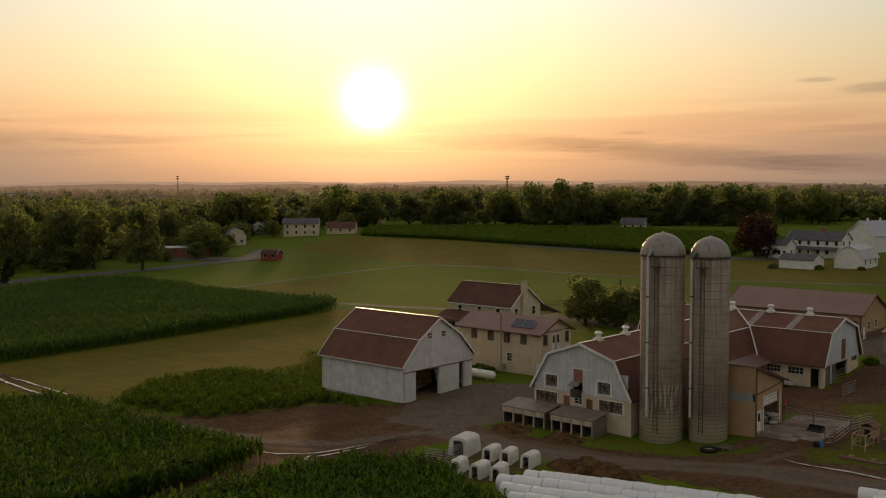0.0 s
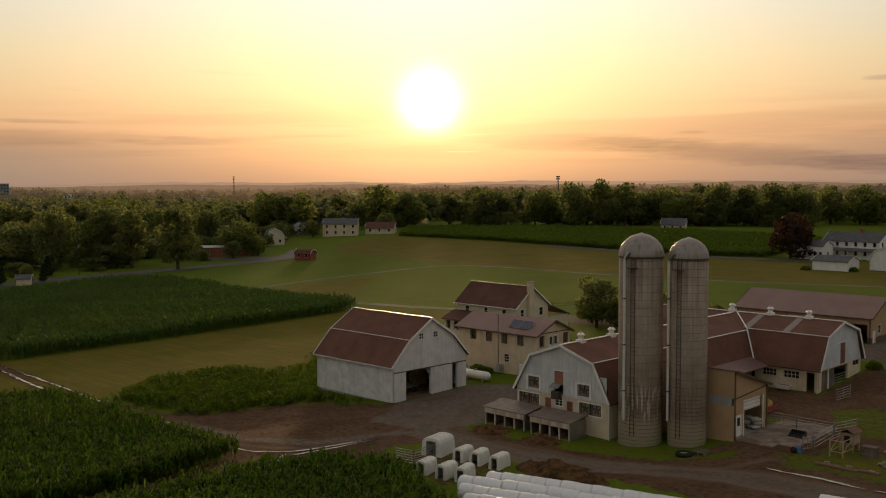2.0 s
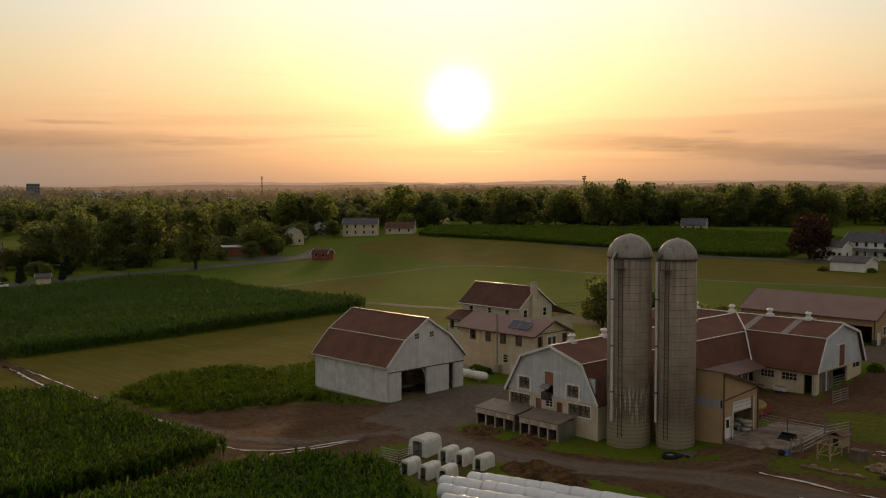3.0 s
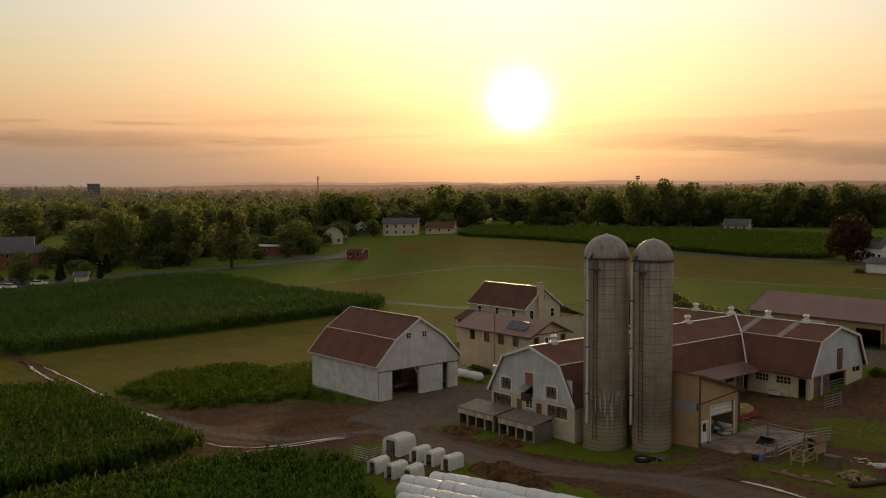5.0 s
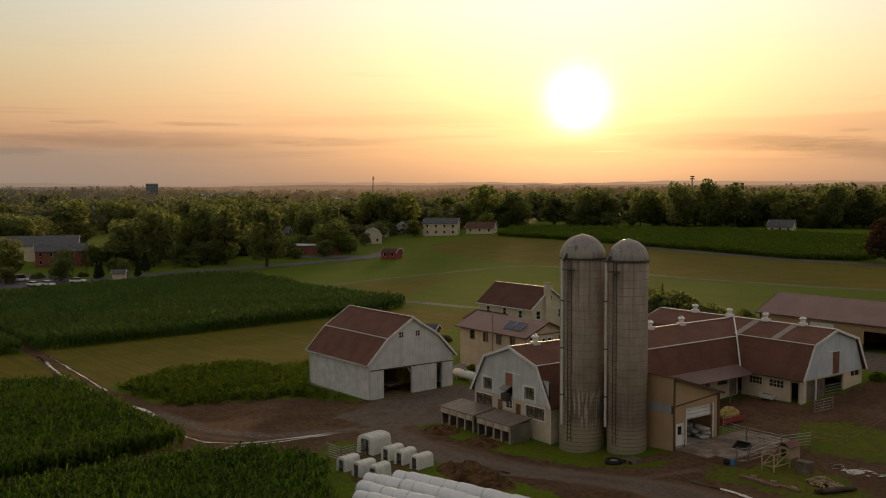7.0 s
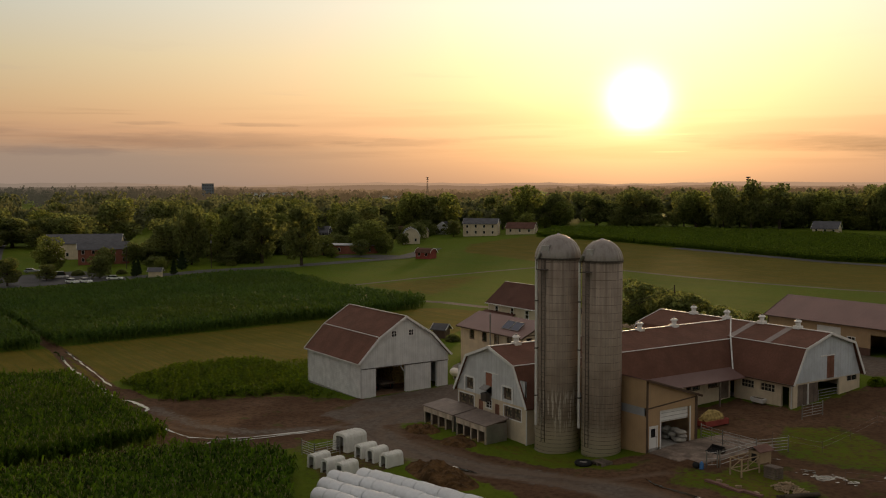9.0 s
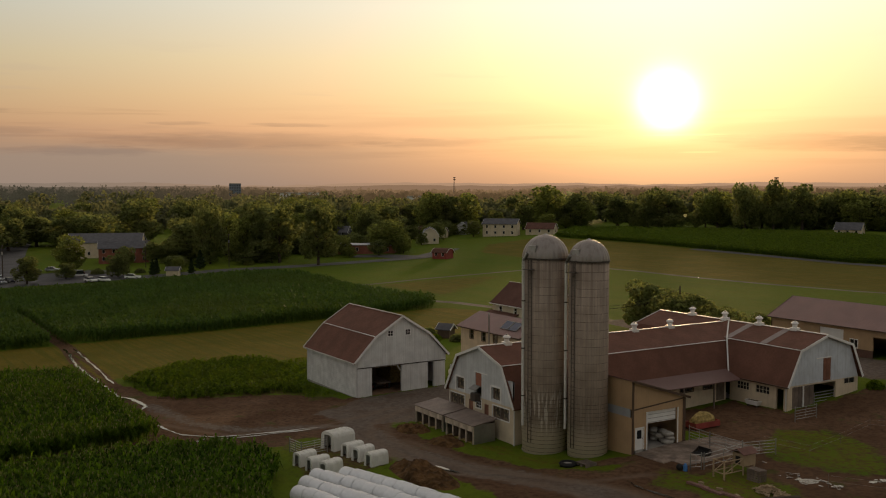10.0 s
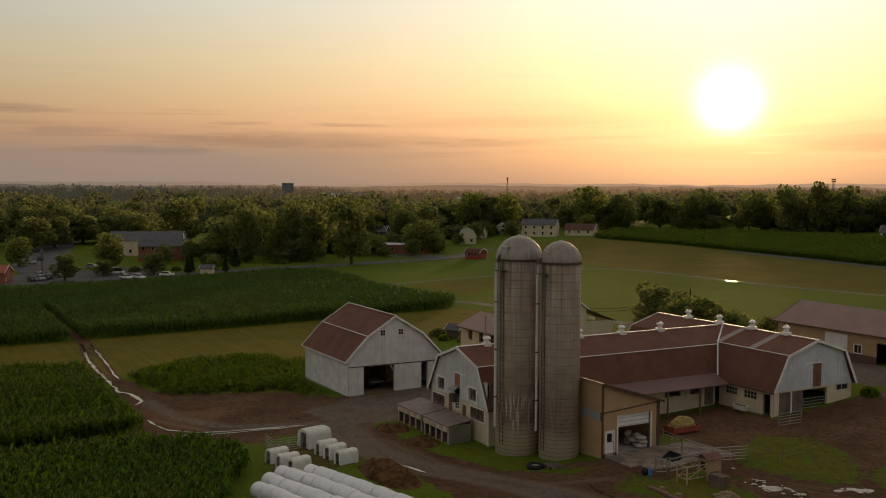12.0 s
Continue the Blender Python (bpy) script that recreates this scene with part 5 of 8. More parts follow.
def farmhouse():
    """Two-storey cream farmhouse with a brown roof and an outside chimney."""
    x0, x1, y0, y1, ze, zr = -57.8, -45.1, 33.8, 41.6, 7.15, 10.1
    ym = 37.5
    s = thing("farmhouse", (-51, 37.5, 1.3), "two-storey cream farmhouse with dark brown roof and end chimney", "house")
    ws = [(-55.9, -55.1, 5.35, 6.55), (-51.8, -51.05, 5.6, 6.6), (-48.05, -47.2, 5.35, 6.55), (-50.5, -49.6, 2.2, 3.6), (-47.6, -46.7, 2.2, 3.6)]
    part("front_wall", wall(bmesh.new(), "-y", y0, x0, x1, 0.6, ze, ws), "cream", s)
    for u0, u1, z0, z1 in ws:
        window(s, "-y", y0, u0, u1, z0, z1, bars=(0, 1))
    we = [(34.8, 35.65, 5.35, 6.6), (39.4, 40.25, 5.4, 6.65), (39.4, 40.25, 2.3, 3.7)]
    part("end_wall", wall(bmesh.new(), "+x", x1, y0 + 0.2, y1 - 0.2, 0.6, ze, we), "cream", s)
    for u0, u1, z0, z1 in we:
        window(s, "+x", x1, u0, u1, z0, z1, trim="white_trim", bars=(0, 1))
    prof = [(y0, ze), (y1, ze), (ym, zr - 0.15)]
    g = part("gable_wall", gable_fill("+x", x1, prof), "cream", s)
    window(g, "+x", x1 + 0.0, 37.7, 38.1, 8.1, 8.9, bars=(0, 1), wide=0.06, back=-0.02)
    part("gable_wall", gable_fill("-x", x0, prof), "cream", s)
    part("end_wall", wall(bmesh.new(), "-x", x0, y0 + 0.2, y1 - 0.2, 0.6, ze), "cream", s)
    part("back_wall", wall(bmesh.new(), "+y", y1, x0, x1, 0.6, ze), "cream", s)
    o = 0.4
    k = (zr - ze) / (ym - y0)
    part("roof_slope", slope("x", (y0 - o, ze - o * k + 0.05), (ym, zr), x0 - 0.35, x1 + 0.35), "shingle_dark", s)
    part("roof_slope", slope("x", (ym, zr), (y1 + o, ze - o * k + 0.05), x0 - 0.35, x1 + 0.35), "shingle_dark", s)
    part("ridge_cap", beam((x0 - 0.35, ym, zr + 0.03), (x1 + 0.35, ym, zr + 0.03), 0.22, 0.06), "galv", s)
    part("gutter", beam((x0 - 0.3, y0 - o - 0.05, ze - 0.3), (x1 + 0.3, y0 - o - 0.05, ze - 0.3), 0.12, 0.12), "white_trim", s)
    for p, q in (((y0 - o, ze - 0.3), (ym, zr - 0.06)), ((ym, zr - 0.06), (y1 + o, ze - 0.3))):
        part("barge_board", beam((x1 + 0.37, *p), (x1 + 0.37, *q), 0.05, 0.2), "white_trim", s)
    c = part("chimney", block(x1 + 0.003, x1 + 0.55, 36.35, 37.4, 0.8, 10.75), "tan", s, "tan rendered chimney")
    part("chimney_cap", block(x1 - 0.08, x1 + 0.62, 36.27, 37.48, 10.753, 10.9), "concrete", c)
    part("porch_roof", slope("x", (30.8, 4.55), (y0 - 0.003, 5.75), -58.5, -50.5, 0.12), "shingle_dark", s, "brown porch roof")
    part("porch_wall", wall(bmesh.new(), "-y", 31.2, -58.2, -50.8, 0.6, 4.5, [(-55.9, -55.2, 3.0, 4.2), (-55.05, -54.35, 3.0, 4.2), (-57.6, -56.9, 3.0, 4.2)]), "cream", s)
    for u in (-55.9, -55.05, -57.6):
        window(s, "-y", 31.2, u, u + 0.7, 3.0, 4.2, bars=(0, 1), trim="brown_trim")
    part("side_porch_roof", slope("x", (y1 + 0.02, 7.0), (47.3, 4.9), -50.0, -44.9, 0.12), "roof_grey", s, "grey side porch roof")
    part("side_porch_wall", wall(bmesh.new(), "+x", -45.2, y1 + 0.003, 46.9, 0.8, 4.95, thick=0.2), "cream", s)
    part("side_porch_wall", wall(bmesh.new(), "+y", 47.0, -49.8, -45.4, 0.8, 4.9, thick=0.2), "cream", s)


farmhouse()


def milk_house():
    """Low two-level tan house with solar panels on its plum roof."""
    x0, x1, y0, y1, ze, zr = -41.2, -27.2, 17.0, 24.0, 6.55, 8.2
    ym = 20.5
    s = thing("tan_house", (-34, 20.5, 1.0), "tan two-level house with plum metal roof and brown-trimmed windows", "house")
    ws = [(u - 0.42, u + 0.42, 4.95, 6.25) for u in (-38.46, -35.55, -32.75, -29.95)] + [(-32.75, -31.9, 2.4, 3.45)]
    part("front_wall", wall(bmesh.new(), "-y", y0, x0, x1, 0.4, ze, ws), "tan", s)
    for u0, u1, z0, z1 in ws[:4]:
        window(s, "-y", y0, u0, u1, z0, z1, trim="brown_trim", bars=(0, 1))
    window(s, "-y", y0, *ws[4], bars=(0, 2))
    we = [(17.7, 18.45, 4.9, 6.2), (22.7, 23.45, 4.9, 6.2), (19.55, 21.5, 4.0, 6.25)]
    part("end_wall", wall(bmesh.new(), "+x", x1, y0 + 0.2, y1 - 0.2, 0.4, ze, we), "tan", s)
    for e in we[:2]:
        window(s, "+x", x1, *e, trim="brown_trim", bars=(0, 1))
    for u in (19.55, 20.55):
        panel_door(s, "+x", x1, u, u + 0.92, 4.0, 6.2, glazed=True, label="white half-glazed door")
    part("back_wall", wall(bmesh.new(), "+y", y1, x0, x1, 0.4, ze), "tan", s)
    part("end_wall", wall(bmesh.new(), "-x", x0, y0 + 0.2, y1 - 0.2, 0.4, ze), "tan", s)
    for f, a_ in (("+x", x1), ("-x", x0)):
        part("gable_wall", gable_fill(f, a_, [(y0, ze), (y1, ze), (ym, zr - 0.14)]), "tan", s)
    o, k = 0.5, (zr - ze) / (ym - y0)
    part("roof_slope", slope("x", (y0 - o, ze - o * k + 0.1), (ym, zr), x0 - 0.5, x1 + 0.5, 0.12), "roof_metal", s)
    part("roof_slope", slope("x", (ym, zr), (y1 + o, ze - o * k + 0.1), x0 - 0.5, x1 + 0.5, 0.12), "roof_metal", s)
    for p, q in (((y0 - o, ze - 0.18), (ym, zr - 0.06)), ((ym, zr - 0.06), (y1 + o, ze - 0.18))):
        part("barge_board", beam((x1 + 0.52, *p), (x1 + 0.52, *q), 0.05, 0.2), "brown_trim", s)
    part("fascia", beam((x0 - 0.5, y0 - o - 0.03, ze - 0.2), (x1 + 0.5, y0 - o - 0.03, ze - 0.2), 0.06, 0.16), "brown_trim", s)
    part("eave_line", put_box(bmesh.new(), "+x", x1, y0 + 0.1, y1 - 0.1, 0.01, 0.05, ze - 0.02, ze + 0.1), "brown_trim", s)
    stack = part("stove_pipe", pipe((-33.2, y0 - 0.75, 1.6), (-33.2, y0 - 0.75, 8.9), 0.1, 10), "galv", s, "grey metal stove pipe")
    part("stove_pipe_cap", tube(bmesh.new(), (-33.2, y0 - 0.75, 8.9), (-33.2, y0 - 0.75, 9.1), 0.16, 0.05, 10), "galv", stack)
    part("pipe_box", block(-33.5, -32.9, y0 - 0.9, y0 - 0.003, 1.2, 2.0), "concrete", s)
    for i in range(2):
        u = -32.6 + i * 1.85
        n0 = Vector((0, -k, 1)).normalized()
        bm = bmesh.new()
        pts = []
        for lift_ in (0.12, 0.18):
            for a_, b_ in ((u, 17.7), (u + 1.7, 17.7), (u + 1.7, 18.9), (u, 18.9)):
                pts.append(Vector((a_, b_, zr - (ym - b_) * k)) + n0 * lift_ + Vector((0, 0, 0.35 * (b_ - 17.7) / 1.2)))
        hexa(bm, pts)
        sp = part("solar_panel", bm, "solar", s, "dark blue solar panel")
        for (a_, b_) in ((0, 1), (1, 2), (2, 3), (3, 0)):
            part("panel_frame", beam(pts[4 + a_], pts[4 + b_], 0.05, 0.05), "galv", sp)
        for b_ in (u + 0.2, u + 1.5):
            part("panel_leg", beam((b_, 18.8, zr - (ym - 18.8) * k), (b_, 18.8, zr - (ym - 18.8) * k + 0.5), 0.04, 0.04), "galv", sp)
    bm = bmesh.new()
    for i in range(7):
        box(bm, x0 - 1.3, x0 - 0.05, y0 + 0.6 + 0.28 * i, y0 + 0.85 + 0.28 * i, 0.9 + 0.19 * i, 0.98 + 0.19 * i)
    part("outside_stair", bm, "grey_board", s)


milk_house()


def rear_shed():
    """Long tan metal shed with a brown wainscot at the back of the yard."""
    x0, x1, y0, y1, ze, zr, zb = -19.3, 0.75, 55.0, 65.0, 7.95, 10.35, 2.6
    ym = 60.0
    s = thing("implement_shed", (-9, 60, 3.0), "long tan metal shed with plum roof and brown wainscot", "shed")
    hs = [(-11.25, -7.55, 0, 7.3), (-6.5, -5.42, 5.2, 6.22), (-3.2, 0.3, 0, 6.85)]
    part("front_wall", wall(bmesh.new(), "-y", y0, x0, x1, 5.06, ze, hs, 0.15), "tan_metal", s)
    for u0, u1 in ((x0, -11.25), (-7.55, -3.2), (0.3, x1)):
        part("wainscot", wall(bmesh.new(), "-y", y0 - 0.03, u0, u1, zb, 5.057, (), 0.15), "brown_metal", s, "brown metal wainscot")
    d = part("garage_door", put_box(bmesh.new(), "-y", y0, -11.25, -7.55, -0.2, -0.12, 3.6, 7.3), "white_trim", s, "white sectional garage door")
    for i in range(5):
        part("door_pane", put_box(bmesh.new(), "-y", y0, -11.0 + i * 0.7, -10.45 + i * 0.7, -0.118, -0.1, 5.15, 5.5), "glass", d)
    window(s, "-y", y0, -6.5, -5.42, 5.2, 6.22, bars=(1, 0))
    hx = [(55.7, 56.6, 0, 5.9), (57.5, 58.4, 5.5, 6.6), (60.5, 61.4, 5.5, 6.6)]
    part("end_wall", wall(bmesh.new(), "+x", x1, y0 + 0.15, y1 - 0.15, 5.06, ze, hx, 0.15), "tan_metal_y", s)
    for u0, u1 in ((y0 + 0.15, 55.7), (56.6, y1 - 0.15)):
        part("wainscot", wall(bmesh.new(), "+x", x1 + 0.03, u0, u1, zb, 5.057, (), 0.15), "brown_metal", s)
    for e in hx[1:]:
        window(s, "+x", x1, *e, bars=(0, 1))
    panel_door(s, "+x", x1, 55.7, 56.6, 3.6, 5.9, label="white door")
    part("end_wall", wall(bmesh.new(), "-x", x0, y0 + 0.15, y1 - 0.15, zb, ze, thick=0.15), "tan_metal_y", s)
    part("back_wall", wall(bmesh.new(), "+y", y1, x0, x1, zb, ze, thick=0.15), "tan_metal", s)
    for f, a_ in (("+x", x1), ("-x", x0)):
        part("gable_wall", gable_fill(f, a_, [(y0, ze), (y1, ze), (ym, zr - 0.14)], 0.15), "tan_metal_y", s)
    o, k = 0.45, (zr - ze) / (ym - y0)
    part("roof_slope", slope("x", (y0 - o, ze - o * k + 0.06), (ym, zr), x0 - 0.4, x1 + 0.4, 0.12), "roof_metal", s)
    part("roof_slope", slope("x", (ym, zr), (y1 + o, ze - o * k + 0.06), x0 - 0.4, x1 + 0.4, 0.12), "roof_metal", s)
    for xx in (x0 - 0.42, x1 + 0.42):
        for p, q in (((y0 - o, ze - 0.22), (ym, zr - 0.06)), ((ym, zr - 0.06), (y1 + o, ze - 0.22))):
            part("barge_board", beam((xx, *p), (xx, *q), 0.05, 0.2), "brown_trim", s)
    part("gutter", beam((x0 - 0.4, y0 - o - 0.05, ze - 0.2), (x1 + 0.4, y0 - o - 0.05, ze - 0.2), 0.1, 0.12), "brown_trim", s)
    for u in (x0 + 0.05, x1 - 0.18):
        part("corner_trim", put_box(bmesh.new(), "-y", y0 - 0.03, u, u + 0.14, 0.005, 0.04, zb, ze), "brown_trim", s)
    s.location.z -= 0.25
    sm = thing("small_shed", (8.5, 49.5, 3.3), "small tan metal shed with brown roof", "shed")
    zz = float(rise(8.5, 49.5))
    part("body", wall(bmesh.new(), "-y", 48.0, 6.0, 12.0, zz - 0.6, zz + 2.7, thick=0.15), "tan_metal", sm)
    part("body", wall(bmesh.new(), "-x", 6.0, 48.15, 51.5, zz - 0.6, zz + 2.7, thick=0.15), "tan_metal_y", sm)
    part("body", wall(bmesh.new(), "+y", 51.65, 6.0, 12.0, zz - 0.6, zz + 2.7, thick=0.15), "tan_metal", sm)
    part("body", wall(bmesh.new(), "+x", 12.0, 48.15, 51.5, zz - 0.6, zz + 2.7, thick=0.15), "tan_metal_y", sm)
    part("roof", slope("x", (47.6, zz + 2.72), (52.0, zz + 3.3), 5.7, 12.3, 0.1), "roof_metal", sm)


rear_shed()


def calf_shed(x0, x1, y0, y1, zb, bays, label):
    """Open-fronted pole shed with a low sloping roof and divided bays."""
    s = thing("calf_shed", ((x0 + x1) / 2, (y0 + y1) / 2, zb), label, "shed", "open calf sheds before the barn")
    zf, zh = zb + 2.02, zb + 2.25
    part("roof", slope("x", (y0 - 0.10, zf + 0.02), (y1 + 0.15, zh + 0.2), x0 - 0.25, x1 + 0.25, 0.1), surface("dull_brown_roofing", (0.20, 0.155, 0.13), 0.6, var=0.2, seams=("x", 0.7)), s, "dull brown sheet roof")
    part("fascia", block(x0 - 0.05, x1 + 0.05, y0 - 0.06, y0 - 0.003, zf - 0.62, zf - 0.06), "soiled_board", s, "soiled pale board fascia")
    part("back_wall", block(x0, x1, y1 - 0.06, y1, zb - 0.3, zh), "grey_board", s)
    part("side_wall", block(x0 - 0.06, x0 - 0.003, y0, y1, zb - 0.3, zf), "galv", s)
    part("side_wall", block(x1 + 0.003, x1 + 0.06, y0, y1, zb - 0.3, zf), "galv", s, "grey sheet metal end wall")
    for i in range(bays + 1):
        u = x0 + (x1 - x0) * i / bays
        part("post", block(u - 0.07, u + 0.07, y0, y0 + 0.14, zb - 0.3, zf - 0.08), "soiled_board", s)
        if 0 < i < bays:
            part("partition", block(u - 0.02, u + 0.02, y0 + 0.143, y1 - 0.063, zb - 0.2, zb + 1.3), "grey_board", s)
    part("bedding", block(x0 + 0.08, x1 - 0.08, y0 + 0.15, y1 - 0.07, zb - 0.2, zb + 0.18), "hay", s)


calf_shed(-16.35, -11.0, -4.75, -1.95, 0.42, 4, "low open-fronted calf shed with four bays and soiled fascia")
calf_shed(-9.9, -5.0, -4.95, -2.3, 0.5, 4, "low open-fronted calf shed with grey metal end wall")


# ---- yard things ----
def hutch_mesh(s, x, y, z, wide, long, tall, mat="hutch", ribs=4):
    """A moulded calf hutch with a rounded shell, shallow raised ribs, a narrow arched front and a roof vent."""
    half = [(0.50, 0.0), (0.465, 0.45), (0.435, 0.76), (0.38, 0.89), (0.27, 0.965), (0.12, 0.995), (0.0, 1.0)]
    prof = [(-u * wide, h_ * tall) for u, h_ in half] + [(u * wide, h_ * tall) for u, h_ in half[-2::-1]]

    def hood(y0_, y1_, k, lip):
        """A shell of the profile between two places, with thickness inwards; k: how far it stands out."""
        bm = bmesh.new()
        ring = [[bm.verts.new((x + u * q, yy, z + h_ * q)) for u, h_ in prof] for yy, q in ((y0_, k), (y1_, k), (y1_, k - lip), (y0_, k - lip))]
        for a_, b_ in zip(ring, ring[1:] + ring[:1]):
            for i in range(len(prof) - 1):
                bm.faces.new((a_[i], a_[i + 1], b_[i + 1], b_[i]))
        bmesh.ops.recalc_face_normals(bm, faces=bm.faces)
        return bm

    shell = part("shell", hood(y, y + long, 1.0, 0.05), mat, s)
    for i in range(ribs):
        yy = y + long * (i + 0.6) / (ribs + 0.2)
        part("rib", hood(yy - 0.06, yy + 0.06, 1.022, 0.02), mat, shell)
    part("back_wall", prism(bmesh.new(), [(x + u * 0.998, z + h_ * 0.998) for u, h_ in prof], "y", y + long - 0.05, y + long + 0.012), mat, s)
    ow = wide * 0.24
    front = bmesh.new()
    side_ = [(0.998 * u * wide, h_ * tall * 0.998) for u, h_ in half[:4]]
    for sg in (1, -1):
        prism(front, [(x + sg * u, z + h_) for u, h_ in side_ + [(ow, tall * 0.78), (ow, 0)]], "y", y - 0.012, y + 0.04)
    crest = [(0.998 * u * wide, h_ * tall * 0.998) for u, h_ in half[3:]]
    prism(front, [(x + u, z + h_) for u, h_ in crest] + [(x - u, z + h_) for u, h_ in crest[-2::-1]] + [(x - ow, z + tall * 0.78), (x - ow * 0.5, z + tall * 0.82), (x + ow * 0.5, z + tall * 0.82), (x + ow, z + tall * 0.78)], "y", y - 0.012, y + 0.04)
    bmesh.ops.remove_doubles(front, verts=front.verts, dist=0.001)
    part("front_panel", front, mat, s)
    part("roof_vent_cap", tube(bmesh.new(), (x, y + long * 0.42, z + tall * 0.99), (x, y + long * 0.42, z + tall * 1.05), 0.13, 0.10, 10), mat, shell)
    # bedding in the dark colour that imitates the hutch's inner shade
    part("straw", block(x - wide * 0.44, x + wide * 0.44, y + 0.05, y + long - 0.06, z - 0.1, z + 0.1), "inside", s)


def calf_hutch():
    z = 0.0
    s = thing("calf_hutch", (0, 0, 0), "dirty white plastic calf hutch on trampled grass", "calf hutch", "row of calf hutches")
    hutch_mesh(s, 0, 0, 0, 1.2, 1.95, 1.3)
    return s


first = calf_hutch()
spots = [(-8.4, -22.0, 15), (-6.15, -21.8, 9), (-4.15, -21.35, 18), (-8.6, -17.05, 11), (-6.6, -16.9, 15), (-4.3, -16.8, 10)]
for x, y, r in spots[1:]:
    copy_thing(first, pose(x, y, float(rise(x, y + 1)) - 0.03, 0, 0, r))
first.matrix_basis = pose(spots[0][0], spots[0][1], float(rise(-8.5, -21)) - 0.03, 0, 0, spots[0][2])
bz = float(rise(-12, -16)) - 0.04
big = thing("group_hutch", (-12.2, -17.2, bz), "large ribbed white plastic group calf hutch", "calf hutch")
hutch_mesh(big, -12.2, -17.2, bz, 2.25, 2.6, 1.8, ribs=6)
big.matrix_basis = pose(-12.0, -17.2, bz, 0, 0, 12)


def bar_gate(p, q, tall, bars, label="galvanised bar gate standing in the yard", group="yard gates"):
    """A tubular gate between two places, with end posts, bars and one upright."""
    p, q = Vector(p), Vector(q)
    s = thing("bar_gate", p, label, "gate", group)
    for a_ in (p, q):
        part("post", pipe(a_ - Vector((0, 0, 0.3)), a_ + Vector((0, 0, tall + 0.15)), 0.05, 8), "galv", s)
    for i in range(bars):
        z = Vector((0, 0, 0.25 + (tall - 0.25) * i / (bars - 1)))
        part("bar", pipe(p + z, q + z, 0.03, 6), "galv", s)
    m = (p + q) / 2
    part("upright", pipe(m + Vector((0, 0, 0.22)), m + Vector((0, 0, tall)), 0.025, 6), "galv", s)


def on(x, y, dz=0.0):
    return land(x, y, dz)


bar_gate(on(-13.3, -20.6), on(-11.0, -20.4), 1.4, 6, group="calf pen gates")
bar_gate(on(-11.0, -20.4), on(-11.2, -17.6), 1.4, 6, group="calf pen gates")
bar_gate(on(8.35, 10.75, 0.05), on(11.3, 10.35, 0.05), 1.35, 5)
bar_gate(on(11.3, 10.35, 0.05), on(14.9, 10.6, 0.05), 1.35, 5)
bar_gate(on(14.9, 10.6), on(15.8, 13.9), 1.35, 5)
bar_gate(on(15.3, 5.4), on(15.0, 10.5), 1.3, 4)
bar_gate(on(14.7, 4.4), on(15.2, 5.2), 1.3, 3)
bar_gate(on(8.9, 25.1), on(9.3, 27.9), 1.4, 5)
bar_gate(on(15.6, 40.5), on(21.0, 41.0), 1.4, 5)
bar_gate(on(10.0, 40.2), on(15.6, 40.5), 1.4, 5)


def wire_fence(pts, label="electric fence of thin stakes and white wires"):
    s = thing("wire_fence", on(*pts[0]), label, "fence")
    for p in pts:
        part("stake", pipe(on(*p, -0.2), on(*p, 1.15), 0.018, 6), "grey_board", s)
    for p, q in zip(pts, pts[1:]):
        for z in (0.55, 1.0):
            part("wire", pipe(on(*p, z), on(*q, z), 0.005, 5), "galv", s)


wire_fence([(13.2, 15.0), (17.9, 15.9), (16.9, 21.5), (15.5, 27.9), (19.5, 30.0), (26, 31)])
wire_fence([(24.6, 9.6), (29.5, 12.0)], "two weathered stakes with white wire")


def bale():
    """One film-wrapped round bale, lying on its side in the row."""
    s = thing("wrapped_bale", (0, 0, 0), "round silage bale wrapped in glossy white film", "silage bale", "rows of wrapped silage bales")
    bm = bmesh.new()
    n, rings = 26, [(0.0, 0.66), (0.015, 0.705), (0.08, 0.73), (0.45, 0.735), (0.9, 0.735), (1.28, 0.73), (1.345, 0.705), (1.36, 0.66)]
    vs = []
    for u, r in rings:
        ring = []
        for i in range(n):
            a_ = 6.28319 * i / n
            rr = r * (1 + 0.018 * noise.noise(Vector((u * 2.2, math.cos(a_) * 1.7, math.sin(a_) * 1.7))))
            ring.append(bm.verts.new((u, math.cos(a_) * rr, 0.70 + math.sin(a_) * rr * 0.97)))
        vs.append(ring)
    for a_, b_ in zip(vs, vs[1:]):
        for i in range(n):
            bm.faces.new((a_[i], b_[i], b_[(i + 1) % n], a_[(i + 1) % n]))
    bm.faces.new(vs[0])
    bm.faces.new(vs[-1][::-1])
    bmesh.ops.recalc_face_normals(bm, faces=bm.faces)
    part("film", bm, "wrap", s, smooth=True)
    bm = bmesh.new()
    bmesh.ops.create_cone(bm, cap_ends=False, segments=26, radius1=0.742, radius2=0.742, depth=0.05)
    bmesh.ops.rotate(bm, verts=bm.verts, matrix=Matrix.Rotation(radians(90), 3, "Y"))
    bmesh.ops.translate(bm, verts=bm.verts, vec=(0.68 + 0.64, 0, 0.70))
    part("film_fold", bm, "wrap", s, smooth=True)
    return s


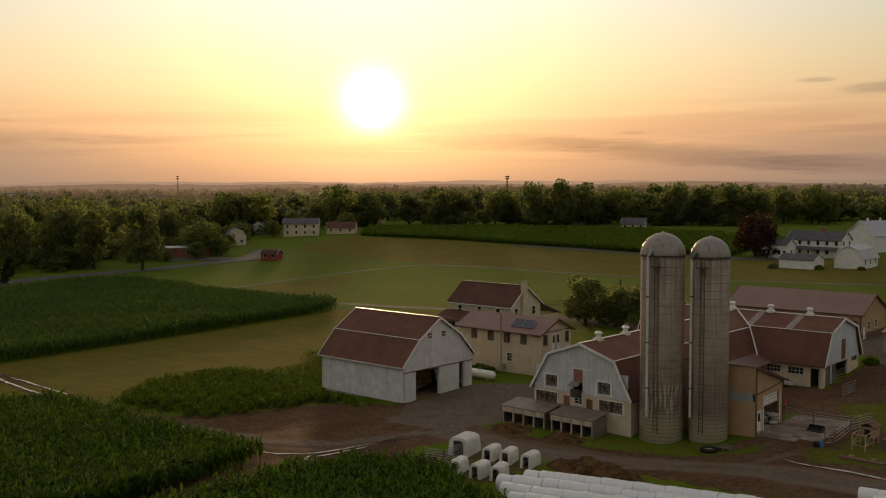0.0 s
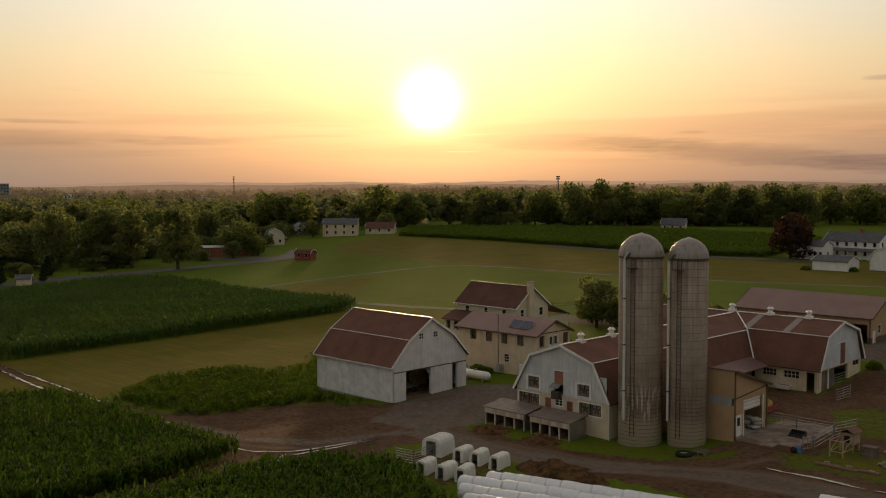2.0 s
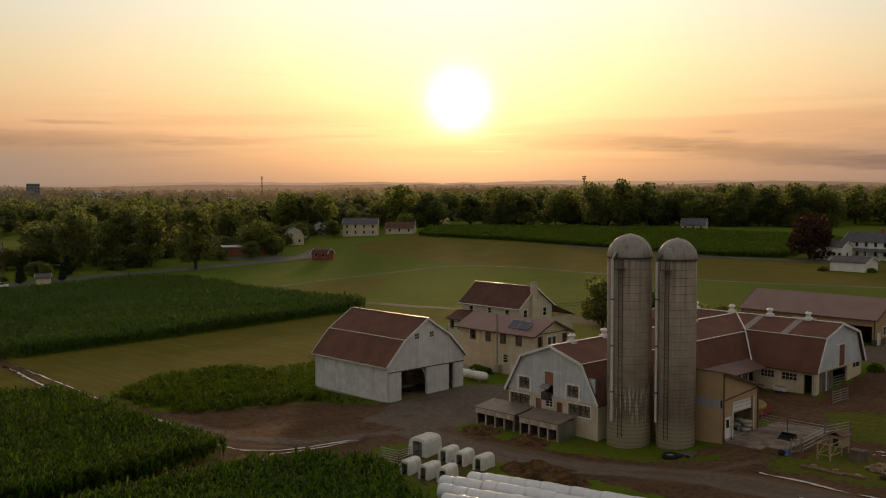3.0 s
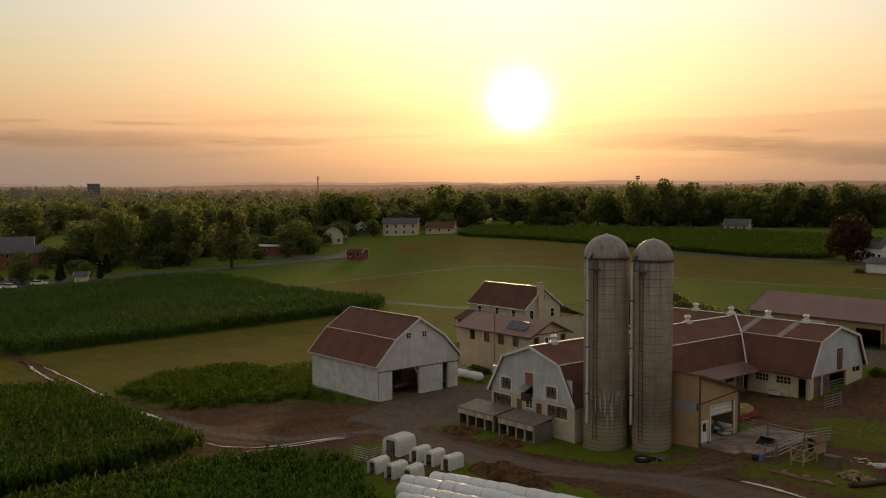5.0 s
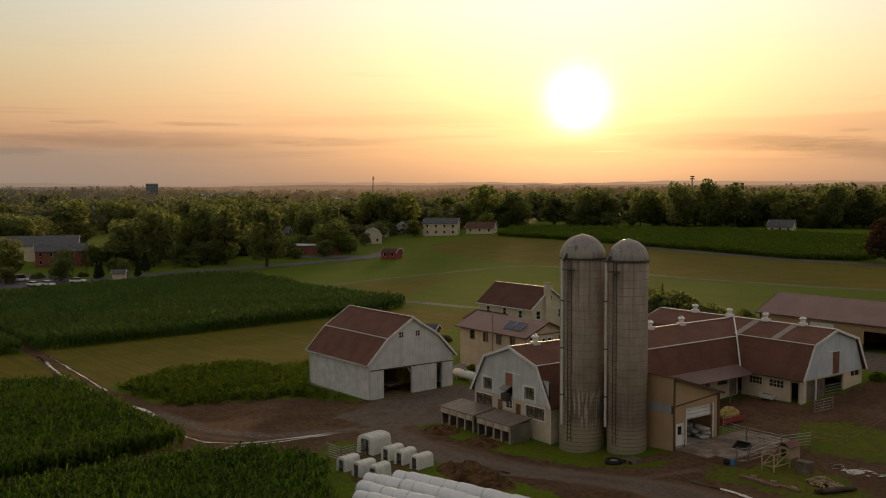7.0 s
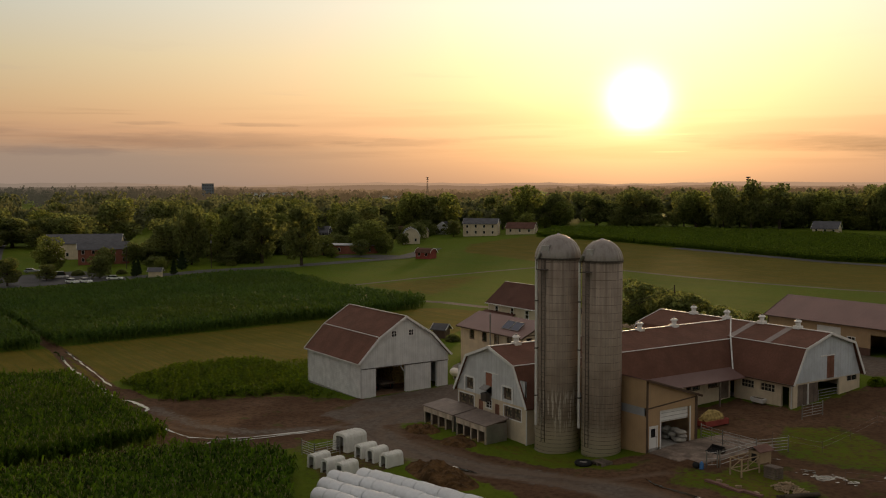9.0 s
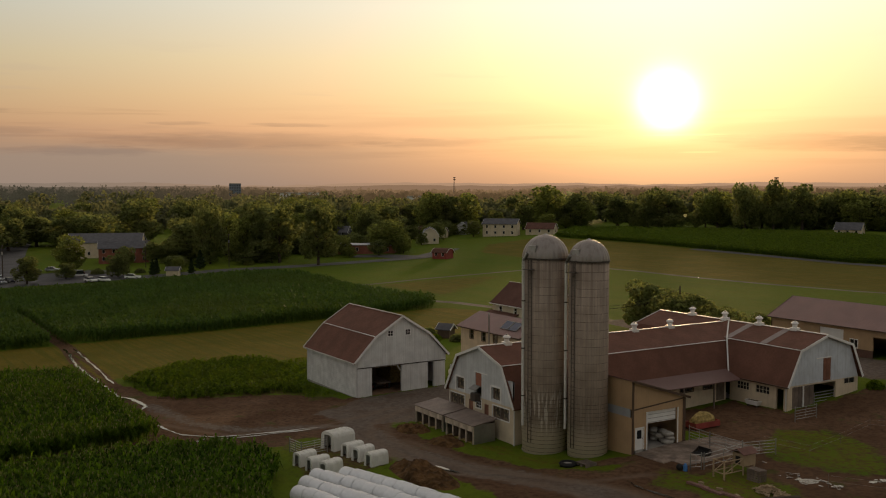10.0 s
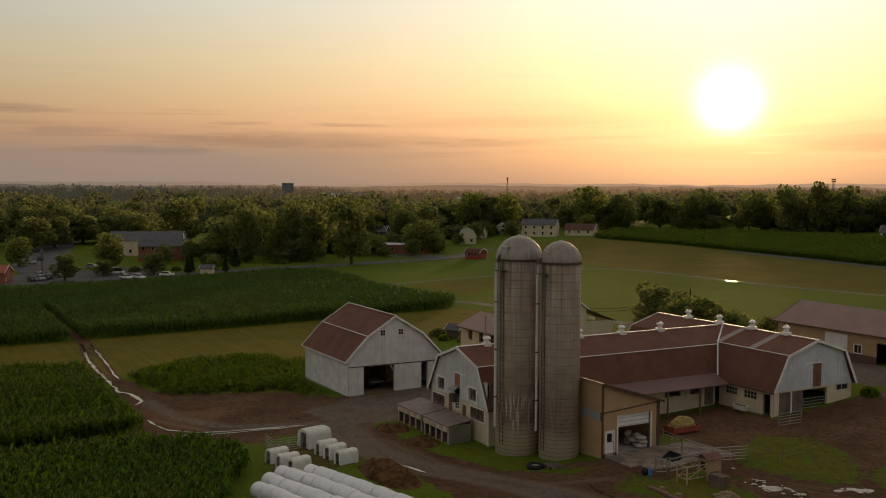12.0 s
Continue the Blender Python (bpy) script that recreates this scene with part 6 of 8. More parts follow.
proto = bale()
row_turn = 12.5
co, si = math.cos(radians(row_turn)), math.sin(radians(row_turn))
done = 0
for x0_, y0_, count in ((-1.5, -20.35, 22), (-2.7, -22.5, 21), (-1.0, -24.3, 18), (1.0, -25.9, 15), (22.6, -9.6, 8), (24.2, -11.2, 7)):
    for i in range(count):
        d = i * 1.365
        x, y = x0_ + co * d, y0_ + si * d
        m = pose(x, y + random.uniform(-0.05, 0.05), float(rise(x, y)) - 0.03 + random.uniform(-0.03, 0.03), random.uniform(0, 20), 0, row_turn + random.uniform(-1.2, 1.2))
        if done == 0:
            proto.matrix_basis = m
        else:
            copy_thing(proto, m)
        done += 1


def heap(name, cx, cy, rx, ry, tall, material, label, category, seed, rough=0.25):
    """An uneven mound resting on the land."""
    bm = bmesh.new()
    n = 34
    grid = {}
    for i in range(n + 1):
        for j in range(n + 1):
            u, v = i / n * 2 - 1, j / n * 2 - 1
            x, y = cx + u * rx, cy + v * ry
            d = math.hypot(u, v)
            k = max(0.0, 1 - d ** 2.2) * (0.75 + 0.5 * noise.noise(Vector((x * 0.6, y * 0.6, seed))))
            z = float(rise(x, y)) - 0.06 + tall * k + (rough * noise.noise(Vector((x * 2.3, y * 2.3, seed + 5))) * min(1, k * 4)) + 0.5 * rough * noise.noise(Vector((x * 6, y * 6, seed))) * min(1, k * 4)
            grid[i, j] = bm.verts.new((x, y, z))
    for i in range(n):
        for j in range(n):
            bm.faces.new((grid[i, j], grid[i + 1, j], grid[i + 1, j + 1], grid[i, j + 1]))
    data = bpy.data.meshes.new(name)
    bm.to_mesh(data)
    bm.free()
    data.materials.append(M[material])
    ob = tagged(new(name, data), label, category)
    return ob


heap("dung_mound", 1.4, -14.3, 5.2, 2.0, 1.35, "dung", "dark brown straw manure heap on the dirt yard", "manure mound", 2.0)
heap("dung_mound", -13.9, -6.6, 2.6, 1.7, 0.6, "dung", "low spread of dark manure before the calf shed", "manure mound", 7.0)
heap("dung_mound", -7.2, -6.6, 2.5, 1.6, 0.65, "dung", "low spread of dark manure on the yard", "manure mound", 9.0)
heap("rubble_heap", -38.0, 15.2, 2.6, 1.3, 1.2, "concrete", "overgrown heap of broken stone beside the tan house", "rubble", 3.0)


def propane_tank():
    z = float(rise(-33, 11.6))
    s = thing("propane_tank", (-33, 11.6, z), "long white propane tank on concrete saddles", "tank")
    bm = bmesh.new()
    prof = [(-2.5, 0.05), (-2.42, 0.3), (-2.25, 0.46), (-2.0, 0.54), (2.0, 0.54), (2.25, 0.46), (2.42, 0.3), (2.5, 0.05)]
    vs = [[bm.verts.new((-33 + u, 11.6 + math.cos(6.28319 * i / 20) * r, z + 0.78 + math.sin(6.28319 * i / 20) * r)) for i in range(20)] for u, r in prof]
    for a_, b_ in zip(vs, vs[1:]):
        for i in range(20):
            bm.faces.new((a_[i], b_[i], b_[(i + 1) % 20], a_[(i + 1) % 20]))
    bmesh.ops.recalc_face_normals(bm, faces=bm.faces)
    part("vessel", bm, "white_trim", s, smooth=True)
    part("valve_dome", pipe((-33, 11.6, z + 1.3), (-33, 11.6, z + 1.5), 0.2, 12), "galv", s)
    for u in (-34.4, -31.6):
        part("saddle", block(u - 0.12, u + 0.12, 11.2, 12.0, z - 0.2, z + 0.36), "concrete", s)


propane_tank()


def coop():
    """Small timber coop on legs with a brown lid roof and a wire run."""
    z = float(rise(17.9, 6.3))
    s = thing("chicken_coop", (17.9, 6.4, z), "small pale timber coop on legs with brown roof", "coop")
    part("house", block(17.1, 18.35, 6.9, 8.3, z + 0.75, z + 1.75), "wood", s)
    part("roof", slope("y", (16.95, z + 1.78), (17.75, z + 2.18), 6.65, 8.5, 0.06), "wood_red", s, "brown boarded roof")
    part("roof", slope("y", (17.75, z + 2.18), (18.5, z + 1.78), 6.65, 8.5, 0.06), "wood_red", s)
    part("house_door", block(17.45, 17.95, 6.86, 6.897, z + 0.85, z + 1.5), "black", s)
    for x in (17.12, 18.3):
        for y in (4.6, 6.85, 8.2):
            part("leg", block(x - 0.05, x + 0.05, y - 0.05, y + 0.05, z - 0.1, z + (1.5 if y < 5 else 0.76)), "wood", s)
        part("rail", beam((x, 4.6, z + 1.45), (x, 6.9, z + 1.45), 0.07, 0.07), "wood", s)
        part("rail", beam((x, 4.6, z + 0.45), (x, 6.9, z + 0.45), 0.07, 0.07), "wood", s)
        part("brace", beam((x, 4.65, z + 0.45), (x, 6.8, z + 1.4), 0.05, 0.05), "wood", s)
    for zz in (0.45, 1.45):
        part("rail", beam((17.12, 4.6, z + zz), (18.3, 4.6, z + zz), 0.07, 0.07), "wood", s)
    c = thing("slatted_crate", (19.9, 6.6, z), "grey weathered slatted crate on the grass", "crate")
    for i in range(5):
        zz = z - 0.03 + 0.19 * i
        part("slat", block(19.3, 20.5, 6.2, 6.24, zz, zz + 0.15), "grey_board", c)
        part("slat", block(20.5, 20.54, 6.2, 7.1, zz, zz + 0.15), "grey_board", c)
        part("slat", block(19.26, 19.3, 6.2, 7.1, zz, zz + 0.15), "grey_board", c)
    part("crate_lid", block(19.25, 20.55, 6.2, 7.1, z + 0.93, z + 0.97), "grey_board", c)


coop()


def lumber():
    s = None
    for i, (x, y, l, r, m) in enumerate(((17.0, 1.75, 2.2, 2, "wood_red"), (19.0, 1.65, 1.9, -4, "wood_red"), (20.4, 1.85, 2.2, 1, "wood_red"), (19.6, 2.3, 0.5, 30, "wood"), (17.6, 2.4, 0.45, 12, "wood"), (21.6, 2.3, 0.5, -20, "wood"))):
        z = float(rise(x, y))
        c, sn = math.cos(radians(r)), math.sin(radians(r))
        t = thing("timber", (x, y, z), "reddish weathered timber lying on the grass" if m == "wood_red" else "pale cut timber block on the grass", "timber", "loose timbers")
        part("balk", beam((x, y, z + 0.09), (x + c * l, y + sn * l, float(rise(x + c * l, y)) + 0.09), 0.38 if m == "wood_red" else 0.22, 0.18), m, t)
    z = float(rise(23, 4.7))
    pile = thing("firewood_heap", (22.9, 4.8, z), "tumbled heap of split firewood on the grass", "firewood")
    for i in range(120):
        a_, d = random.random() * 6.28, math.sqrt(random.random())
        x, y = 22.9 + math.cos(a_) * d * 1.6, 4.9 + math.sin(a_) * d * 0.95
        zz = z + 0.08 + (1 - d) * 0.75 * random.random()
        t = random.random() * 3.14
        v = Vector((math.cos(t), math.sin(t), random.uniform(-0.25, 0.25))) * 0.22
        part("log", tube(bmesh.new(), Vector((x, y, zz)) - v, Vector((x, y, zz)) + v, 0.065, 0.055, 5), "wood", pile)
    for i in range(3):
        z = float(rise(24.3, 3.7))
        t = thing("long_log", (24.3, 3.2 + 0.3 * i, z), "dark barked log lying beside the firewood", "log", "felled logs")
        part("trunk", tube(bmesh.new(), (23.7 + 0.25 * i, 2.3 + 0.1 * i, z + 0.16 + 0.05 * i), (25.0 + 0.2 * i, 5.6 - 0.2 * i, z + 0.2 + 0.05 * i), 0.17, 0.14, 9), "bark", t)


lumber()


def bucket():
    z = float(rise(12.5, 8.2)) + 0.06
    s = thing("loader_bucket", (12.5, 8.2, z), "black steel loader bucket standing on the concrete apron", "loader bucket")
    bm = prism(bmesh.new(), [(7.7, z), (8.5, z), (8.7, z + 0.22), (8.6, z + 0.55), (8.53, z + 0.55), (8.58, z + 0.25), (8.45, z + 0.07), (7.7, z + 0.05)], "x", 11.6, 13.1)
    part("shell", bm, "black", s)
    for x in (11.6, 13.05):
        part("cheek", prism(bmesh.new(), [(7.8, z + 0.05), (8.5, z + 0.04), (8.68, z + 0.24), (8.58, z + 0.52)], "x", x, x + 0.05), "steel_dark", s)
    part("coupler", block(12.0, 12.7, 8.64, 8.8, z + 0.2, z + 0.5), "steel_dark", s)
    j = thing("blue_jug", (14.6, 3.9, float(rise(14.6, 3.9))), "blue plastic jug on the grass by the gate", "jug")
    zz = float(rise(14.6, 3.9))
    part("jug_body", tube(bmesh.new(), (14.6, 3.9, zz), (14.6, 3.9, zz + 0.5), 0.2, 0.17, 10), "blue_plastic", j)
    part("jug_neck", tube(bmesh.new(), (14.6, 3.9, zz + 0.5), (14.6, 3.9, zz + 0.65), 0.16, 0.06, 10), "blue_plastic", j)
    b_ = thing("black_sack", (14.2, 3.7, zz), "slumped black plastic sack on the grass", "sack")
    bm = bmesh.new()
    bmesh.ops.create_icosphere(bm, subdivisions=2, radius=0.32)
    for v in bm.verts:
        v.co.z = v.co.z * 0.9 * (1 + 0.3 * noise.noise(v.co * 4))
    bmesh.ops.translate(bm, verts=bm.verts, vec=(14.15, 3.7, zz + 0.24))
    part("sack_body", bm, "black", b_, smooth=True)


bucket()


def feeder():
    """Red feed wagon heaped with hay, and a water tub by the wall."""
    z = float(rise(4.6, 16.2))
    s = thing("feed_wagon", (4.6, 16.3, z), "low red feed trough heaped with golden hay", "feed trough")
    part("trough", block(3.9, 5.5, 14.6, 18.0, z + 0.15, z + 0.2), "red_paint", s)
    for r in ((3.9, 3.96, 14.6, 18.0), (5.44, 5.5, 14.6, 18.0), (3.96, 5.44, 14.6, 14.66), (3.96, 5.44, 17.94, 18.0)):
        part("trough_side", block(*r, z + 0.2, z + 0.72), "red_paint", s)
    for x in (4.0, 5.4):
        for y in (14.8, 17.8):
            part("skid", block(x - 0.06, x + 0.06, y - 0.15, y + 0.15, z - 0.1, z + 0.15), "steel_dark", s)
    bm = bmesh.new()
    bmesh.ops.create_icosphere(bm, subdivisions=3, radius=1.0)
    for v in bm.verts:
        k = 1 + 0.22 * noise.noise(v.co * 2.4)
        v.co = Vector((v.co.x * 0.72 * k, v.co.y * 1.62 * k, max(-0.2, v.co.z) * 0.95 * k))
    bmesh.ops.translate(bm, verts=bm.verts, vec=(4.7, 16.3, z + 0.62))
    part("hay_load", bm, "hay", s, "golden loose hay")
    zt = float(rise(1.7, 27.3))
    t = thing("water_tub", (1.7, 27.2, zt), "pale enamel bathtub used as a trough by the barn wall", "trough")
    bm = bmesh.new()
    for a0_, b0_ in (((0.8, 26.9, zt + 0.25), 0.0),):
        hexa(bm, [(0.95, 26.95, zt + 0.2), (2.45, 26.95, zt + 0.2), (2.45, 27.45, zt + 0.2), (0.95, 27.45, zt + 0.2), (0.8, 26.85, zt + 0.68), (2.6, 26.85, zt + 0.68), (2.6, 27.55, zt + 0.68), (0.8, 27.55, zt + 0.68)])
    part("tub_body", bm, "white_trim", t)
    part("tub_water", block(0.95, 2.45, 26.95, 27.45, zt + 0.683, zt + 0.69), "water", t)
    for x in (1.1, 2.3):
        part("foot", block(x - 0.06, x + 0.06, 27.0, 27.4, zt - 0.1, zt + 0.2), "steel_dark", t)


feeder()


def tyres():
    for i, (x, y) in enumerate(((6.3, -2.2), (7.4, -1.0))):
        z = float(rise(x, y))
        if i == 0:
            s = thing("old_tyre", (x, y, z), "old black tractor tyre full of stones at the silo foot", "tyre")
            bm = bmesh.new()
            pts = []
            for j in range(20):
                a_ = 6.28319 * j / 20
                pts.append([bm.verts.new((x + math.cos(a_) * (0.62 + 0.2 * math.cos(b_)), y + math.sin(a_) * (0.62 + 0.2 * math.cos(b_)), z + 0.2 + 0.2 * math.sin(b_))) for b_ in (0, 1.05, 2.1, 3.14, 4.19, 5.24)])
            for j in range(20):
                for k in range(6):
                    bm.faces.new((pts[j][k], pts[(j + 1) % 20][k], pts[(j + 1) % 20][(k + 1) % 6], pts[j][(k + 1) % 6]))
            bmesh.ops.recalc_face_normals(bm, faces=bm.faces)
            part("tread", bm, "black", s, smooth=True)
            part("stone_fill", tube(bmesh.new(), (x, y, z - 0.05), (x, y, z + 0.25), 0.5, 0.4, 12), "concrete", s)
        else:
            s = thing("pallet", (x, y, z), "dark weathered pallet by the silo foot", "pallet")
            for j in range(6):
                part("slat", block(x - 0.7, x + 0.7, y - 0.6 + j * 0.22, y - 0.46 + j * 0.22, z + 0.28, z + 0.32), "grey_board", s)
            for j in range(3):
                part("runner", block(x - 0.7 + j * 0.64, x - 0.58 + j * 0.64, y - 0.6, y + 0.66, z - 0.05, z + 0.28), "grey_board", s)


tyres()


def puddle(line, half, seed, gap=0.35):
    """Standing water along a rut: a thin irregular ribbon just over the mud, swelling into pools."""
    bm = bmesh.new()
    pts = []
    for (x0_, y0_), (x1_, y1_) in zip(line, line[1:]):
        n = max(2, int(math.hypot(x1_ - x0_, y1_ - y0_) / 0.14))
        pts += [Vector((x0_ + (x1_ - x0_) * i / n, y0_ + (y1_ - y0_) * i / n)) for i in range(n)]
    pts = [sum(pts[max(0, i - 9):i + 10], Vector((0, 0))) / len(pts[max(0, i - 9):i + 10]) for i in range(len(pts))]
    prev = None
    for i in range(1, len(pts) - 1):
        d = pts[i + 1] - pts[i - 1]
        s_ = Vector((-d.y, d.x)).normalized()
        end = min(1.0, i / 14, (len(pts) - 1 - i) / 14)
        w_ = [half * end * (0.34 + gap * 0.5 + 0.85 * noise.noise(Vector((i * 0.045, seed + k, 0))) + 0.45 * noise.noise(Vector((i * 0.16, seed + k, 3))) + 0.25 * noise.noise(Vector((i * 0.45, seed + k, 6)))) for k in (0.0, 0.4)]
        mid_ = pts[i] + s_ * half * (1.1 * noise.noise(Vector((i * 0.05, seed, 8))) + 0.3 * noise.noise(Vector((i * 0.3, seed, 9))))
        if w_[0] + w_[1] < 0.03:
            prev = None
            continue
        l, r = mid_ + s_ * w_[0], mid_ - s_ * w_[1]
        z = float(rise(*mid_)) + 0.05
        cur = (bm.verts.new((l.x, l.y, z)), bm.verts.new((r.x, r.y, z)))
        if prev:
            bm.faces.new((prev[0], prev[1], cur[1], cur[0]))
        prev = cur
    bmesh.ops.delete(bm, geom=[v for v in bm.verts if not v.link_faces], context="VERTS")
    bm.normal_update()
    bmesh.ops.reverse_faces(bm, faces=[f for f in bm.faces if f.normal.z < 0])
    data = bpy.data.meshes.new("puddle")
    bm.to_mesh(data)
    bm.free()
    data.materials.append(M["water"])
    tagged(new("puddle", data), "shallow rainwater standing in a muddy rut", "puddle", "puddles", "structure")


puddle([(-98, -25.1), (-79, -26.9), (-68, -27.25), (-60, -27.3), (-52.5, -27.6), (-49.5, -26.3), (-44.1, -26.0), (-41.5, -27.8)], 0.32, 1.0, 0.7)
puddle([(-97.5, -23.7), (-79, -24.7), (-65, -25.6), (-60, -25.8)], 0.22, 2.0, 0.45)
puddle([(-34.1, -28.0), (-27.6, -27.1), (-24.2, -24.9), (-22.9, -21.6), (-21.7, -17.7), (-21.3, -14.7), (-19.6, -13.1)], 0.24, 4.0, 0.5)
puddle([(-23.6, -26.0), (-22.3, -23.0), (-21.6, -20.0), (-21.0, -16.0), (-20.3, -13.6)], 0.24, 5.0, 0.3)
puddle([(-24.2, -24.6), (-22.9, -27.0), (-22.2, -29.4), (-21.6, -31.0)], 0.46, 6.0, 0.7)
puddle([(-2.4, -12.5), (-1.2, -12.0), (0.6, -11.5), (3.5, -11.1)], 0.22, 7.0, 0.7)
puddle([(12.5, -1.2), (15, -2.2), (18, -1.9), (23, -2.4), (30, -3)], 0.24, 8.0, 0.5)
puddle([(-106, 129.4), (-102.7, 129.3), (-99.5, 129.4)], 0.14, 14.0, 0.9)


def speckled_puddle(cx, cy, rx, ry, count, turn, seed):
    """Rainwater broken up by trampled clods: many small pools."""
    rs = random.Random(seed)
    bm = bmesh.new()
    c, sn = math.cos(radians(turn)), math.sin(radians(turn))
    for _ in range(count):
        a_, d = rs.random() * 6.28, math.sqrt(rs.random())
        u, v = math.cos(a_) * d * rx, math.sin(a_) * d * ry
        x, y = cx + u * c - v * sn, cy + u * sn + v * c
        if noise.noise(Vector((x * 0.9, y * 0.9, seed))) + 0.5 * noise.noise(Vector((x * 2.6, y * 2.6, seed))) < -0.05 + 0.25 * d:
            continue
        r = rs.uniform(0.05, 0.17) * (1.2 - 0.5 * d)
        z = float(rise(x, y)) + 0.05 + 0.00003 * _
        ring = [bm.verts.new((x + math.cos(k * 0.785) * r * rs.uniform(0.6, 1.5), y + math.sin(k * 0.785) * r * rs.uniform(0.5, 1.2), z)) for k in range(8)]
        bm.faces.new(ring)
    data = bpy.data.meshes.new("puddle")
    bm.to_mesh(data)
    bm.free()
    data.materials.append(M["water"])
    tagged(new("puddle", data), "rainwater broken up by trampled mud", "puddle", "puddles", "structure")


speckled_puddle(22.6, 9.9, 3.0, 1.1, 800, 4, 3)
speckled_puddle(26.5, 14.5, 1.6, 0.7, 300, 55, 4)
speckled_puddle(18.5, 34.0, 2.2, 1.2, 140, 40, 5)
speckled_puddle(16.4, 11.0, 0.8, 0.3, 12, 10, 6)


def pole(at, tall, arms=1, label="weathered wooden utility pole with crossarm", lean=0.0):
    p = Vector(at)
    s = thing("utility_pole", p, label, "utility pole", "utility poles")
    part("mast_timber", tube(bmesh.new(), p - Vector((0, 0, 0.5)), p + Vector((lean, 0, tall)), 0.15, 0.10, 8), "bark", s)
    for i in range(arms):
        z = tall - 0.5 - i * 0.9
        part("crossarm", beam(p + Vector((-1.1, 0.12, z)), p + Vector((1.1, 0.12, z)), 0.10, 0.12), "bark", s)
        for u in (-1.0, 0.0, 1.0):
            part("insulator", pipe(p + Vector((u, 0.12, z + 0.06)), p + Vector((u, 0.12, z + 0.25)), 0.05, 6), "galv", s)
    part("transformer", pipe(p + Vector((0.3, -0.1, tall - 3.0)), p + Vector((0.3, -0.1, tall - 2.1)), 0.25, 10), "galv", s)


pole(on(-40.6, 58.6), 8.0, 0)
cable = thing("overhead_cable", (-40.6, 58.6, 8.5), "thin sagging cables between house and pole", "cable")
for k in range(2):
    pts = [Vector((-45.0, 42.0, 7.0 - 0.4 * k)).lerp(Vector((-40.6, 58.6, 9.3 - 0.5 * k)), i / 8) - Vector((0, 0, 0.9 * math.sin(math.pi * i / 8))) for i in range(9)]
    for p, q in zip(pts, pts[1:]):
        part("cable_span", pipe(p, q, 0.03, 5), "black", cable)


# ---- neighbours and distance ----
def house(at, wide, deep, tall, roof_h, turn, wall_m, roof_m, label, category="house", cols=4, storeys=1, gambrel=False, porch=False, chimney=False, name="house", gcols=1):
    """A plain house: walls, gables, two roof slopes (or four), windows in rows, a door."""
    x, y, z = at
    s = thing(name, (x, y, z), label, category)
    x0, x1, y0, y1, ze, zr = x - wide / 2, x + wide / 2, y - deep / 2, y + deep / 2, z + tall, z + tall + roof_h
    hs = []
    for f in range(storeys):
        zz = z + 0.95 + f * 2.6
        for c in range(cols):
            u = x0 + wide * (c + 0.5) / cols
            hs.append((u - 0.45, u + 0.45, zz, zz + 1.25))
    he = []
    for f in range(storeys):
        zz = z + 0.95 + f * 2.6
        for c in range(gcols):
            v = y0 + deep * (c + 0.5) / gcols
            he.append((v - 0.45, v + 0.45, zz, zz + 1.25))
    part("front_wall", wall(bmesh.new(), "-y", y0, x0, x1, z - 0.8, ze, hs), wall_m, s)
    part("back_wall", wall(bmesh.new(), "+y", y1, x0, x1, z - 0.8, ze), wall_m, s)
    part("end_wall", wall(bmesh.new(), "+x", x1, y0 + 0.2, y1 - 0.2, z - 0.8, ze, he), wall_m, s)
    part("end_wall", wall(bmesh.new(), "-x", x0, y0 + 0.2, y1 - 0.2, z - 0.8, ze), wall_m, s)
    for f, L, a_ in (("-y", hs, y0), ("+x", he, x1)):
        for r in L:
            w_ = part("window", put_box(bmesh.new(), f, a_, r[0] + 0.05, r[1] - 0.05, -0.10, -0.05, r[2] + 0.05, r[3] - 0.05), "glass", s)
            part("window_frame", wall(bmesh.new(), f, a_ + (0.02 if f[0] == "+" else -0.02), r[0] - 0.05, r[1] + 0.05, r[2] - 0.05, r[3] + 0.05, [r], 0.06), "white_trim", w_)
    if gambrel:
        k, zk = deep * 0.17, z + tall + roof_h * 0.68
        prof = [(y0, ze), (y1, ze), (y1 - k, zk - 0.1), (y, zr - 0.12), (y0 + k, zk - 0.1)]
        runs = [((y0 - 0.3, ze - 0.2), (y0 + k, zk)), ((y0 + k, zk), (y, zr)), ((y, zr), (y1 - k, zk)), ((y1 - k, zk), (y1 + 0.3, ze - 0.2))]
    else:
        prof = [(y0, ze), (y1, ze), (y, zr - 0.12)]
        g = roof_h / (deep / 2) * 0.35
        runs = [((y0 - 0.35, ze - g + 0.04), (y, zr)), ((y, zr), (y1 + 0.35, ze - g + 0.04))]
    part("gable_wall", gable_fill("+x", x1, prof), wall_m, s)
    part("gable_wall", gable_fill("-x", x0, prof), wall_m, s)
    for p, q in runs:
        part("roof_slope", slope("x", p, q, x0 - 0.35, x1 + 0.35, 0.14), roof_m, s)
        for xx in (x0 - 0.37, x1 + 0.37):
            part("barge_board", beam((xx, p[0], p[1] - 0.06), (xx, q[0], q[1] - 0.06), 0.05, 0.2), "white_trim", s)
    if porch:
        part("porch_roof", slope("x", (y0 - 2.4, z + 2.5), (y0 - 0.003, z + 3.1), x0 + 0.5, x1 - 0.5, 0.12), roof_m, s)
        for c in range(5):
            u = x0 + 0.7 + (wide - 1.5) * c / 4
            part("porch_post", block(u, u + 0.15, y0 - 2.3, y0 - 2.15, z - 0.5, z + 2.42), "white_trim", s)
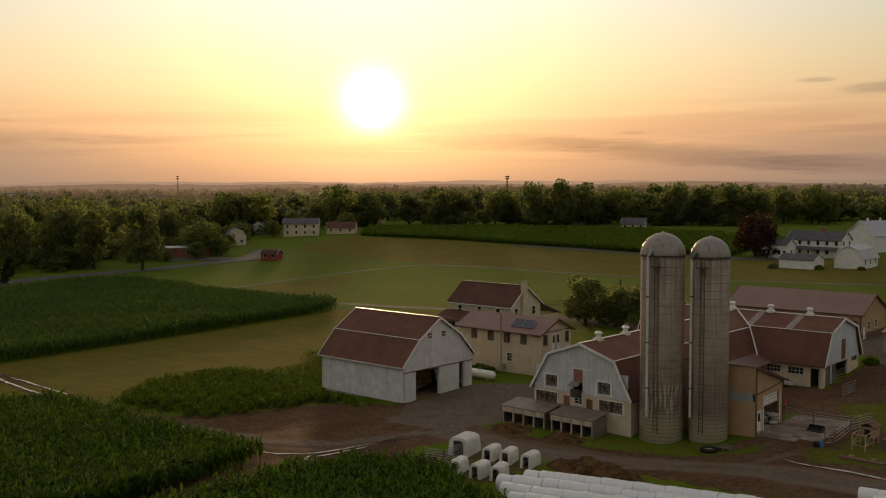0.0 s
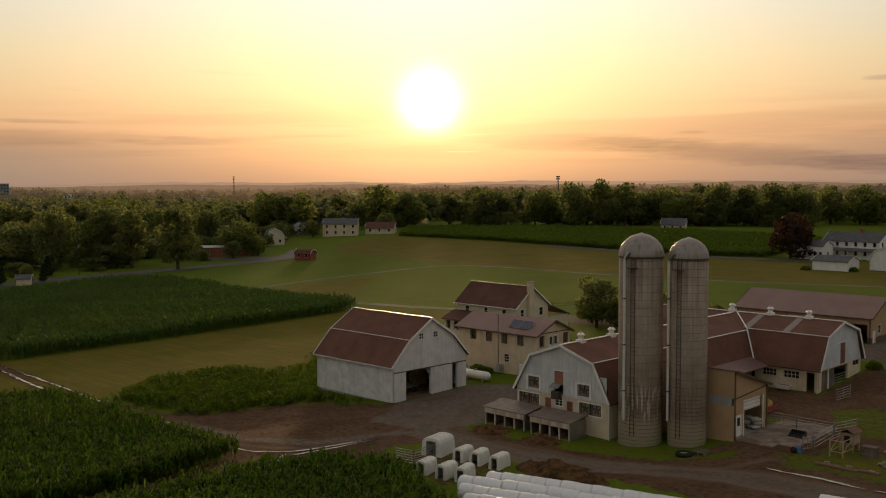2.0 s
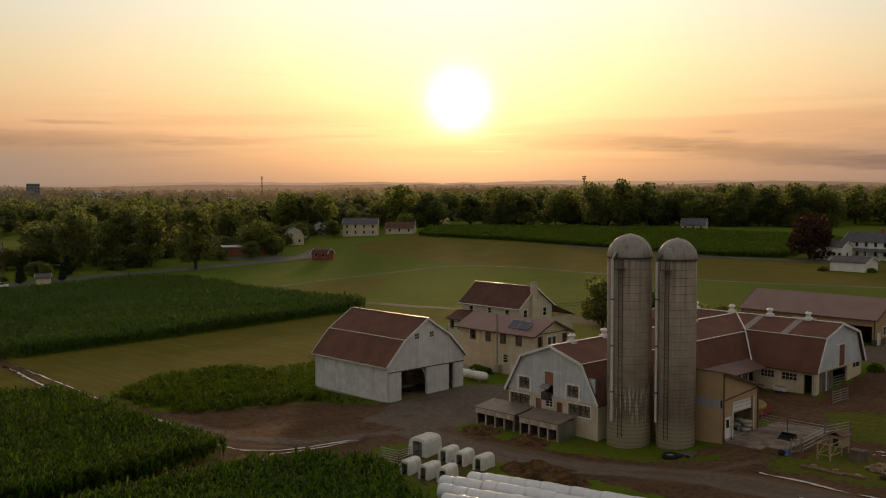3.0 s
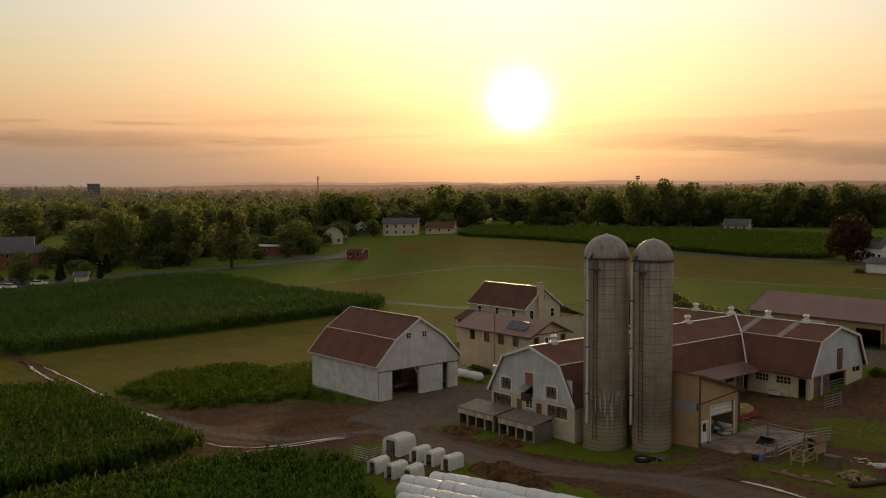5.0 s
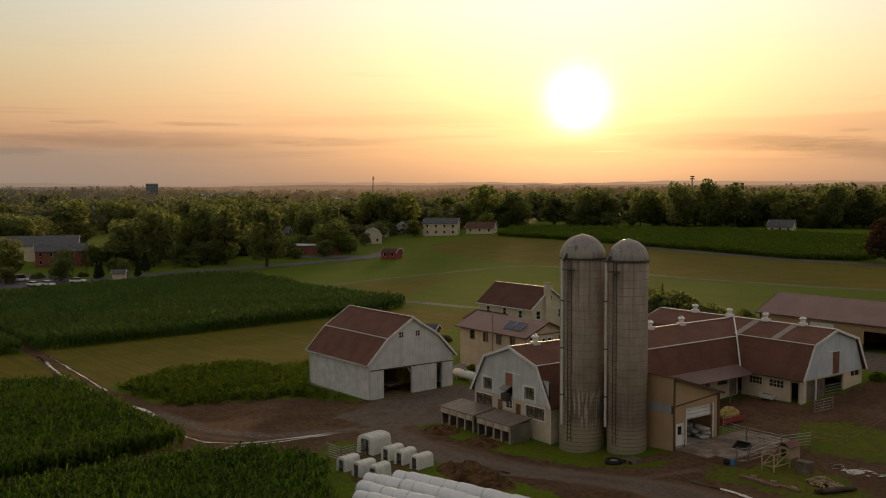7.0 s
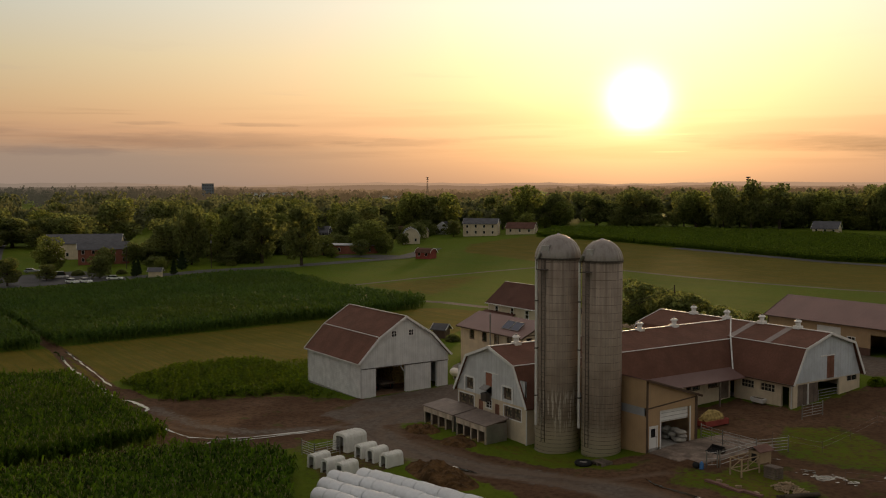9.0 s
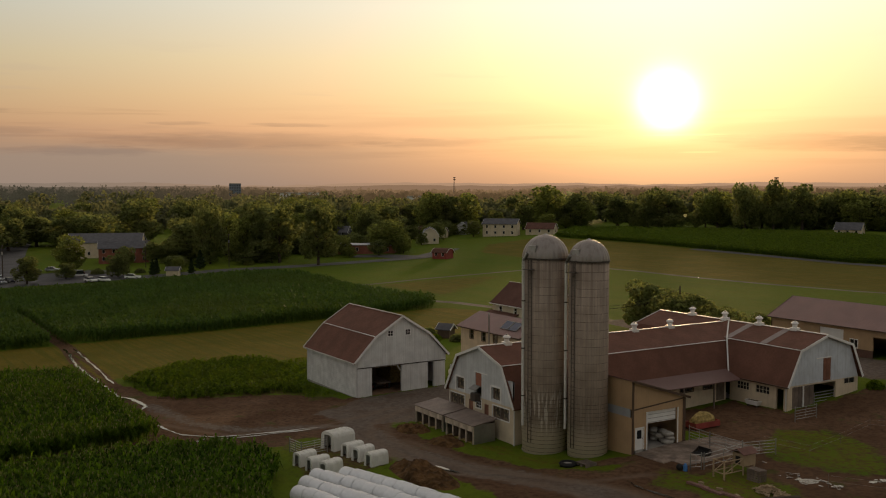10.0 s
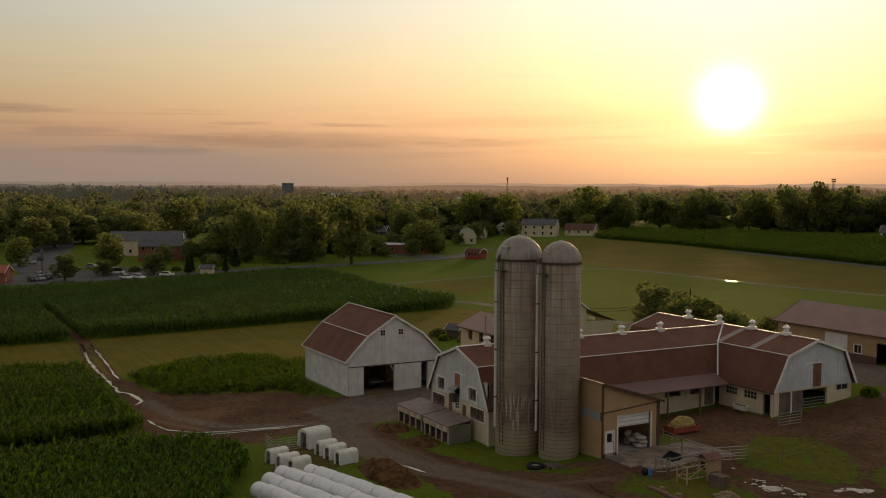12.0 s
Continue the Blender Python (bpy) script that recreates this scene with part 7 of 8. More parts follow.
    if chimney:
        c = part("chimney", block(x + 1.0, x + 1.7, y - 0.35, y + 0.35, zr - 1.2, zr + 1.0), "brick", s)
        part("chimney_cap", block(x + 0.93, x + 1.77, y - 0.42, y + 0.42, zr + 1.003, zr + 1.12), "concrete", c)
    s.matrix_basis = pose(x, y, z, 0, 0, turn)
    return s


def site(x, y):
    return (x, y, float(rise(x, y)))


# the white farm to the north
house(site(-54.5, 172.0), 9.2, 7.4, 2.5, 1.2, 0, "white_trim", "roof_grey", "long low white shed with dark grey roof", "shed", 0, 1, name="low_shed", gcols=0)
house(site(-62.5, 205.0), 16.5, 7.6, 5.2, 2.4, -4, "white_trim", "roof_grey", "white two-storey farmhouse with dark grey roof and porch", "house", 6, 2, porch=True, chimney=True, gcols=2)
house(site(-71.0, 196.0), 8.0, 5.6, 4.0, 1.4, -4, "white_trim", "roof_grey", "white house wing with a windowed porch", "house", 5, 1, gcols=1)
house(site(-43.6, 181.5), 11.5, 7.4, 2.6, 3.5, 90, "white_trim", "roof_pale", "white gambrel barn with pale grey roof", "barn", 3, 1, gambrel=True, name="white_barn", gcols=2)
house(site(-54.0, 238.0), 21.0, 12.0, 5.0, 4.4, 62, "white_trim", "roof_pale", "large white bank barn with pale metal roof", "barn", 2, 2, name="bank_barn", gcols=2)
house(site(-38.0, 214.0), 12.5, 8.0, 2.8, 2.0, 8, "white_trim", "roof_grey", "low white shed with grey roof joined to the barnyard", "shed", 4, 1, name="low_shed", gcols=1)
house(site(-31.0, 198.0), 10.5, 7.0, 2.6, 2.1, 8, "white_trim", "roof_grey", "white wagon shed with dark grey roof", "shed", 3, 1, name="wagon_shed", gcols=1)
for i in range(4):
    d = -7.5 + 5 * i
    roof_vent((-54.0 + d * math.cos(radians(62)), 238.0 + d * math.sin(radians(62)), float(rise(-54, 238)) + 9.32), "roof vents on the bank barn")
# houses beyond the fields
house(site(-284.0, 194.5), 15.0, 9.0, 5.4, 2.2, 44, "tan", "roof_grey", "long two-storey tan house with grey roof", "house", 4, 2, gcols=1)
house(site(-274.5, 209.5), 12.5, 8.0, 2.7, 2.4, 38, "tan", "shingle_dark", "low bungalow with dark brown roof", "house", 3, 1)
house(site(-311.0, 194.0), 9.0, 8.0, 3.2, 2.6, 120, "white_trim", "roof_grey", "small white gabled house", "house", 3, 1)
house(site(-272.0, 150.5), 9.0, 7.0, 3.2, 3.4, -30, "cream", "roof_grey", "cream house with grey gambrel roof", "house", 3, 1, gambrel=True, gcols=2)
house(site(-299.0, 168.0), 12.0, 8.0, 2.9, 2.4, 40, "tan", "shingle_dark", "low tan house with brown roof", "house", 3, 1)
house(site(-166.0, 274.0), 9.5, 6.5, 2.7, 2.5, 22, "tan", "roof_grey", "small tan house with grey roof at the wood's edge", "house", 3, 1, gcols=1)
house(site(-306.0, 123.0), 14.0, 9.0, 5.0, 2.4, 52, "roof_grey", "roof_grey", "dark grey sided two-storey house", "house", 4, 2, gcols=2)
red = house(site(-207.8, 117.0), 5.6, 4.2, 2.3, 1.3, 24, "red_paint", "shingle_dark", "small barn-red garden shed", "shed", 2, 1, gambrel=True, name="garden_shed", gcols=0)
house(site(-250.0, 110.0), 22.0, 8.0, 3.2, 0.5, 54, "brick", "roof_pale", "low brick school with pale flat roof", "building", 4, 1, name="school_building", gcols=2)
house(site(-276.0, 29.0), 16.5, 9.0, 5.2, 2.2, 76, "brick", "roof_grey", "two-storey red brick building with dark grey roof", "building", 5, 2, name="brick_building", gcols=3)
house(site(-305.0, 30.0), 26.0, 18.0, 5.5, 3.0, 70, "tan", "roof_grey", "large tan hall with broad grey roof", "building", 5, 1, name="hall_building", gcols=2)
house(site(-220.2, 29.6), 3.6, 3.0, 2.0, 0.9, 60, "tan", "roof_grey", "tiny tan pump house at the field edge", "shed", 0, 1, name="pump_house", gcols=0)
house(site(-226.0, -31.5), 12.0, 9.0, 3.4, 1.8, 70, "brick", surface("terracotta_roof", (0.32, 0.09, 0.06), 0.7, var=0.15), "low building with a red roof by the parking lot", "building", 4, 1, name="red_roofed_building", gcols=2)
house(site(-430.0, -10.0), 30.0, 14.0, 6.0, 1.0, 70, "tan", "roof_pale", "long pale flat-roofed hall", "building", 6, 1, name="hall_building", gcols=2)
house(site(-65.8, 29.9), 2.2, 2.0, 1.7, 0.7, 30, "brown_trim", "roof_grey", "small dark garden hut", "hut", 0, 1, name="garden_hut", gcols=0)


def strip(name, line, half, material, label, lift=0.06):
    """A road laid on the land."""
    bm = bmesh.new()
    prev = None
    pts = []
    for (x0_, y0_), (x1_, y1_) in zip(line, line[1:]):
        n = max(2, int(math.hypot(x1_ - x0_, y1_ - y0_) / 4))
        pts += [Vector((x0_ + (x1_ - x0_) * i / n, y0_ + (y1_ - y0_) * i / n)) for i in range(n)]
    pts.append(Vector(line[-1]))
    for i, p in enumerate(pts):
        d = (pts[min(i + 1, len(pts) - 1)] - pts[max(i - 1, 0)]).normalized()
        s_ = Vector((-d.y, d.x)) * half
        cur = [bm.verts.new(land(*(p + s_ * k), lift)) for k in (1, 0, -1)]
        if prev:
            for a_ in (0, 1):
                bm.faces.new((prev[a_], prev[a_ + 1], cur[a_ + 1], cur[a_]))
        prev = cur
    bmesh.ops.recalc_face_normals(bm, faces=bm.faces)
    data = bpy.data.meshes.new(name)
    bm.to_mesh(data)
    bm.free()
    data.materials.append(M[material])
    return tagged(new(name, data), label, "road", kind="structure")


strip("road", [(-210, -80), (-219, -30), (-222, 5), (-224, 30), (-226, 48), (-221, 74), (-219, 95), (-217, 113), (-228, 128), (-240, 140)], 4.0, "asphalt", "grey asphalt road along the field edge", 0.10)
strip("road", [(-56, 190), (-78, 185), (-101, 182.3), (-130, 185), (-164, 188.6)], 2.2, "asphalt", "narrow asphalt road past the white farm", 0.10)
strip("road", [(-240, 100), (-233, 108), (-222, 112), (-214, 113)], 5.0, "asphalt", "asphalt forecourt beside the red shed", 0.14)
strip("farm_track", PATHS["field_lane"][0], 0.95, "lane", "pale gravel lane between the fields", 0.05)
strip("farm_track", PATHS["farm_lane"][0], 1.3, "lane", "gravel farm lane along the corn", 0.05)
strip("parking_lot", [(-226, -45), (-236, -12), (-240, 18)], 14.0, "asphalt", "worn asphalt parking lot", 0.12)
strip("road", [(-236, -10), (-270, -12), (-300, -9), (-360, 2), (-420, 15)], 9.0, "asphalt", "asphalt side street", 0.14)


def car(paint, label, tall=1.45, length=4.4):
    """A car: body, glass cabin, wheels, lights."""
    s = thing("car", (0, 0, 0), label, "car", "parked cars")
    van = tall > 1.7
    body = [(-length / 2, 0.35), (length / 2, 0.35), (length / 2, 0.75), (length / 2 - 0.2, 0.9), (-length / 2 + 0.05, 0.95), (-length / 2, 0.8)]
    bm = prism(bmesh.new(), body, "y", -0.88, 0.88)
    bmesh.ops.bevel(bm, geom=bm.edges[:], offset=0.06, segments=2, affect="EDGES")
    part("body", bm, paint, s)
    cab = [(-length / 2 + 0.25, 0.9), (length / 2 - (0.7 if van else 1.25), 0.9), (length / 2 - (1.3 if van else 1.9), tall - 0.05), (-length / 2 + (0.35 if van else 0.75), tall - 0.05)]
    part("cabin_glass", prism(bmesh.new(), cab, "y", -0.78, 0.78), "glass", s)
    part("roof", block(cab[3][0], cab[2][0], -0.78, 0.78, tall - 0.048, tall), paint, s)
    for x in (-length * 0.31, length * 0.31):
        for y in (-0.9, 0.72):
            t = part("wheel", pipe((x, y, 0.32), (x, y + 0.18, 0.32), 0.32, 14), "black", s)
            part("rim", pipe((x, y - 0.005, 0.32), (x, y + 0.185, 0.32), 0.18, 10), "galv", t)
    for y in (-0.75, 0.45):
        part("headlight", block(length / 2 - 0.02, length / 2 + 0.015, y, y + 0.3, 0.62, 0.76), "white_trim", s)
    return s


cars = {"car_white": car("car_white", "white hatchback parked on the asphalt"), "car_dark": car("car_dark", "dark saloon parked on the asphalt"),
        "car_silver": car("car_silver", "silver car parked on the asphalt"), "van": car("car_white", "white van parked on the asphalt", 2.1, 5.2)}
lot = [("van", -234.5, 5.3, 75), ("car_white", -218.0, 5.2, 20), ("car_white", -216.5, 8.6, 18), ("car_white", -219.0, 17.3, 60), ("car_dark", -225.0, -19.5, 10), ("car_silver", -227.5, -17.0, 10),
       ("car_dark", -230.0, -14.5, 8), ("car_silver", -238.0, -16.0, 12), ("car_dark", -296.0, -9.2, 165), ("car_silver", -284.0, -14.0, 30), ("car_dark", -254.0, -4.0, 60), ("car_silver", -257.0, 2.0, 62), ("car_white", -262.0, 52.0, 20)]
seen_car = set()
for kind, x, y, r in lot:
    m = pose(x, y, float(rise(x, y)) + 0.13, 0, 0, r)
    if kind in seen_car:
        copy_thing(cars[kind], m)
    else:
        cars[kind].matrix_basis = m
        seen_car.add(kind)
for x, y, t in ((-234.6, 52.1, 11), (-268.0, 66.0, 11), (-232.0, -16.0, 11), (-300.0, -20.0, 10), (-262, 90, 10), (-252, 30, 10)):
    pole(on(x, y), t, 1)


def lattice_mast(x, y, tall, wide, label):
    z = float(rise(x, y))
    s = thing("radio_mast", (x, y, z), label, "mast")
    for a_, b_ in ((-1, -1), (1, -1), (0, 1)):
        part("mast_leg", tube(bmesh.new(), (x + a_ * wide, y + b_ * wide, z), (x + a_ * wide * 0.3, y + b_ * wide * 0.3, z + tall), 0.35, 0.25, 5), "steel_dark", s)
    for i in range(8):
        k = 1 - 0.7 * i / 8
        part("mast_ring", beam((x - wide * k, y - wide * k, z + tall * i / 8), (x + wide * k, y - wide * k, z + tall * i / 8), 0.3, 0.3), "steel_dark", s)
    for i in range(2):
        part("antenna_rack", block(x - 1.7, x + 1.7, y - 1.7, y + 1.7, z + tall * (0.86 + 0.1 * i), z + tall * (0.86 + 0.1 * i) + 1.4), "steel_dark", s)


lattice_mast(-690, 862, 26, 1.6, "dark lattice radio mast above the far trees")
lattice_mast(-1640, 1030, 40, 1.8, "slender far radio mast")


def tower_block(x, y, w_, d_, tall, turn, label, mat, cols, rows):
    z = float(rise(x, y)) - 2
    s = thing("tower_block", (x, y, z), label, "building")
    part("tower_body", block(x - w_ / 2, x + w_ / 2, y - d_ / 2, y + d_ / 2, z, z + tall), mat, s)
    part("parapet", block(x - w_ / 2 - 0.3, x + w_ / 2 + 0.3, y - d_ / 2 - 0.3, y + d_ / 2 + 0.3, z + tall + 0.003, z + tall + 1.0), "concrete", s)
    for c in range(cols):
        for r in range(rows):
            u = x - w_ / 2 + w_ * (c + 0.5) / cols
            part("window", put_box(bmesh.new(), "-y", y - d_ / 2, u - w_ / cols * 0.22, u + w_ / cols * 0.22, 0.01, 0.1, z + tall * (r + 0.3) / rows, z + tall * (r + 0.75) / rows), "glass", s)
    s.matrix_basis = pose(x, y, z, 0, 0, turn)


tower_block(-1166, 392, 15, 12, 27, 70, "grey-blue office tower on the horizon", surface("blue_grey_cladding", (0.20, 0.23, 0.29), 0.5), 5, 8)
tower_block(-1140, 460, 70, 16, 15, 72, "long pale commercial block on the horizon", "white_trim", 18, 2)
tower_block(-1000, 560, 40, 14, 11, 66, "long pale warehouse among far trees", "white_trim", 8, 1)
tower_block(-700, 190, 36, 18, 10, 70, "pale warehouse among trees", "white_trim", 8, 1)
tower_block(-880, 330, 60, 18, 9, 70, "white long-roofed store among trees", "white_trim", 10, 1)


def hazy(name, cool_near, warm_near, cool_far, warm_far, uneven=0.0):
    """Glowing distance with the haze put into its colour: warm towards the sunset, grey away from it, paler the farther
    off.
    """
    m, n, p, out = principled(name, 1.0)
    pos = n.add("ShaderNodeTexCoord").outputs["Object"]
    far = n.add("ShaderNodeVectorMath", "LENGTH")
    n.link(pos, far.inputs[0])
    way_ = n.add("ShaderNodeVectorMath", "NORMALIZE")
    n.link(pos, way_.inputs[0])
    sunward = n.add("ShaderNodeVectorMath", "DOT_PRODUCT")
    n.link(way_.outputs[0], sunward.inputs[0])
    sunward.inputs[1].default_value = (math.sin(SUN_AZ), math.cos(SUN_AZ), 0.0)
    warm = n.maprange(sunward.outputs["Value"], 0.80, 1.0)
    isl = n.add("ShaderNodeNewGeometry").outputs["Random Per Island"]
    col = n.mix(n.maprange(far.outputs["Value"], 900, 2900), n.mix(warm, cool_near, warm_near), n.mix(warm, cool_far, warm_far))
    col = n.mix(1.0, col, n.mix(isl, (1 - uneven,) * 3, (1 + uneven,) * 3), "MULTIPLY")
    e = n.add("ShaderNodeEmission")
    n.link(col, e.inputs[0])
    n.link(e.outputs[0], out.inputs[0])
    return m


def hills():
    """Hazy ridges on the far horizon, a glowing backdrop of distance."""
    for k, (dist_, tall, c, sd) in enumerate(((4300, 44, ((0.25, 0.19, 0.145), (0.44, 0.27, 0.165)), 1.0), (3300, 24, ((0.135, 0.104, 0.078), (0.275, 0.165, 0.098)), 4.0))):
        bm = bmesh.new()
        prev = None
        for i in range(241):
            a_ = radians(60 + 150 * i / 240)
            r = dist_
            x, y = 10 + r * math.cos(a_), r * math.sin(a_)
            t = tall * (0.55 + 0.5 * noise.noise(Vector((i * 0.06, sd, 0))) + 0.16 * noise.noise(Vector((i * 0.5, sd, 3))))
            cur = (bm.verts.new((x, y, -20)), bm.verts.new((x, y, 12 + t)), bm.verts.new((x * 1.03, y * 1.03, -20)))
            if prev:
                bm.faces.new((prev[0], cur[0], cur[1], prev[1]))
                bm.faces.new((prev[1], cur[1], cur[2], prev[2]))
            prev = cur
        bmesh.ops.recalc_face_normals(bm, faces=bm.faces)
        data = bpy.data.meshes.new("backdrop")
        bm.to_mesh(data)
        bm.free()
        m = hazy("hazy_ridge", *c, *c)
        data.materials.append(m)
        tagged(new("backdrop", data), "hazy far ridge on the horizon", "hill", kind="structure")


hills()


# ---- plants ----
rt = random.Random(77)


def cards(P, size, rs, flat=0.0, aspect=1.0):
    """Small leaf quads at the places P (n x 3), turned at random. Returns vertices and faces."""
    n = len(P)
    d = rs.normal(size=(n, 3))
    d[:, 2] = d[:, 2] * (1 - flat) + flat * 1.2
    d /= np.linalg.norm(d, axis=1)[:, None]
    e = np.cross(d, rs.normal(size=(n, 3)))
    e /= np.linalg.norm(e, axis=1)[:, None] + 1e-9
    f = np.cross(d, e)
    s = size * rs.uniform(0.6, 1.3, n)[:, None]
    e, f = e * s, f * s * aspect
    V = np.stack([P - e - f * 0.55, P + e * 0.9 - f * 0.8, P + e + f * 0.6, P - e * 0.7 + f], 1).reshape(-1, 3)
    return V, np.arange(4 * n).reshape(n, 4)


def mesh_of(name, V, Fc, material):
    data = bpy.data.meshes.new(name)
    data.from_pydata(V.tolist(), [], Fc.tolist())
    data.materials.append(M[material])
    return data


def crown_points(rs, tall, wide, n, kind):
    """Places of leaf clumps: several lobes round the limbs, denser on their outsides, with gaps."""
    if kind == 2:
        z = rs.uniform(0.06, 1.0, n) ** 0.8
        a_ = rs.uniform(0, 6.28, n)
        tier = 0.75 + 0.25 * np.sin(z * 34)
        r = wide * (1.02 - z) * tier * np.sqrt(rs.uniform(0.35, 1, n))
        return np.stack([np.cos(a_) * r, np.sin(a_) * r, z * tall], -1)
    lobes = rs.integers(11, 15)
    c = []
    for i in range(lobes):
        t = (i + 0.5) / lobes
        zz = 0.20 + 0.68 * t + rs.normal(0, 0.04)
        ring = wide * 0.62 * math.sqrt(max(0.05, 1 - ((zz - 0.46) / 0.50) ** 2))
        a_ = i * 2.4 + rs.normal(0, 0.4)
        rr = ring * rs.uniform(0.55, 1.0)
        c.append((math.cos(a_) * rr, math.sin(a_) * rr, zz * tall, wide * rs.uniform(0.34, 0.52)))
    c = np.array(c)
    k = rs.integers(0, lobes, n)
    d = rs.normal(size=(n, 3))
    d /= np.linalg.norm(d, axis=1)[:, None]
    r = c[k, 3] * rs.uniform(0.45, 1.05, n) ** 0.5
    P = c[k, :3] + d * r[:, None] * np.array([1, 1, 0.82])
    return P[P[:, 2] > tall * 0.05]


def tree_proto(seed, tall, wide, leaf, kind, count, card, label):
    """A tree: tapered trunk with limbs, and a crown of many leaf clumps."""
    rs = np.random.default_rng(seed)
    s = thing("tree", (0, 0, 0), label, "tree", "trees round the fields")
    bm = bmesh.new()
    top = tall * (0.95 if kind == 2 else 0.62)
    r0 = max(0.09, 0.024 * tall)
    tube(bm, (0, 0, -0.6), (0.05, 0, tall * 0.25), r0 * 1.25, r0 * 0.85, 9)
    tube(bm, (0.05, 0, tall * 0.25), (0.1, 0.05, top), r0 * 0.85, r0 * 0.2, 8)
    if kind != 2:
        for i in range(8):
            a_ = i * 2.4
            z = tall * (0.22 + 0.05 * i)
            tube(bm, (0.05, 0, z), (math.cos(a_) * wide * 0.62, math.sin(a_) * wide * 0.62, z + tall * 0.2), r0 * 0.4, r0 * 0.1, 6)
    part("trunk", bm, "bark", s)
    P = crown_points(rs, tall, wide, count, kind)
    V, Fc = cards(P, card, rs, 0.25)
    ob = new("crown", mesh_of("crown", V, Fc, leaf))
    ob.parent = s
    return s


PROTO = [
    tree_proto(11, 16, 6.2, "leaf", 0, 2700, 0.34, "broad dark green deciduous tree at the field edge"),
    tree_proto(12, 16, 6.8, "leaf_light", 1, 2700, 0.34, "rounded light green maple at the field edge"),
    tree_proto(13, 7, 1.9, "leaf_dark", 2, 1200, 0.24, "dark pointed spruce by the road"),
    tree_proto(14, 12, 7.0, "leaf_purple", 3, 2200, 0.40, "dark copper beech beside the white farm"),
    tree_proto(15, 17, 5.2, "leaf", 0, 2400, 0.34, "tall narrow dark green tree in the wood's edge"),
    tree_proto(16, 15, 7.4, "leaf", 0, 2900, 0.36, "wide spreading green tree in the wood's edge"),
]
BASE = [(16, 6.2), (16, 6.8), (7, 1.9), (12, 7.0), (17, 5.2), (15, 7.4)]
used = set()


def plant(x, y, tall, wide, k):
    sc = (wide / BASE[k][1], wide / BASE[k][1] * rt.uniform(0.9, 1.1), tall / BASE[k][0])
    m = pose(x, y, float(rise(x, y)) - 0.1, 0, 0, rt.uniform(0, 360))
    if k in used:
        ob = copy_thing(PROTO[k], m)
    else:
        ob = PROTO[k]
        ob.matrix_basis = m
        used.add(k)
    ob.scale = sc
    return ob


WEST = [(-220, 77, 20, 7.2, 0), (-250, 51, 20, 6.6, 5), (-259, 66, 15, 5.9, 1), (-272, 79, 18, 7.2, 0), (-238, 71, 20, 6.6, 4), (-246, 117, 12, 8.6, 1), (-317, 178, 20, 9.1, 1), (-317, 197, 19, 10.0, 1),
        (-303, 148, 16, 8.5, 0), (-283, 127, 15, 6.8, 5), (-316, 186, 19, 9.1, 0), (-223, -11, 8, 4.4, 0), (-251, 6, 12, 6.1, 1), (-227, 15, 7, 4.5, 5), (-276, -18, 10, 5.1, 1), (-229, 27, 5, 1.8, 2)]
WEST2 = [(-226, 25, 5, 1.6, 2), (-229, 34, 5, 2.2, 1), (-223, 36, 5, 1.8, 2), (-262, 47, 15, 9.1, 0), (-256, 74, 20, 9.2, 5), (-276, 66, 16, 8.5, 1), (-330, 47, 20, 11.0, 0), (-358, 37, 14, 10.2, 5), (-369, 16, 13, 10.4, 0), (-417, 0, 18, 11.4, 5), (-231, 1, 5, 3.5, 0), (-236, 43, 6, 2.6, 2)]
NORTH = [(-310, 240, 21, 10.0, 1), (-305, 254, 16, 8.5, 0), (-312, 227, 13, 6.0, 4), (-218, 275, 20, 7.2, 5), (-208, 281, 21, 7.7, 0), (-202, 292, 20, 7.3, 4), (-168, 312, 19, 7.8, 5), (-159, 321, 18, 7.3, 0), (-149, 329, 19, 7.9, 5), (-148, 343, 16, 6.0, 4),
         (-138, 360, 16, 8.3, 0), (-77, 193, 12, 7.8, 3), (-128, 384, 11, 8.6, 1), (-112, 400, 12, 8.0, 0), (-62, 290, 12, 7, 1), (-20, 300, 12, 7, 0)]
for row in WEST + WEST2 + NORTH:
    plant(*row)
# the tree line behind the far strip of corn
for i in range(26):
    t = i / 25
    x, y = -300 + 165 * t + rt.uniform(-5, 5), 248 + 88 * t ** 1.1 + rt.uniform(-2, 10)
    plant(x, y, rt.uniform(12.5, 17), rt.uniform(6, 8), rt.choice((0, 0, 4, 5, 5, 1)))
# woods round the houses and behind the parking lot
for i in range(190):
    while True:
        d, a_ = rt.uniform(330, 560), radians(rt.uniform(88, 186))
        x, y = 48 + d * math.cos(a_), -70 + d * math.sin(a_)
        if (y - x) > 300 and not (-300 < x < -100 and y < 246 + (x + 300) * 0.55) and not (x > -210 and y < 100) and not (-330 < x < -225 and -30 < y < 60) and not (-300 < x < -262 and 140 < y < 215) and not (-265 < x < -195 and 80 < y < 245) and not (-110 < x < 0 and y < 300):
            break
    plant(x, y, rt.uniform(11, 18), rt.uniform(6, 9.5), rt.choice((0, 0, 1, 4, 5, 5)))
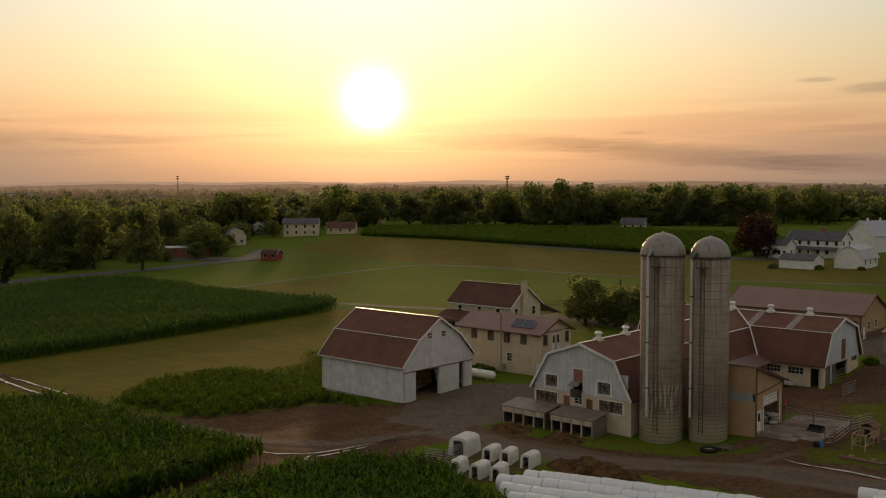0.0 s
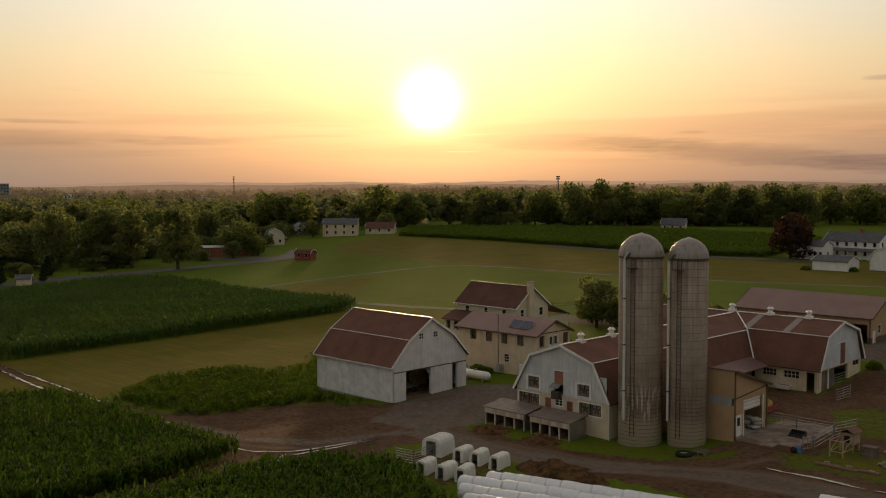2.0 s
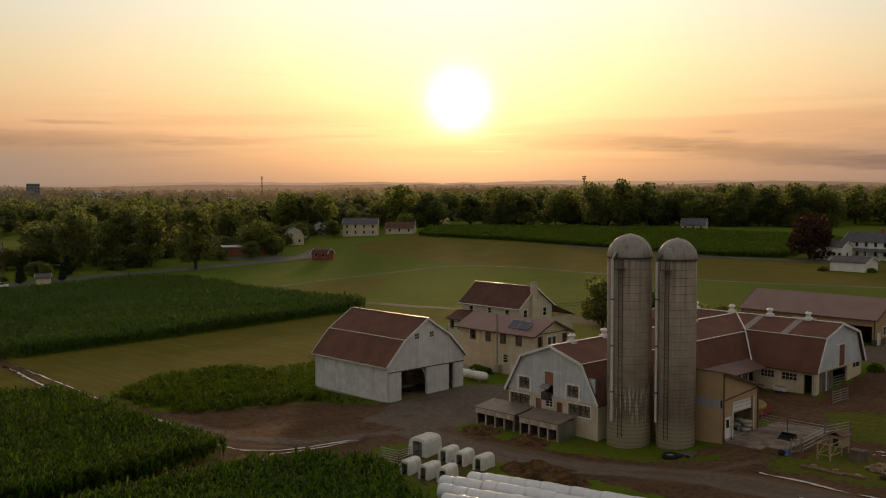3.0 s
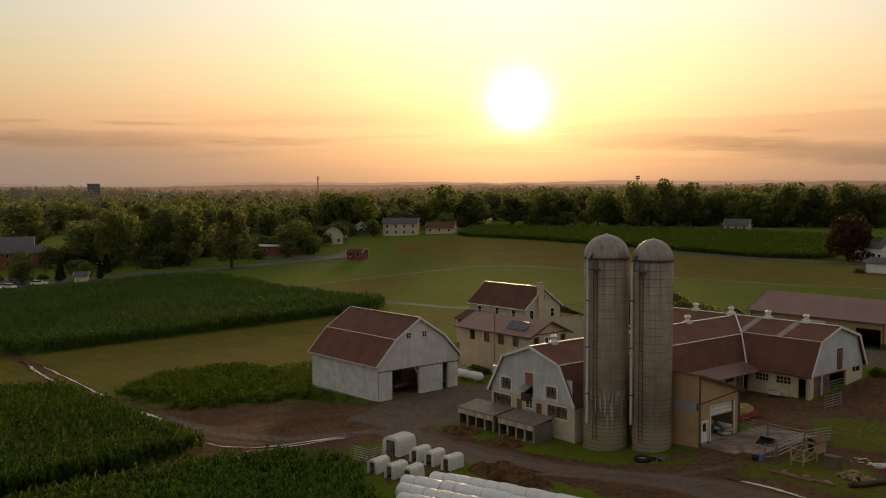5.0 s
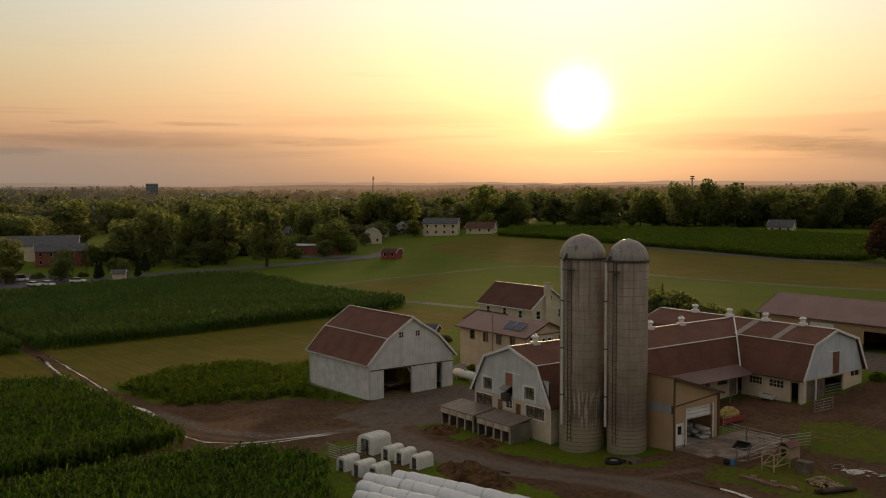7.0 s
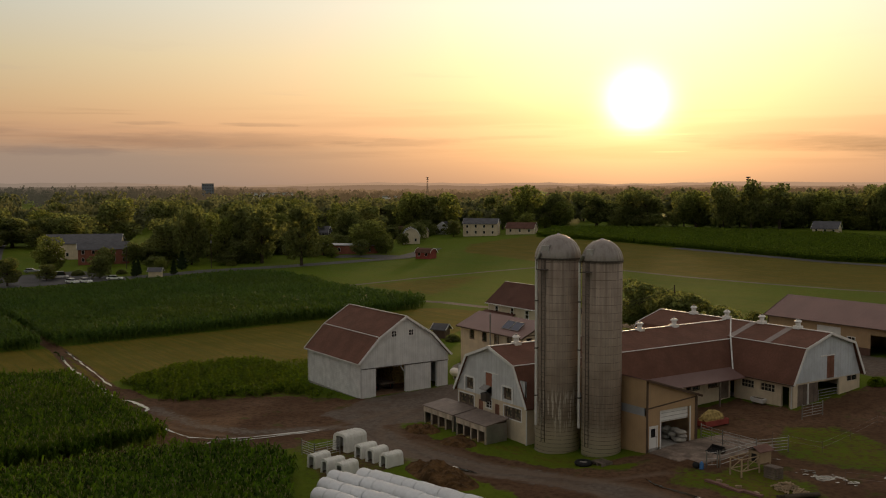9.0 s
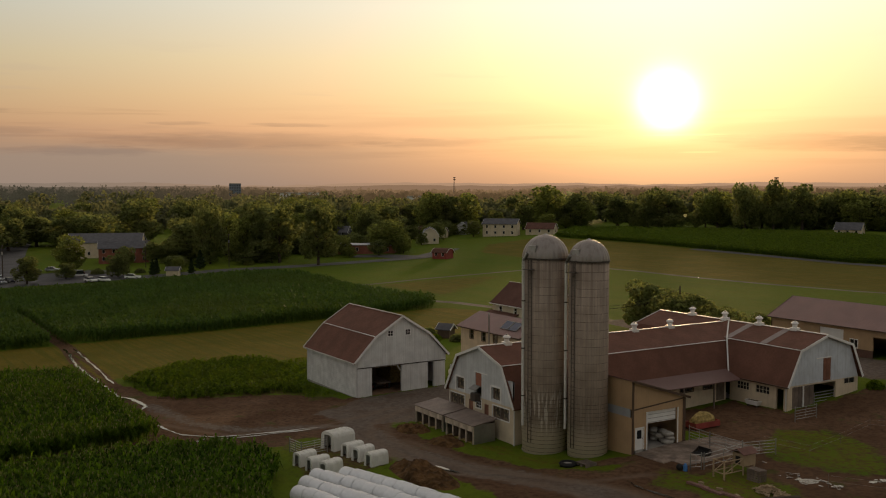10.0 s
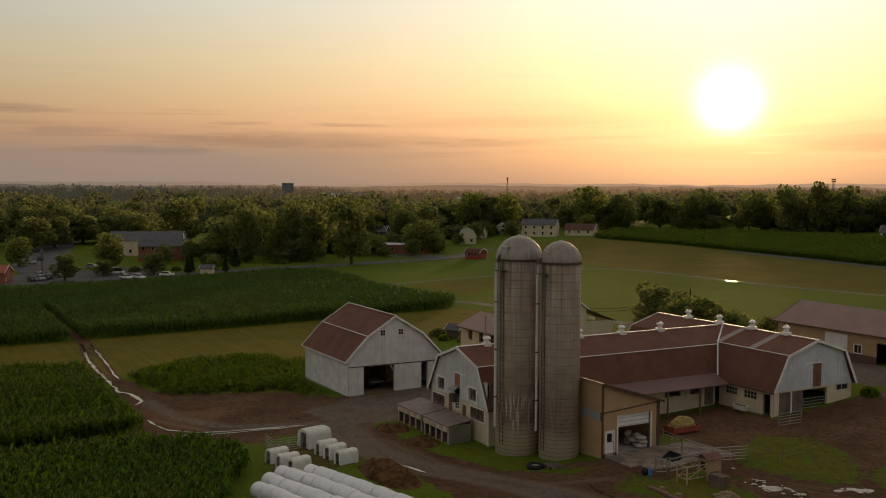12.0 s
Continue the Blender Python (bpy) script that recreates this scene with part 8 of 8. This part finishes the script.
# undergrowth along the wood's edge and round the houses
for i in range(70):
    t = rt.random()
    if i % 2:
        x, y = -305 + 170 * t + rt.uniform(-6, 6), 244 + 88 * t ** 1.1 + rt.uniform(-2, 12)
    else:
        x, y = -250 - 70 * t + rt.uniform(-8, 8), 62 + 130 * t + rt.uniform(-12, 12)
    plant(x, y, rt.uniform(4, 7.5), rt.uniform(4.5, 6.5), rt.choice((0, 5, 5, 1)))
for i in range(46):
    x, y = rt.uniform(-288, -236), rt.uniform(36, 128)
    if math.hypot(x + 250, y - 110) > 13 and math.hypot(x + 276, y - 29) > 13 and math.hypot(x + 226, y - 48) > 14:
        plant(x, y, rt.uniform(3.0, 7.0), rt.uniform(2.6, 5.0), rt.choice((0, 5, 1, 4)))
# round the far houses
for x, y, h_, r_, k in ((-289, 183, 7.5, 4.0, 0), (-296, 200, 11, 5.5, 0), (-279, 216, 9, 5.0, 1), (-266, 143, 5.0, 3.0, 0), (-279, 158, 8.0, 4.5, 5),
                          (-248, 99, 7.0, 4.2, 1), (-257, 118, 9.0, 5.0, 0), (-262, 26, 6.5, 3.8, 5), (-266, 36, 7.5, 4.2, 0)):
    plant(x, y, h_, r_, k)
# behind the farmhouse
for x, y, h_, r_, k in ((-46, 56, 8.8, 4.2, 0), (-40.5, 57, 7.0, 4.0, 5), (-35, 56, 7.5, 4.4, 0), (-50, 60, 5.5, 3.0, 1), (-30, 58, 5.5, 3.2, 5), (-52, 68, 6.0, 3.8, 0), (-44, 63, 6.5, 3.6, 1), (-25.5, 60, 4.8, 2.6, 0)):
    plant(x, y, h_, r_, k)


def shrub(x, y, r, k="soy"):
    rs = np.random.default_rng(int(abs(x * 31 + y * 17)))
    n = 420
    d = rs.normal(size=(n, 3))
    d /= np.linalg.norm(d, axis=1)[:, None]
    P = d * (r * rs.uniform(0.5, 1.05, n) ** 0.5)[:, None] * np.array([1, 1, 0.8])
    P[:, 2] = np.abs(P[:, 2]) + 0.05
    V, Fc = cards(P, r * 0.16, rs, 0.2)
    s = thing("shrub", land(x, y), "leafy green shrub growing in rough grass", "shrub", "shrubs")
    ob = new("foliage", mesh_of("foliage", V, Fc, k))
    ob.parent = s
    return s


for x, y, r, k in ((-69.4, 28.6, 1.6, "leaf"), (-36.2, 15.5, 1.2, "soy"), (-34.9, 15.8, 0.9, "soy"), (-64.5, 27.0, 1.1, "soy"), (-61, 29, 1.3, "leaf"), (6.6, 41.5, 1.0, "soy"), (-237, 60, 1.8, "leaf_light"), (-241, 66, 1.6, "leaf"),
                   (-240, 12, 2.0, "leaf"), (-243, 20, 2.2, "leaf"), (-236, 24, 1.6, "leaf"), (-49, 170, 1.2, "soy"), (-60, 166.5, 1.3, "leaf"), (-39.5, 173.5, 1.1, "soy"), (-23.6, -28.2, 0.5, "soy")):
    shrub(x, y, r, k)


def far_woods():
    """Woods that fill the distance, joined: rounded crowns of leaf clumps in groves, thinning into clearings."""
    rs = np.random.default_rng(21)
    allv, allf, off_ = ([], []), ([], []), [0, 0]
    n = 5600
    d = 500 + 2700 * rs.uniform(0, 1, n) ** 1.8
    a_ = np.radians(rs.uniform(78, 192, n))
    X, Y = 55 + d * np.cos(a_), -70 + d * np.sin(a_)
    clear = (noise_field(X, Y) > 0.40) | (d > 1700)
    keep = clear & ~((Y - X) < 380)
    X, Y, d = X[keep], Y[keep], d[keep]
    lift_ = np.clip((np.degrees(np.arctan2(Y + 70, X - 55)) - 150) / 10, 0, 1)
    grove = 0.5 + 0.5 * np.sin(X * 0.031 + 2.0 * np.sin(Y * 0.013)) * np.sin(Y * 0.037 + 1.3)
    tall = 6.5 + 6 * grove + rs.uniform(-1, 3, len(X)) + 7 * lift_ * np.clip((d - 600) / 400, 0, 1)
    for i in range(len(X)):
        m = int(190 if d[i] < 800 else 100 if d[i] < 1200 else 50 if d[i] < 1800 else 34)
        card = 0.85 if d[i] < 800 else 1.15 if d[i] < 1200 else 1.6 if d[i] < 1800 else 2.1
        lobes = rs.normal(size=(6, 3)) * np.array([0.26, 0.26, 0.16]) * tall[i] + np.array([0, 0, tall[i] * 0.58])
        q = rs.normal(size=(m, 3))
        q /= np.linalg.norm(q, axis=1)[:, None]
        P = lobes[rs.integers(0, 6, m)] + q * tall[i] * 0.27 * rs.uniform(0.6, 1.0, (m, 1))
        P[:, 2] = np.clip(P[:, 2], 0.5, None)
        P += np.array([X[i], Y[i], float(rise(X[i], Y[i]))])
        V, Fc = cards(P, card, rs, 0.3)
        # beyond 950 m the leaves glow, with haze put into their colour
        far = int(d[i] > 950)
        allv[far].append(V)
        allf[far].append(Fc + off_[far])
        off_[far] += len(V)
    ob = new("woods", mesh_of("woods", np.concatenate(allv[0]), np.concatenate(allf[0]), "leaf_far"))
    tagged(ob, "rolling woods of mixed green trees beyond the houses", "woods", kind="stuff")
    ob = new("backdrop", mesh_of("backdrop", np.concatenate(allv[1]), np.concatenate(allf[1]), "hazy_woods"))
    tagged(ob, "far woods glowing with evening haze put into their colour", "woods", kind="structure")


def noise_field(X, Y):
    return 0.5 + 0.25 * np.sin(X * 0.011 + 1.0) * np.cos(Y * 0.009) + 0.25 * np.sin(X * 0.023 + Y * 0.017) + 0.12 * np.sin(X * 0.05 - Y * 0.04)


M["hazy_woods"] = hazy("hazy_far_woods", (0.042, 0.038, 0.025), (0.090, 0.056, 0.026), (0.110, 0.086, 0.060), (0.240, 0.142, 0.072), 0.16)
# mixed leaves, paler and greyer: some distance haze is in the base colour
M["leaf_far"] = leafage("far_hazed_leaves", (0.138, 0.150, 0.092), 0.22, 0.004, 0.70, (0.155, 0.148, 0.088), (1.4, 1.4, 0.98))
far_woods()


def crop(name, poly, row_gap, step_, tall, leaves, width, material, label, seed, holes=(), rows_x=True, wild=0.12, tassel=False, fringe=0.6, limp=False):
    """A standing crop in rows: each plant a stalk with arching leaves, joined into one."""
    rs = np.random.default_rng(seed)
    xs, ys = [p[0] for p in poly], [p[1] for p in poly]
    a0_, a1_ = (np.arange(min(xs), max(xs), step_), np.arange(min(ys), max(ys), row_gap)) if rows_x else (np.arange(min(xs), max(xs), row_gap), np.arange(min(ys), max(ys), step_))
    X, Y = [q.ravel() for q in np.meshgrid(a0_, a1_)]
    X = X + rs.normal(0, wild if rows_x else wild * 0.4, len(X))
    Y = Y + rs.normal(0, wild * 0.4 if rows_x else wild, len(Y))
    keep = inside(poly, X, Y, fringe, 0.35 + 0.3 * (fringe > 1), seed) > (0.5 if fringe < 1 else rs.uniform(0.15, 0.95, len(X)))
    if fringe > 1:
        keep &= np.sin(X * 1.1 + 0.7 * np.sin(Y * 0.9)) * np.sin(Y * 1.3 + X * 0.4) + rs.uniform(-0.5, 0.5, len(X)) > -0.60
    for hline, half in holes:
        keep &= near_line(hline, X, Y, half, 0.4) < 0.5
    X, Y = X[keep], Y[keep]
    n = len(X)
    Z = rise(X, Y) - 0.05
    H = tall * (rs.uniform(0.80, 1.12, n) + 0.10 * np.sin(X * 0.21 + seed) * np.cos(Y * 0.17) + 0.09 * np.sin(X * 1.3 + Y * 0.6 + seed) * np.sin(Y * 1.7 - X * 0.5))
    if fringe > 1:
        H = H * np.clip(0.45 + 0.75 * inside(poly, X, Y, 5.0, 0.0), 0.3, 1.0) * rs.uniform(0.6, 1.15, n)
    base = np.stack([X, Y, Z], -1)
    V, Fc = [], []
    off_ = 0
    # stalk
    a_ = rs.uniform(0, 3.14, n)
    sx = np.stack([np.cos(a_), np.sin(a_), 0 * a_], -1) * width * 0.22
    upv = np.stack([0 * H, 0 * H, H], -1)
    V.append(np.stack([base - sx, base + sx, base + upv + sx * 0.4, base + upv - sx * 0.4], 1).reshape(-1, 3))
    Fc.append(np.arange(4 * n).reshape(n, 4))
    off_ += 4 * n
    for k in range(leaves):
        t = 0.30 + 0.62 * (k + rs.uniform(0, 1, n)) / leaves
        az = a_ + k * 3.14159 + rs.normal(0, 0.5, n)
        out_ = np.stack([np.cos(az), np.sin(az), 0 * az], -1)
        side = np.stack([-np.sin(az), np.cos(az), 0 * az], -1)
        L = tall * rs.uniform(0.26, 0.42, n)[:, None]
        p0 = base + upv * t[:, None]
        p1 = p0 + out_ * L * 0.55 + np.array([0, 0, 1.0]) * L * rs.uniform(*(0.25, 0.5) if fringe > 1 or limp else (0.6, 1.05), (n, 1))
        p2 = p0 + out_ * L * 1.15 + np.array([0, 0, 1.0]) * L * rs.uniform(*(-0.35, 0.25) if fringe > 1 or limp else (0.05, 0.9), (n, 1))
        w0, w1, w2 = side * width * 0.5, side * width * 0.62, side * width * 0.12
        q = np.stack([p0 - w0, p0 + w0, p1 + w1, p1 - w1, p2 + w2, p2 - w2], 1).reshape(-1, 3)
        V.append(q)
        i = off_ + 6 * np.arange(n)[:, None]
        Fc.append(i + np.array([[0, 1, 2, 3]]))
        Fc.append(i + np.array([[3, 2, 4, 5]]))
        off_ += 6 * n
    plain = sum(len(f) for f in Fc)
    if tassel:
        for k in range(2):
            az = a_ + k * 1.6
            lean_ = np.stack([np.cos(az), np.sin(az), 0 * az], -1)
            tip_ = base + upv + lean_ * 0.13 * rs.uniform(0.3, 1.2, (n, 1)) + np.array([0, 0, 0.22]) * rs.uniform(0.2, 1.2, (n, 1))
            foot_ = base + upv * 0.97
            sd_ = np.stack([-np.sin(az), np.cos(az), 0 * az], -1) * 0.024
            V.append(np.stack([foot_ - sd_, foot_ + sd_, tip_ + sd_, tip_ - sd_], 1).reshape(-1, 3))
            Fc.append(off_ + np.arange(4 * n).reshape(n, 4))
            off_ += 4 * n
    data = mesh_of(name, np.concatenate(V), np.concatenate(Fc), material)
    if tassel:
        data.materials.append(M["tassel"])
        data.polygons.foreach_set("material_index", [0] * plain + [1] * (len(data.polygons) - plain))
    ob = new(name, data)
    tagged(ob, label, "crop", kind="stuff")


crop("corn_field", [(-66, -29.8), (-45, -29.9), (-25.8, -29.9), (-24.6, -42), (-26.5, -62), (-72, -62), (-70, -38)], 0.76, 0.25, 2.1, 7, 0.115, "corn", "dense tall green corn standing beside the muddy track", 31, tassel=True, wild=0.22)
crop("corn_field", [(-20.2, -62), (-19.6, -33.0), (-16.2, -26.6), (-11.0, -24.4), (-6.2, -24.6), (-2.5, -27.4), (4, -29.5), (10, -34), (14, -62)], 0.76, 0.26, 1.9, 7, 0.12, "corn", "green corn and weeds behind the silage bales", 32, tassel=True, wild=0.24)
crop("corn_field", [(-102, -78), (-102, 49), (-108, 53), (-140, 52), (-188, 58), (-203, 45), (-196, 12), (-188, -31), (-182, -78)], 0.95, 0.5, 2.25, 4, 0.22, "corn_far", "broad field of tall dark green corn", 33, [([(-100, -25), (-150, -25.5)], 0.8), ([(-100, -23.5), (-125, -10), (-150, -8)], 0.5)])
crop("corn_field", [(-252, 200), (-197, 196.5), (-164, 191), (-130, 187.5), (-101, 184.5), (-84, 191), (-86, 215), (-82, 248), (-112, 262), (-150, 266), (-190, 264), (-236, 250), (-284, 236)], 1.1, 0.7, 2.0, 4, 0.50, "corn_strip", "far strip of green corn before the woods", 34, limp=True)
crop("weed_patch", [(-63.5, -23.2), (-69.5, -13), (-66, -3), (-60, -2.0), (-52, -5.8), (-45, -6.6), (-37, -6.9), (-34.5, -7.4), (-40.5, -10.0), (-45.5, -21.5), (-57, -24.2)], 0.62, 0.34, 1.15, 7, 0.17, "soy", "rank green weeds and volunteer corn by the shed", 35, wild=0.3, fringe=3.2)
crop("weed_patch", [(-62, -3.2), (-60.5, 6), (-68, 12), (-58, 16), (-48, 11), (-45.5, 2), (-45.5, -6), (-54, -6)], 0.6, 0.4, 0.9, 6, 0.11, "soy", "low rough weeds behind the shed", 36, wild=0.35, fringe=3.0)
crop("weed_patch", [(-46, -4.6), (-32.5, -4.5), (-31.5, -5.4), (-36, -6.2), (-46.5, -6.2)], 0.4, 0.4, 0.22, 6, 0.08, "soy", "weeds along the shed's foundation", 37, wild=0.3, fringe=1.2)
crop("weed_patch", [(-1.5, -21.6), (16, -16.2), (17, -17.8), (-1.5, -23.2)], 0.5, 0.5, 0.5, 5, 0.10, "soy", "weeds growing between the bale rows", 41, wild=0.3)
